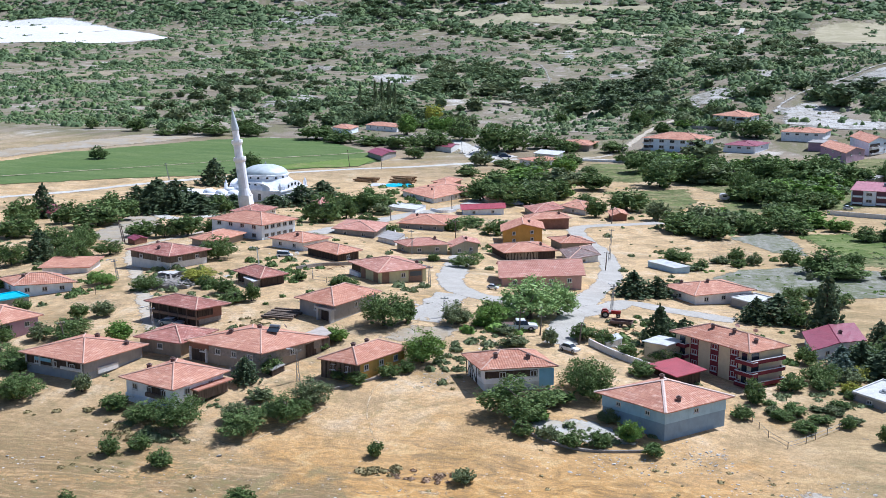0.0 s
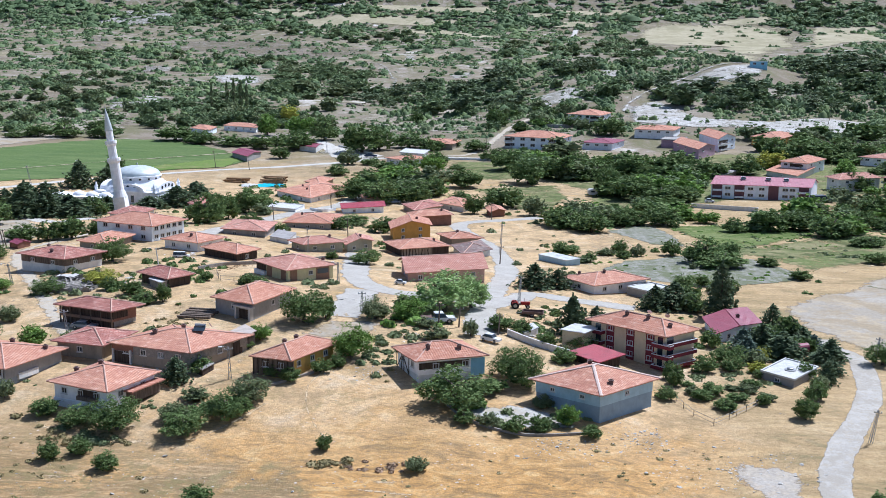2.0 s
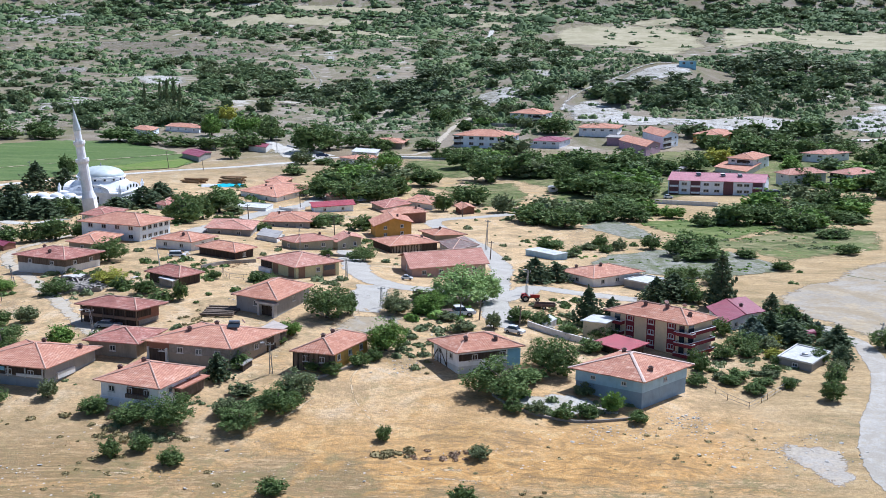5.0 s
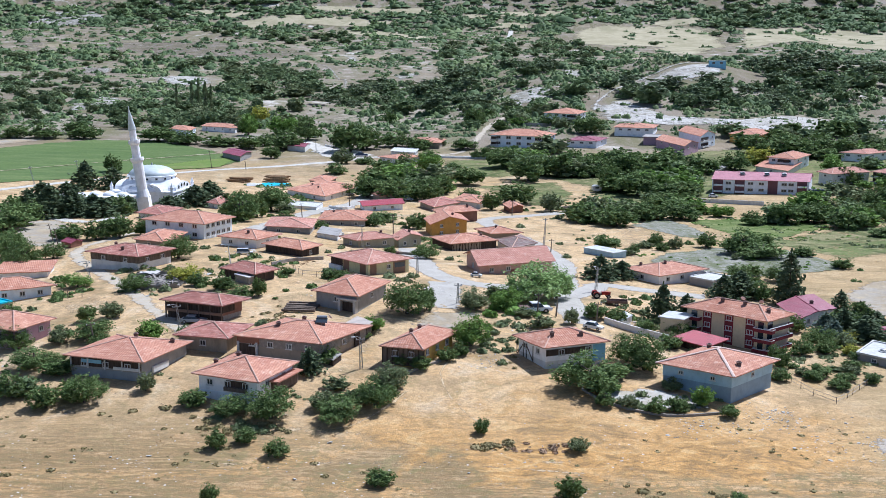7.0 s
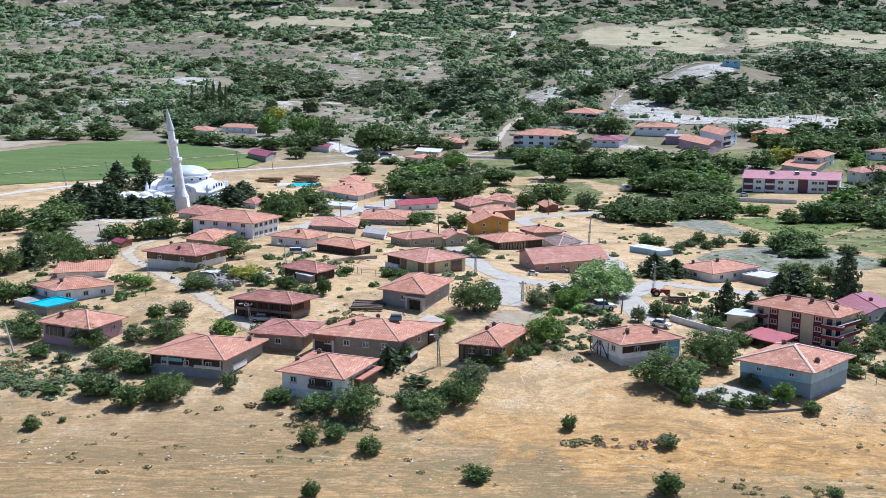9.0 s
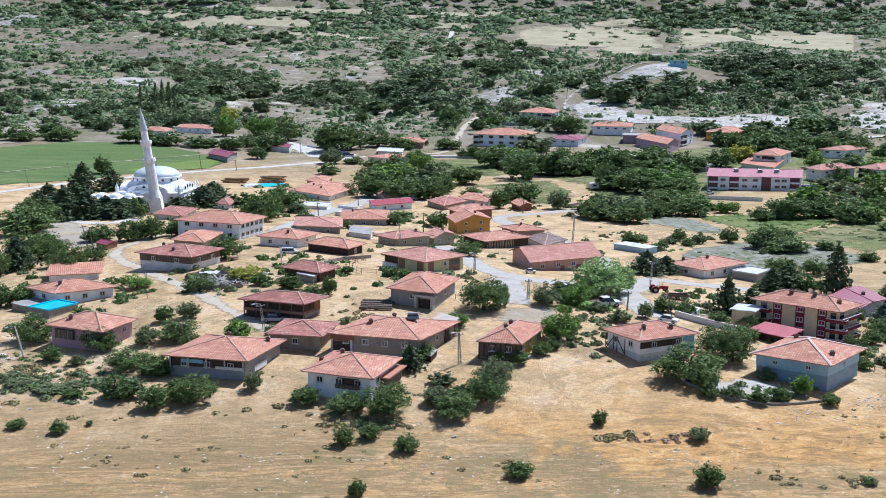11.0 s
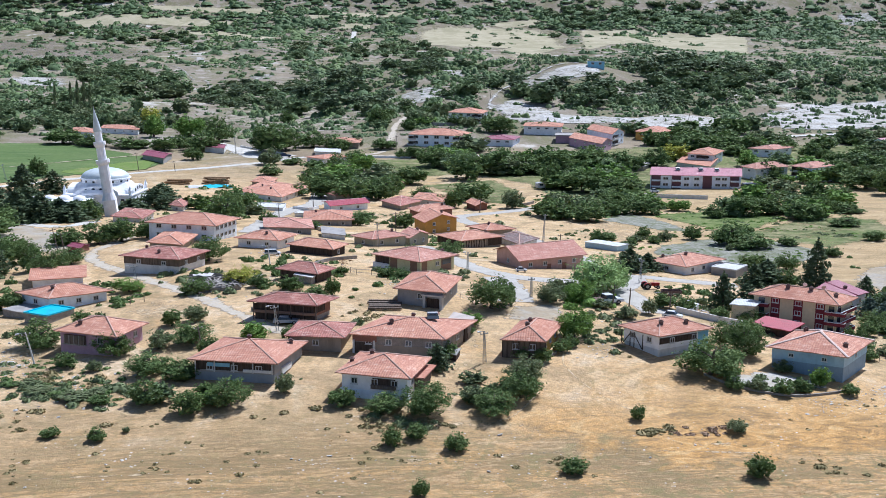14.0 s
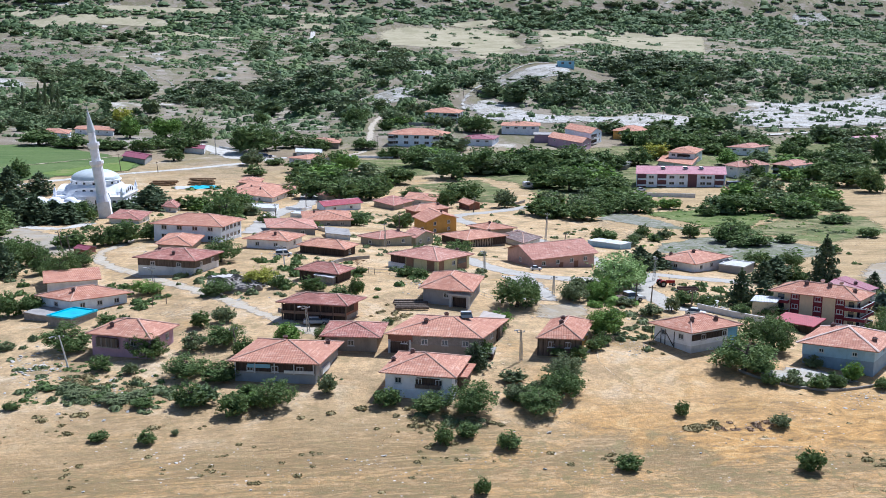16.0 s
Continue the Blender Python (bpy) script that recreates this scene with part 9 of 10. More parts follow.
def caravan(x, y, turn, k):
    ob = root("caravan", x, y, ground(x, y) + 0.05, "small white caravan parked in the meadow", "caravan", "", turn)
    bm = bmesh.new()
    profile_body(bm, [(-2.2, 0.5), (2.0, 0.5), (2.3, 1.1), (2.0, 2.1), (1.6, 2.3), (-1.9, 2.3), (-2.3, 2.0), (-2.35, 1.0)], 2.1, 0.06)
    part("body", bm, "frame", ob)
    for a in (-1.2, 0.6):
        bm = bmesh.new()
        box(bm, a - 0.5, -1.07, 1.3, a + 0.5, -1.03, 1.85)
        part("window", bm, GLASS, ob)
    for b in (-0.95, 0.95):
        wheel(0, b, 0.34, 0.2, ob)
    ob.scale = (k, k, k * 0.8)


# ---- piles, walls and fences ----


def log_pile(x, y, turn, length, n, rows, label):
    ob = root("log_pile", x, y, ground(x, y), label, "log pile", "log piles", turn)
    rng = random.Random(int(abs(x) * 10))
    for r in range(rows):
        for k in range(n - r):
            rad = rng.uniform(0.28, 0.4)
            px = (k - (n - r - 1) / 2) * 0.85
            z = 0.3 + r * 0.6
            bm = bmesh.new()
            o, e = rng.uniform(-1.6, 1.6), rng.uniform(-0.9, 0.9)
            z += rng.uniform(-0.1, 0.22)
            tube(bm, [(px - e, -length * rng.uniform(0.38, 0.55) + o, z), (px + e, length * rng.uniform(0.38, 0.55) + o, z + rng.uniform(-0.1, 0.15))], [rad, rad * 0.8], 8)
            part("log", bm, "log", ob)
    return ob


def tarp(x, y, turn, w, d, mat, label):
    bm = bmesh.new()
    rng = random.Random(4)
    n = 10
    rows = [[bm.verts.new((w * (i / n - 0.5), d * (j / n - 0.5), 0.05 + 0.45 * math.sin(math.pi * i / n) ** 0.5 * math.sin(math.pi * j / n) ** 0.5 + rng.uniform(0, 0.45))) for i in range(n + 1)] for j in range(n + 1)]
    for j in range(n):
        for i in range(n):
            bm.faces.new((rows[j][i], rows[j][i + 1], rows[j + 1][i + 1], rows[j + 1][i]))
    bm.normal_update()
    slope_uv(bm)
    ob = new("tarpaulin", finish("tarpaulin", bm, mat, True))
    ob.location, ob.rotation_euler = (x, y, ground(x, y)), (0, 0, turn)
    return tagged(ob, label, "tarpaulin")


def rubble(x, y, w, d, n, size, seed, label, mat="rock"):
    """A scatter of broken stones on the ground."""
    rng = np.random.default_rng(seed)
    bm = bmesh.new()
    for k in range(n):
        px, py = x + rng.normal(0, w / 3), y + rng.normal(0, d / 3)
        s = size * rng.lognormal(0, 0.5)
        g = bmesh.ops.create_icosphere(bm, subdivisions=1, radius=s)["verts"]
        q = Matrix.Translation((px, py, ground(px, py) + s * 0.1)) @ Euler(rng.uniform(-0.35, 0.35, 3)).to_matrix().to_4x4() @ Matrix.Diagonal((rng.uniform(0.7, 1.5), rng.uniform(0.6, 1.2), rng.uniform(0.22, 0.5), 1))
        for v in g:
            v.co = q @ (v.co * rng.uniform(0.8, 1.15))
    return tagged(new("rubble", finish("rubble", bm, mat)), label, "rubble", kind="stuff")


def garden_wall(pts, h, mat, label, thick=0.3, name="garden_wall"):
    """A low wall that follows the ground."""
    line = smooth_line(pts, 2.0) if len(pts) > 2 else [Vector(pts[0]).lerp(Vector(pts[1]), k / 12) for k in range(13)]
    bm = bmesh.new()
    rings = []
    for k, p in enumerate(line):
        d = (line[min(k + 1, len(line) - 1)] - line[max(k - 1, 0)]).normalized()
        s = Vector((-d.y, d.x)) * thick / 2
        g = ground(p.x, p.y)
        rings.append([bm.verts.new((p.x + s.x * a, p.y + s.y * a, g + z)) for a, z in ((1, -0.3), (-1, -0.3), (-1, h), (1, h))])
    for r, n in zip(rings, rings[1:]):
        for i in range(4):
            bm.faces.new((r[i], n[i], n[(i + 1) % 4], r[(i + 1) % 4]))
    bm.faces.new(rings[0]), bm.faces.new(rings[-1][::-1])
    bmesh.ops.recalc_face_normals(bm, faces=bm.faces)
    return tagged(new(name, finish(name, bm, mat)), label, "wall")


def fence(pts, h, step, label):
    ob = root("fence", pts[0][0], pts[0][1], ground(*pts[0]), label, "fence", "fences")
    o = Vector(ob.location)
    line = smooth_line(pts, step)
    top = []
    for p in line:
        bm = bmesh.new()
        g = ground(p.x, p.y)
        q = Vector((p.x, p.y, g)) - o
        tube(bm, [q + Vector((0, 0, -0.2)), q + Vector((0, 0, h))], [0.06, 0.05], 5)
        part("post", bm, "pole", ob)
        top.append(q)
    for z in (0.35, 0.9):
        bm = bmesh.new()
        tube(bm, [q + Vector((0, 0, h * z)) for q in top], [0.03] * len(top), 4)
        part("wire", bm, "metal", ob)


def pallet_stack(x, y, turn, w, d, n):
    """Long weathered beams laid side by side."""
    ob = root("timber_stack", x, y, ground(x, y), "weathered grey beams stacked on the ground", "timber", "", turn)
    rng = random.Random(9)
    for r in range(n):
        bm = bmesh.new()
        yy = -d / 2 + d * r / n
        box(bm, -w / 2 + rng.uniform(-0.3, 0.3), yy, 0.05, w / 2 + rng.uniform(-0.3, 0.3), yy + d / n * 0.55, 0.4 + 0.25 * rng.random())
        part("beam", bm, "wood", ob)


def ruin(x, y, w, d, label):
    """A fallen stone house: stumps of wall of uneven height, roof timbers lying across one another and a sheet on top."""
    rng = random.Random(17)
    ob = root("ruined_house", x, y, ground(x, y), label, "ruin")
    for side in range(4):
        bm = bmesh.new()
        n = 12
        long_, across = (w, d) if side % 2 == 0 else (d, w)
        rows = []
        for k in range(n + 1):
            a = long_ * (-1 + 2 * k / n)
            z = rng.uniform(0.5, 1.1) + (0.9 if side == 2 else 0.3 * math.sin(k * 1.3 + side))
            ring = []
            for off, up in ((-0.22, -1.0), (-0.22 + rng.uniform(-0.05, 0.05), z), (0.22 + rng.uniform(-0.05, 0.05), z - 0.1), (0.22, -1.0)):
                b = (across if side in (2, 1) else -across) + off
                ring.append(bm.verts.new((a, b, up) if side % 2 == 0 else (b, a, up)))
            rows.append(ring)
        for p, q in zip(rows, rows[1:]):
            for m in range(4):
                bm.faces.new((p[m], p[(m + 1) % 4], q[(m + 1) % 4], q[m]))
        bm.faces.new(rows[0]), bm.faces.new(rows[-1][::-1])
        bmesh.ops.recalc_face_normals(bm, faces=bm.faces)
        part("wall", bm, "stone", ob)
    bm = bmesh.new()
    bmesh.ops.create_grid(bm, x_segments=22, y_segments=18, size=1.0)
    for v in bm.verts:
        fall = max(0.0, 1 - max(abs(v.co.x), abs(v.co.y)) ** 3)
        v.co = Vector((v.co.x * w * 1.1, v.co.y * d * 1.2, -0.3 + 1.25 * fall + rng.uniform(-0.16, 0.16)))
    part("rubble_heap", bm, "stone", ob, "heap of fallen grey stones")
    for k in range(64):
        bm = bmesh.new()
        ln, wd = rng.uniform(1.6, 3.6), rng.uniform(0.09, 0.2)
        box(bm, -ln / 2, -wd, -0.05, ln / 2, wd, 0.05)
        bm.transform(Matrix.Translation((rng.uniform(-0.9, 0.9) * w, rng.uniform(-1.0, 0.9) * d, rng.uniform(0.85, 1.45))) @ Euler((rng.uniform(-0.3, 0.3), rng.uniform(-0.35, 0.35), rng.uniform(0, 3.14))).to_matrix().to_4x4())
        part("plank", bm, "greywood", ob)
    for k in range(4):
        bm = bmesh.new()
        box(bm, -1.1, -0.55, -0.03, 1.1, 0.55, 0.03)
        bm.transform(Matrix.Translation((-w * 0.75 + k * 1.0, d * 0.75, 1.75 + 0.1 * (k % 2))) @ Euler((0.12, rng.uniform(-0.1, 0.1), rng.uniform(1.2, 1.7))).to_matrix().to_4x4())
        part("roof_sheet", bm, "palegrey", ob, "pale loose roof sheet")
    return ob


def goal(x, y, turn):
    ob = root("goal_frame", x, y, ground(x, y), "simple wooden goal frame on trodden ground", "goal", "", turn)
    for s in (-1, 1):
        bm = bmesh.new()
        tube(bm, [(s * 1.4, 0, -0.2), (s * 1.4, 0, 1.7)], [0.07, 0.07], 6)
        part("post", bm, "pole", ob)
    bm = bmesh.new()
    tube(bm, [(-1.45, 0, 1.7), (1.45, 0, 1.7)], [0.06, 0.06], 6)
    part("crossbar", bm, "pole", ob)



def vent(ob, p):
    """A round concrete ring on a flat roof."""
    bm = bmesh.new()
    lathe(bm, [(0.95, 0.0), (0.95, 0.16), (0.55, 0.18), (0.55, 0.42), (0.4, 0.5), (0.05, 0.52)], 20)
    bm.transform(Matrix.Translation(p))
    part("roof_ring", bm, "metal", ob, "round grey ring on the roof")


def barrel(x, y, turn):
    ob = root("tank", x, y, ground(x, y), "rusty red cylindrical tank among conifers", "tank", turn=turn)
    bm = bmesh.new()
    tube(bm, [(-1.5, 0, 1.5), (-1.3, 0, 1.5), (1.3, 0, 1.5), (1.5, 0, 1.5)], [0.55, 0.85, 0.85, 0.55], 16)
    part("drum", bm, "maroon", ob)
    for s in (-0.9, 0.9):
        bm = bmesh.new()
        box(bm, s - 0.12, -0.6, -0.3, s + 0.12, 0.6, 0.8)
        part("saddle", bm, "stone", ob)


vent(flatr, flatr_plan.at(0.1, -0.1, 1.5))

# ---- poles, vehicles and loose things ----
pole("lattice", -13.4, 187.5, 5.4, 0.3, True, lean=-1.9)
pole("lattice", -47.7, 206.8, 4.8, 0.2, True, lean=-7.2)
pole("wood", -14.1, 326.3, 7.7, 0.4, False, lean=-1.5)
pole("lattice", 28.4, 325.3, 8.7, 0.2, False, lean=2.8)
pole("wood", 28.6, 306.6, 5.0, 0.1, False, lean=3.0)
pole("lattice", 33.5, 250.7, 5.5, 0.5, True, lean=4.5)
pole("lattice", 3.0, 226.4, 4.2, 0.2, False, lean=0.6)
pole("lattice", -5.6, 252.7, 4.7, 0.4, True, lean=-0.6)
pole("concrete", -49.2, 265.8, 4.7, 0.2, True, lean=-6.0)
pole("wood", -100.3, 300.1, 5.2, 0.2, False, lean=-10.6)
pole("wood", -110.0, 552.3, 8.5, 0.1, False, lean=-7.1)
pole("lattice", -159.1, 508.3, 7.0, 0.2, False, lean=-10.9)
pole("wood", -46.6, 381.6, 5.1, 0.3, False, lean=-4.2)
pole("wood", -34.2, 422.8, 5.6, 0.3, False, lean=-2.9)
pole("wood", 24.1, 406.3, 5.4, 0.2, False, lean=1.7)
pole("wood", 16.3, 621.3, 8.8, 0.2, False, lean=0.5)
pole("lattice", -67.9, 621.6, 8.8, 0.2, False, lean=-4.1)
pole("wood", 117.5, 896.4, 8.2, 0.1, False, lean=3.9)
pole("wood", 227.1, 756.7, 8.8, 0.1, False, lean=8.7)
pole("wood", 18.3, 220.5, 4.6, 0.2, False, lean=2.9)
pole("wood", 22.1, 221.8, 3.9, 0.2, False, lean=3.5)
pole("wood", 29.6, 219.2, 4.1, 0.3, False, lean=4.6)
pole("lattice", -21.2, 303.3, 6.5, 0.1, False, lean=-2.3)
pole("concrete", -88.1, 197.8, 5.8, 0.2, True, lean=-11.8)
pole("lattice", -77.0, 250.2, 4.6, 0.2, True, lean=-9.4)
pole("wood", -60.4, 197.3, 4.9, 0.2, False, lean=-8.4)
pole("lattice", 85.8, 176.5, 5.2, 0.4, False, lean=11.8)
pole("lattice", 98.7, 219.5, 5.2, 0.3, False, lean=11.6)
pole("lattice", -166.6, 472.9, 7.7, 0.2, False, lean=-11.0)
pole("wood", -93.4, 550.1, 5.1, 0.2, False, lean=-6.1)
pole("wood", -102.6, 303.5, 6.0, 0.2, False, lean=-10.8)
pole("wood", -75.2, 348.8, 4.0, 0.1, False, lean=-7.3)
pole("wood", 276.7, 687.4, 10.0, 0.1, False, lean=11.2)
tractor(33.6, 243.7, 0.1, 1.12)
trailer(36.3, 237.4, 3.0, 1.25, "chimney", "rusty dark farm trailer beside the street")
car(17.9, 223.6, 0.25, 6.90, 2.00, "whitepaint", "white pickup truck with an open load bed", "pickup truck", "pickup")
car(28.4, 213.7, -0.6, 3.87, 1.50, "whitepaint", "white car parked by the wall")
car(-46.1, 210.7, -0.05, 4.72, 1.39, "silverpaint", "silver saloon car parked below the gallery house")
car(7.5, 257.1, -0.2, 2.54, 1.14, "whitepaint", "small white car beside the pink house")
car(-48.7, 282.4, 0.1, 3.94, 1.41, "whitepaint", "white van parked between houses", "van", "van")
car(-14.2, 448.9, 0.2, 4.82, 2.19, "silverpaint", "pale van beside the red roofed house", "van", "van")
car(-42.8, 606.5, 0.1, 6.49, 2.07, "bluepaint", "dark blue car on the valley road")
car(151.5, 469.5, 0.2, 8.17, 2.88, "silverpaint", "silver van beside the apartment block", "van", "van")
car(108.1, 465.7, 0.1, 3.73, 1.63, "whitepaint", "white car behind the garden wall")
car(194.0, 489.4, 0.1, 10.68, 2.14, "whitepaint", "long white truck parked at the far houses", "van", "van")
caravan(65.4, 483.7, 0.1, 1.55)
log_pile(-88.4, 504.9, 1.45, 9.0, 6, 3, "dark weathered logs in a pile")
log_pile(-72.9, 507.8, 1.45, 9.0, 10, 4, "brown sawn logs in a long pile")
tarp(-72.3, 495.5, 0.1, 13.0, 9.0, "tarp", "bright blue tarpaulin over timber")
tarp(-80.5, 494.0, 0.3, 7.0, 7.0, "frame", "white tarpaulin over timber")
rubble(40.5, 167.8, 12.5, 6.1, 140, 0.10, 1, "pale broken stones on dry grass", "rock")
rubble(51.4, 173.4, 6.5, 8.8, 130, 0.12, 2, "heap of pale broken stones", "rock")
rubble(61.0, 163.2, 10.2, 13.3, 90, 0.13, 3, "pale stones on bare ground", "rock")
rubble(-93.6, 198.6, 8.8, 15.6, 160, 0.18, 4, "grey rubble of a fallen wall", "rock")
rubble(-79.6, 183.0, 13.3, 11.3, 120, 0.17, 5, "grey stones among weeds", "rock")
rubble(-58.6, 245.5, 11.8, 17.2, 170, 0.23, 6, "rubble of a ruined stone house", "rock")
rubble(-14.2, 154.7, 54.9, 15.8, 110, 0.10, 7, "loose pale stones in dry grass", "rock")
rubble(-58.0, 152.6, 53.1, 14.3, 100, 0.10, 8, "loose pale stones in dry grass", "rock")
rubble(35.8, 220.3, 8.8, 11.5, 70, 0.18, 9, "rubble and scrap beside the yard", "rock")
rubble(15.6, 213.5, 8.9, 6.4, 50, 0.12, 10, "stones at the plaza edge", "rock")
rubble(-68.3, 625.3, 9.0, 11.4, 40, 0.36, 11, "stones by the valley road", "rock")
rubble(68.9, 164.2, 11.6, 12.7, 90, 0.13, 12, "pale stones on bare ground", "rock")
ruin(-60.6, 243.0, 5.4, 4.8, "collapsed stone house full of silvered roof planks")
house(-15.37, 202.29, (1.58, -2.34), (1.38, 3.07), 2.2, 0.5, "shed", "darkwood", "rusty", "open lean-to with rusty sheet roof", wl=0, wr=0, chim=(), name='lean_to', category='shed', over=0.3)
# solid dark walls stand for the shade under the carport roof
house(47.12, 207.37, (2.60, -3.27), (2.50, 2.24), 1.7, 0.4, "shed", "darkwood", "redsheet", "carport with a crimson sheet roof, dark walls standing for shade beneath", wl=0, wr=0, chim=(), name='carport', category='carport', over=0.8)
house(44.61, 217.00, (2.3, -1.1), (1.5, 2.0), 3.5, 0.2, "shed", "beige", "zinc", "small annex with a white sheet roof", wl=0, wr=0, chim=(), name='annex', category='annex', over=0.4)
house(-41.48, 243.34, (1.88, -1.97), (0.93, 2.40), 1.6, 0.15, "shed", "stone", "zinc", "lean-to with a pale sheet roof", wl=0, wr=0, chim=(), name='lean_to', category='shed', over=0.2)
house(-50.41, 419.88, (5.85, -2.43), (0.62, 5.72), 1.2, 0.1, "flat", "white", "flatroof", "low flat white outbuilding", wl=0, wr=0, chim=(), name='outbuilding', category='outbuilding', over=0.1)
house(-37.48, 393.30, (3.06, -1.08), (1.06, 3.27), 1.3, 0.1, "flat", "palewhite", "flatroof", "low pale concrete wall block", wl=0, wr=0, chim=(), name='outbuilding', category='outbuilding', over=0.1)
house(-31.94, 323.93, (3.23, -2.62), (0.21, 4.73), 1.6, 0.3, "shed", "palewhite", "asbestos", "low outbuilding with a grey sheet roof", wl=0, wr=0, chim=(), name='outbuilding', category='outbuilding', over=0.2)
house(-18.24, 190.31, (0.77, -0.67), (0.61, 1.59), 1.0, 0.2, "shed", "darkwood", "asbestos", "small coop with a brown sheet roof", wl=0, wr=0, chim=(), name='coop', category='coop', over=0.15)
house(35.32, 222.93, (0.56, -1.82), (1.39, 1.89), 1.0, 0.2, "shed", "palewhite", "zinc", "small white shelter beside the yard wall", wl=0, wr=0, chim=(), name='shelter', category='shelter', over=0.15)
house(-78.92, 636.35, (5.39, -4.41), (0.36, 10.08), 2.6, 0.9, "gable_u", "palewhite", "maroon", "small roadside hut with a red roof", wl=0, wr=0, chim=(), name='hut', category='hut', over=0.3)
house(-20.56, 611.69, (6.68, -3.81), (0.78, 10.62), 2.6, 0.3, "flat", "palewhite", "flatroof", "pale flat-roofed house below the lane", wl=2, wr=0, chim=())
garden_wall([(99.02, 451.62), (109.84, 446.30), (121.88, 440.96)], 1.6, "palewhite", "pale concrete garden wall")
garden_wall([(31.34, 219.89), (36.01, 214.83), (42.60, 210.01)], 1.2, "palewhite", "pale concrete yard wall")
garden_wall([(37.34, 424.79), (45.01, 428.84), (50.44, 436.25)], 1.0, "stone", "low stone wall beside the street")
garden_wall([(42.75, 747.17), (58.07, 735.90), (70.87, 740.25)], 2.0, "grey", "grey retaining wall below the villa")
garden_wall([(-13.32, 602.11), (4.15, 599.55), (21.48, 596.87)], 1.0, "white", "white roadside parapet")
garden_wall([(22.46, 180.37), (26.26, 174.98), (34.43, 171.44), (44.51, 173.79)], 0.35, "stone", "low stone edge of the yard")
garden_wall([(-0.23, 190.92), (-3.96, 186.97), (-8.44, 182.82)], 0.4, "stone", "low stone edge of the garden")
garden_wall([(-66.36, 651.14), (-53.84, 633.28), (-43.59, 618.11)], 1.0, "palewhite", "pale parapet by the yard")
fence([(58.88, 190.10), (60.87, 184.19), (63.40, 180.55), (66.25, 183.61), (74.85, 194.62)], 1.1, 2.6, "wire fence on wooden posts round a garden")
fence([(-33.44, 257.23), (-30.62, 249.61), (-27.42, 248.40), (-23.64, 247.36)], 1.3, 2.6, "wire fence on posts round a yard")
fence([(-12.95, 228.16), (-9.87, 221.17), (-5.56, 215.61)], 1.0, 3.0, "wire fence on wooden posts")
pallet_stack(-27.1, 220.1, -0.1, 6.5, 7.0, 7)
goal(-75.2, 233.5, 0.4)
brush([(-97.98, 199.92), (-85.88, 200.83), (-73.49, 191.30), (-64.81, 182.86), (-65.40, 175.61), (-76.21, 178.50), (-92.64, 182.11)], "leaf_dry", "grey-green bushes on the rubble slope", 320, 0.85, 0.5, 51)
brush([(-97.98, 199.92), (-85.88, 200.83), (-73.49, 191.30), (-64.81, 182.86), (-65.40, 175.61), (-76.21, 178.50), (-92.64, 182.11)], "leaf", "green weeds on the rubble slope", 220, 0.8, 0.45, 52)
brush([(-60.35, 197.37), (-51.20, 191.21), (-41.67, 187.74), (-30.60, 181.67), (-19.99, 176.98), (-20.19, 174.40), (-32.46, 177.71), (-45.16, 183.64), (-58.78, 192.16)], "leaf_dry", "strip of dusty weeds along the slope", 500, 0.8, 0.5, 53)
brush([(-91.50, 178.30), (-60.19, 175.07), (-42.83, 171.97), (-25.79, 167.95), (-26.07, 162.20), (-50.93, 167.49), (-88.43, 167.99)], "weed", "sparse olive weeds on the slope", 380, 0.8, 0.35, 54, cover=0.25)
brush([(-87.19, 163.84), (-58.46, 162.27), (-26.29, 157.62), (-2.16, 156.39), (-3.50, 149.32), (-41.75, 147.86), (-83.25, 150.60)], "weed", "sparse olive weeds in dry grass", 420, 0.55, 0.3, 55, cover=0.3)
brush([(28.92, 181.21), (47.01, 180.54), (44.73, 174.72), (34.55, 172.08), (26.32, 175.42)], "leaf_dry", "garden shrubs in the gravel yard", 50, 1.0, 0.7, 56)
brush([(51.05, 329.37), (68.46, 353.19), (91.98, 343.80), (103.39, 306.40), (78.20, 279.98), (71.65, 293.26), (52.80, 310.50)], "leaf_bright", "young green plants in the tilled plot", 420, 0.7, 0.5, 57, cover=0.1)
brush([(80.39, 416.77), (122.47, 407.69), (156.32, 392.38), (133.86, 334.47), (103.98, 333.33), (88.31, 349.47)], "leaf_bright", "green weeds over the meadow", 900, 0.8, 0.35, 58, cover=0.1)
brush([(80.39, 416.77), (122.47, 407.69), (156.32, 392.38), (133.86, 334.47), (103.98, 333.33), (88.31, 349.47)], "leaf_dry", "dusty weeds over the meadow", 700, 1.1, 0.5, 59, cover=0.3)
brush([(100.16, 287.20), (119.03, 312.05), (141.20, 331.48), (138.42, 323.66), (116.39, 298.69), (100.63, 278.78)], "leaf", "hedge bushes beside the bare ground", 160, 1.5, 0.8, 60)
brush([(61.98, 195.18), (73.24, 193.95), (78.99, 204.49), (71.28, 210.49), (64.79, 209.18)], "leaf_dry", "garden greenery beside the blue house", 70, 1.0, 0.6, 61)
brush([(-75.31, 258.04), (-69.38, 269.88), (-55.60, 244.68), (-56.11, 224.60), (-68.79, 237.84)], "leaf_dry", "scrubby growth round the ruin", 60, 1.4, 0.8, 62)
brush([(-49.60, 264.72), (-39.42, 270.89), (-35.39, 256.06), (-46.35, 250.15)], "leaf", "hedge between the yards", 90, 1.2, 0.8, 63)
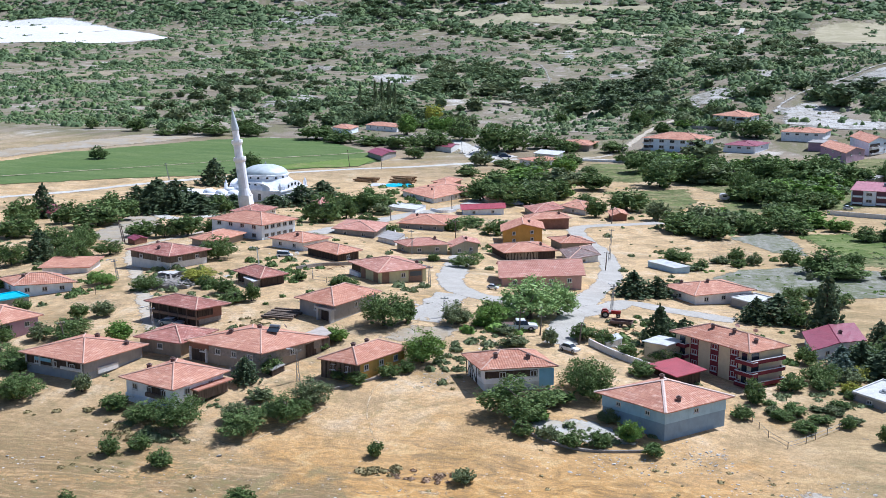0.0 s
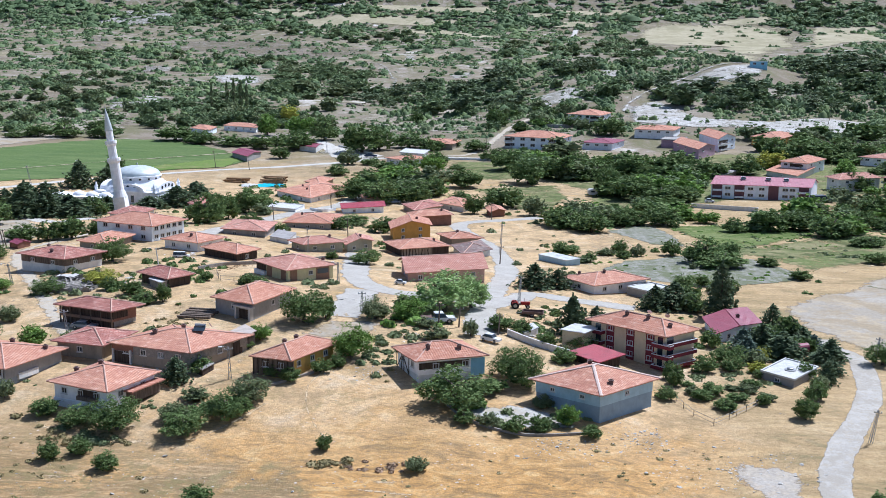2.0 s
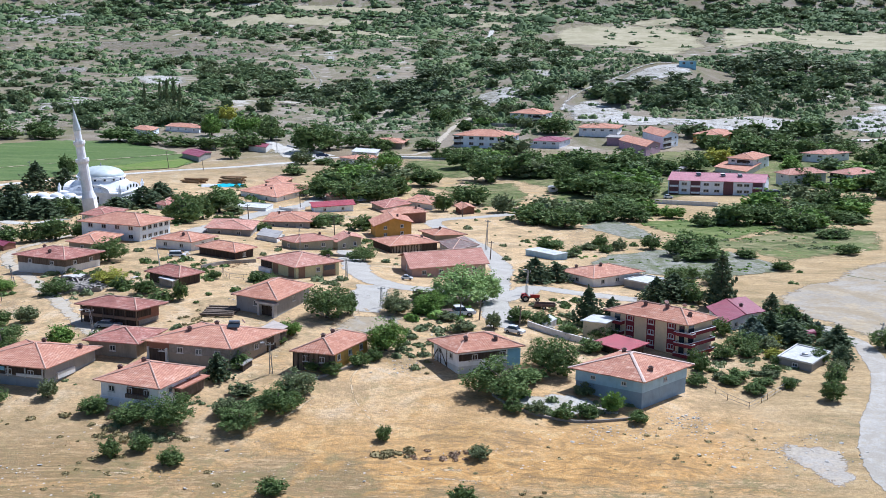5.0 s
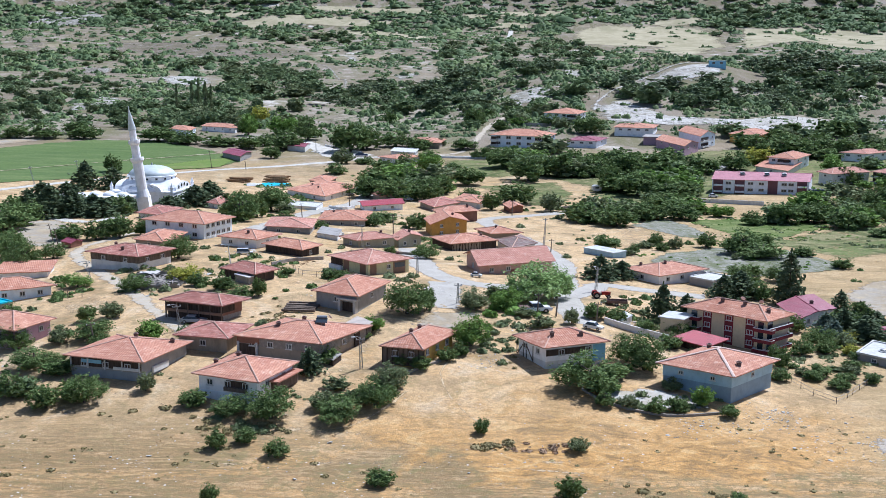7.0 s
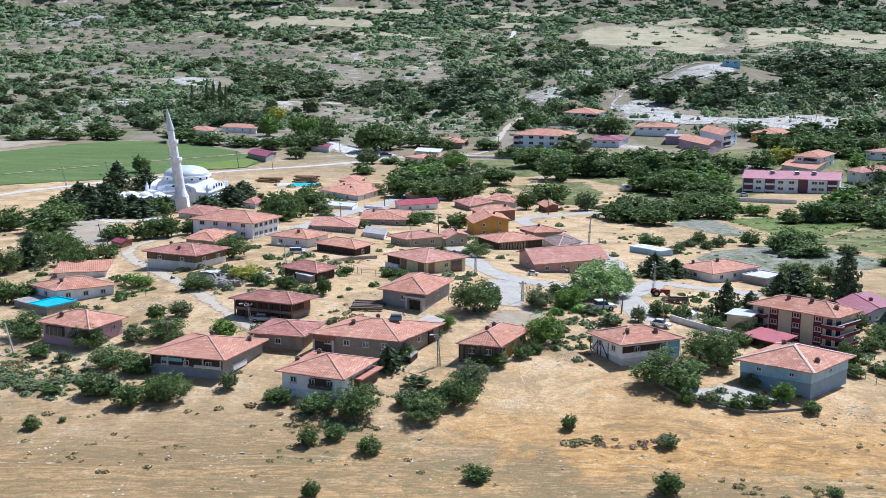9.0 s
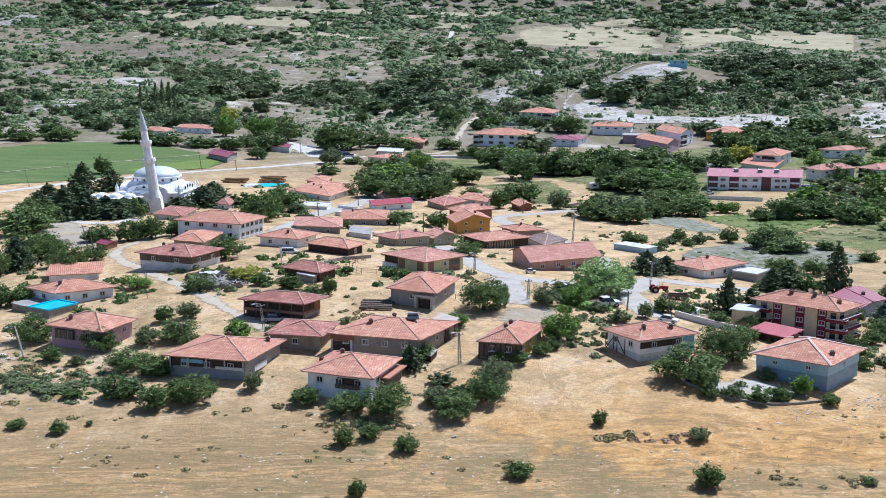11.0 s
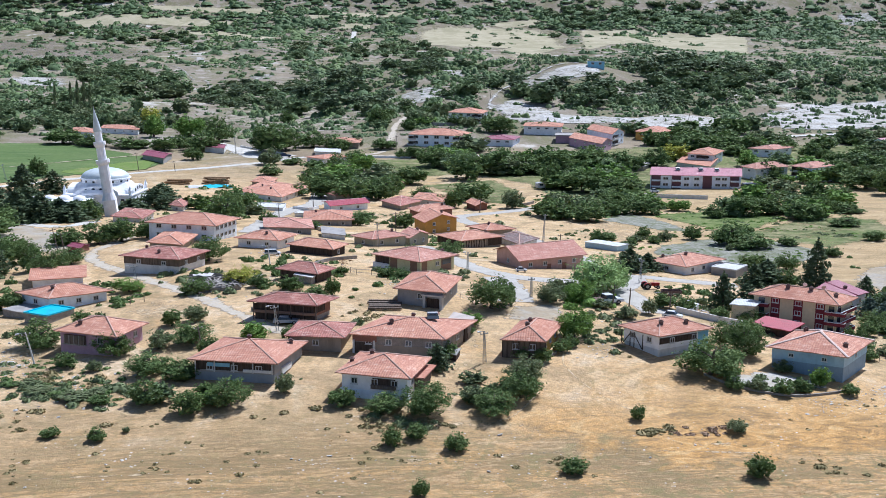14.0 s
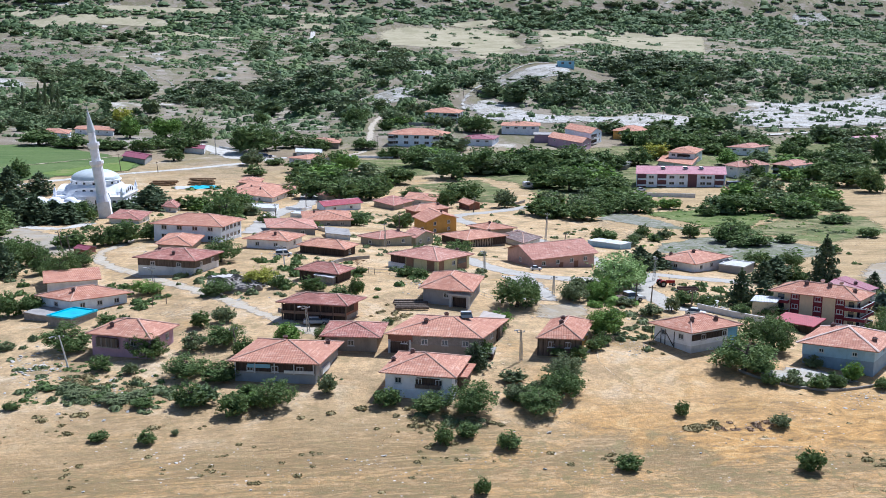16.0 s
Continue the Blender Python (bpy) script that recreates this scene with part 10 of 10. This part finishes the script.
brush([(-90.72, 494.49), (-53.14, 497.51), (-47.28, 457.86), (-50.80, 433.96), (-77.36, 451.62)], "leaf", "bushes between the lane and houses", 120, 1.8, 0.8, 64)
brush([(4.14, 228.10), (13.78, 239.30), (22.57, 231.75), (19.38, 220.91), (8.31, 217.91)], "leaf_bright", "bushes at the plaza", 60, 1.8, 0.9, 65)
brush([(-37.59, 214.46), (-31.16, 222.01), (-24.24, 218.98), (-31.51, 209.23)], "weed", "weeds beside the pallets", 80, 0.9, 0.5, 66)
brush([(11.56, 197.43), (17.07, 192.38), (20.44, 187.47), (18.09, 182.25), (11.13, 189.03)], "weed", "weeds below the white house", 120, 0.8, 0.5, 67)
barrel(86.7, 223.9, 0.5)
garden_wall([(-41.58, 420.71), (-36.07, 415.16), (-32.42, 421.37)], 1.0, "white", "white balustrade wall beside the lane")
garden_wall([(-36.27, 345.17), (-32.16, 331.72), (-28.19, 327.59)], 1.1, "palewhite", "pale rubble wall between the houses")
garden_wall([(-23.15, 558.34), (-12.83, 545.67), (-2.49, 541.13)], 0.9, "stone", "low stone wall under the trees")
garden_wall([(-82.21, 285.36), (-73.44, 271.23), (-69.58, 271.45)], 0.9, "stone", "tumbled stone wall beside the ruin")
garden_wall([(-39.28, 263.30), (-35.45, 270.85), (-28.73, 275.63)], 0.8, "stone", "low stone yard wall")
garden_wall([(-52.52, 220.54), (-46.85, 215.01), (-40.54, 215.64)], 0.7, "stone", "low stone wall behind the long house")
garden_wall([(-20.15, 284.81), (-13.82, 295.14), (-5.26, 292.96)], 0.7, "stone", "low stone kerb beside the street")
brush([(7.6, 160.4), (13.0, 161.4), (18.6, 160.6), (18.8, 158.0), (13.6, 157.2), (8.4, 158.6)], "withered", "withered brown bushes on the slope", 70, 0.7, 0.35, 81, cover=-0.6)
brush([(-88, 187), (-79, 189), (-66, 182), (-65, 176), (-74, 174.6), (-86, 180)], "leaf_dry", "low bramble on the rubble slope", 170, 1.2, 0.6, 82, cover=-0.1)
rubble(35.7, 231.1, 6.3, 14.0, 90, 0.25, 21, "heap of broken planks and scrap", "log")
rubble(37.4, 220.5, 6.8, 8.9, 60, 0.2, 22, "broken stones and scrap beside the yard", "rock")
rubble(-33.2, 270.9, 5.3, 12.6, 70, 0.2, 23, "broken boards on the ground", "log")
rubble(-48.0, 285.0, 6.3, 10.1, 60, 0.2, 24, "stones beside the parked van", "rock")
rubble(-76.9, 295.9, 9.1, 12.7, 90, 0.25, 25, "fallen stones of the ruin", "rock")
rubble(-22.5, 237.1, 5.9, 8.0, 70, 0.16, 26, "stones and rubbish by the lane", "rock")
rubble(-0.1, 236.1, 7.4, 6.0, 60, 0.14, 27, "stones along the street edge", "rock")
rubble(-24.7, 478.5, 11.6, 15.8, 60, 0.25, 28, "stones beside the lane", "rock")
rubble(-25.0, 190.5, 5.7, 3.6, 60, 0.16, 29, "stones in front of the house", "rock")
rubble(8.4, 191.4, 7.7, 8.1, 90, 0.1, 30, "pale stones in dry grass", "rock")
brush([(3.2, 160.4), (9.5, 161.2), (11.1, 159.1), (6.5, 157.8)], "weed", "olive weeds on the slope", 70, 0.8, 0.4, 72, cover=-0.3)
brush([(-43.3, 171.7), (-35.0, 172.1), (-27.9, 167.6), (-21.1, 163.0), (-28.6, 161.2), (-39.5, 165.5)], "weed", "olive weeds below the hedge", 220, 0.9, 0.45, 74, cover=0.0)
brush([(-41.4, 168.1), (-35.6, 169.5), (-24.8, 165.5), (-25.0, 161.8), (-33.6, 163.4)], "leaf_dry", "low green growth below the hedge", 120, 1.0, 0.5, 75, cover=0.0)
brush([(-92.0, 199.7), (-80.3, 196.9), (-67.0, 187.5), (-59.1, 180.3), (-65.5, 175.5), (-78.8, 179.8), (-88.5, 185.1)], "weed", "grey-green weeds on the rubble slope", 300, 0.9, 0.45, 76, cover=0.1)
brush([(-52.4, 169.9), (-44.0, 170.6), (-34.0, 166.5), (-26.1, 161.1), (-32.7, 160.5), (-45.6, 165.4)], "weed", "olive weeds along the slope", 120, 0.7, 0.4, 77, cover=0.2)
brush([(-39.2, 156.6), (-28.1, 156.5), (-15.5, 154.9), (-6.3, 152.1), (-13.2, 149.4), (-28.5, 151.4)], "weed", "olive weeds on the lower slope", 100, 0.7, 0.35, 78, cover=0.3)
brush([(24.4, 148.7), (35.3, 148.8), (39.7, 146.3), (37.6, 142.2), (26.4, 143.9)], "weed", "olive weeds on the lower east slope", 160, 0.9, 0.4, 79, cover=0.1)
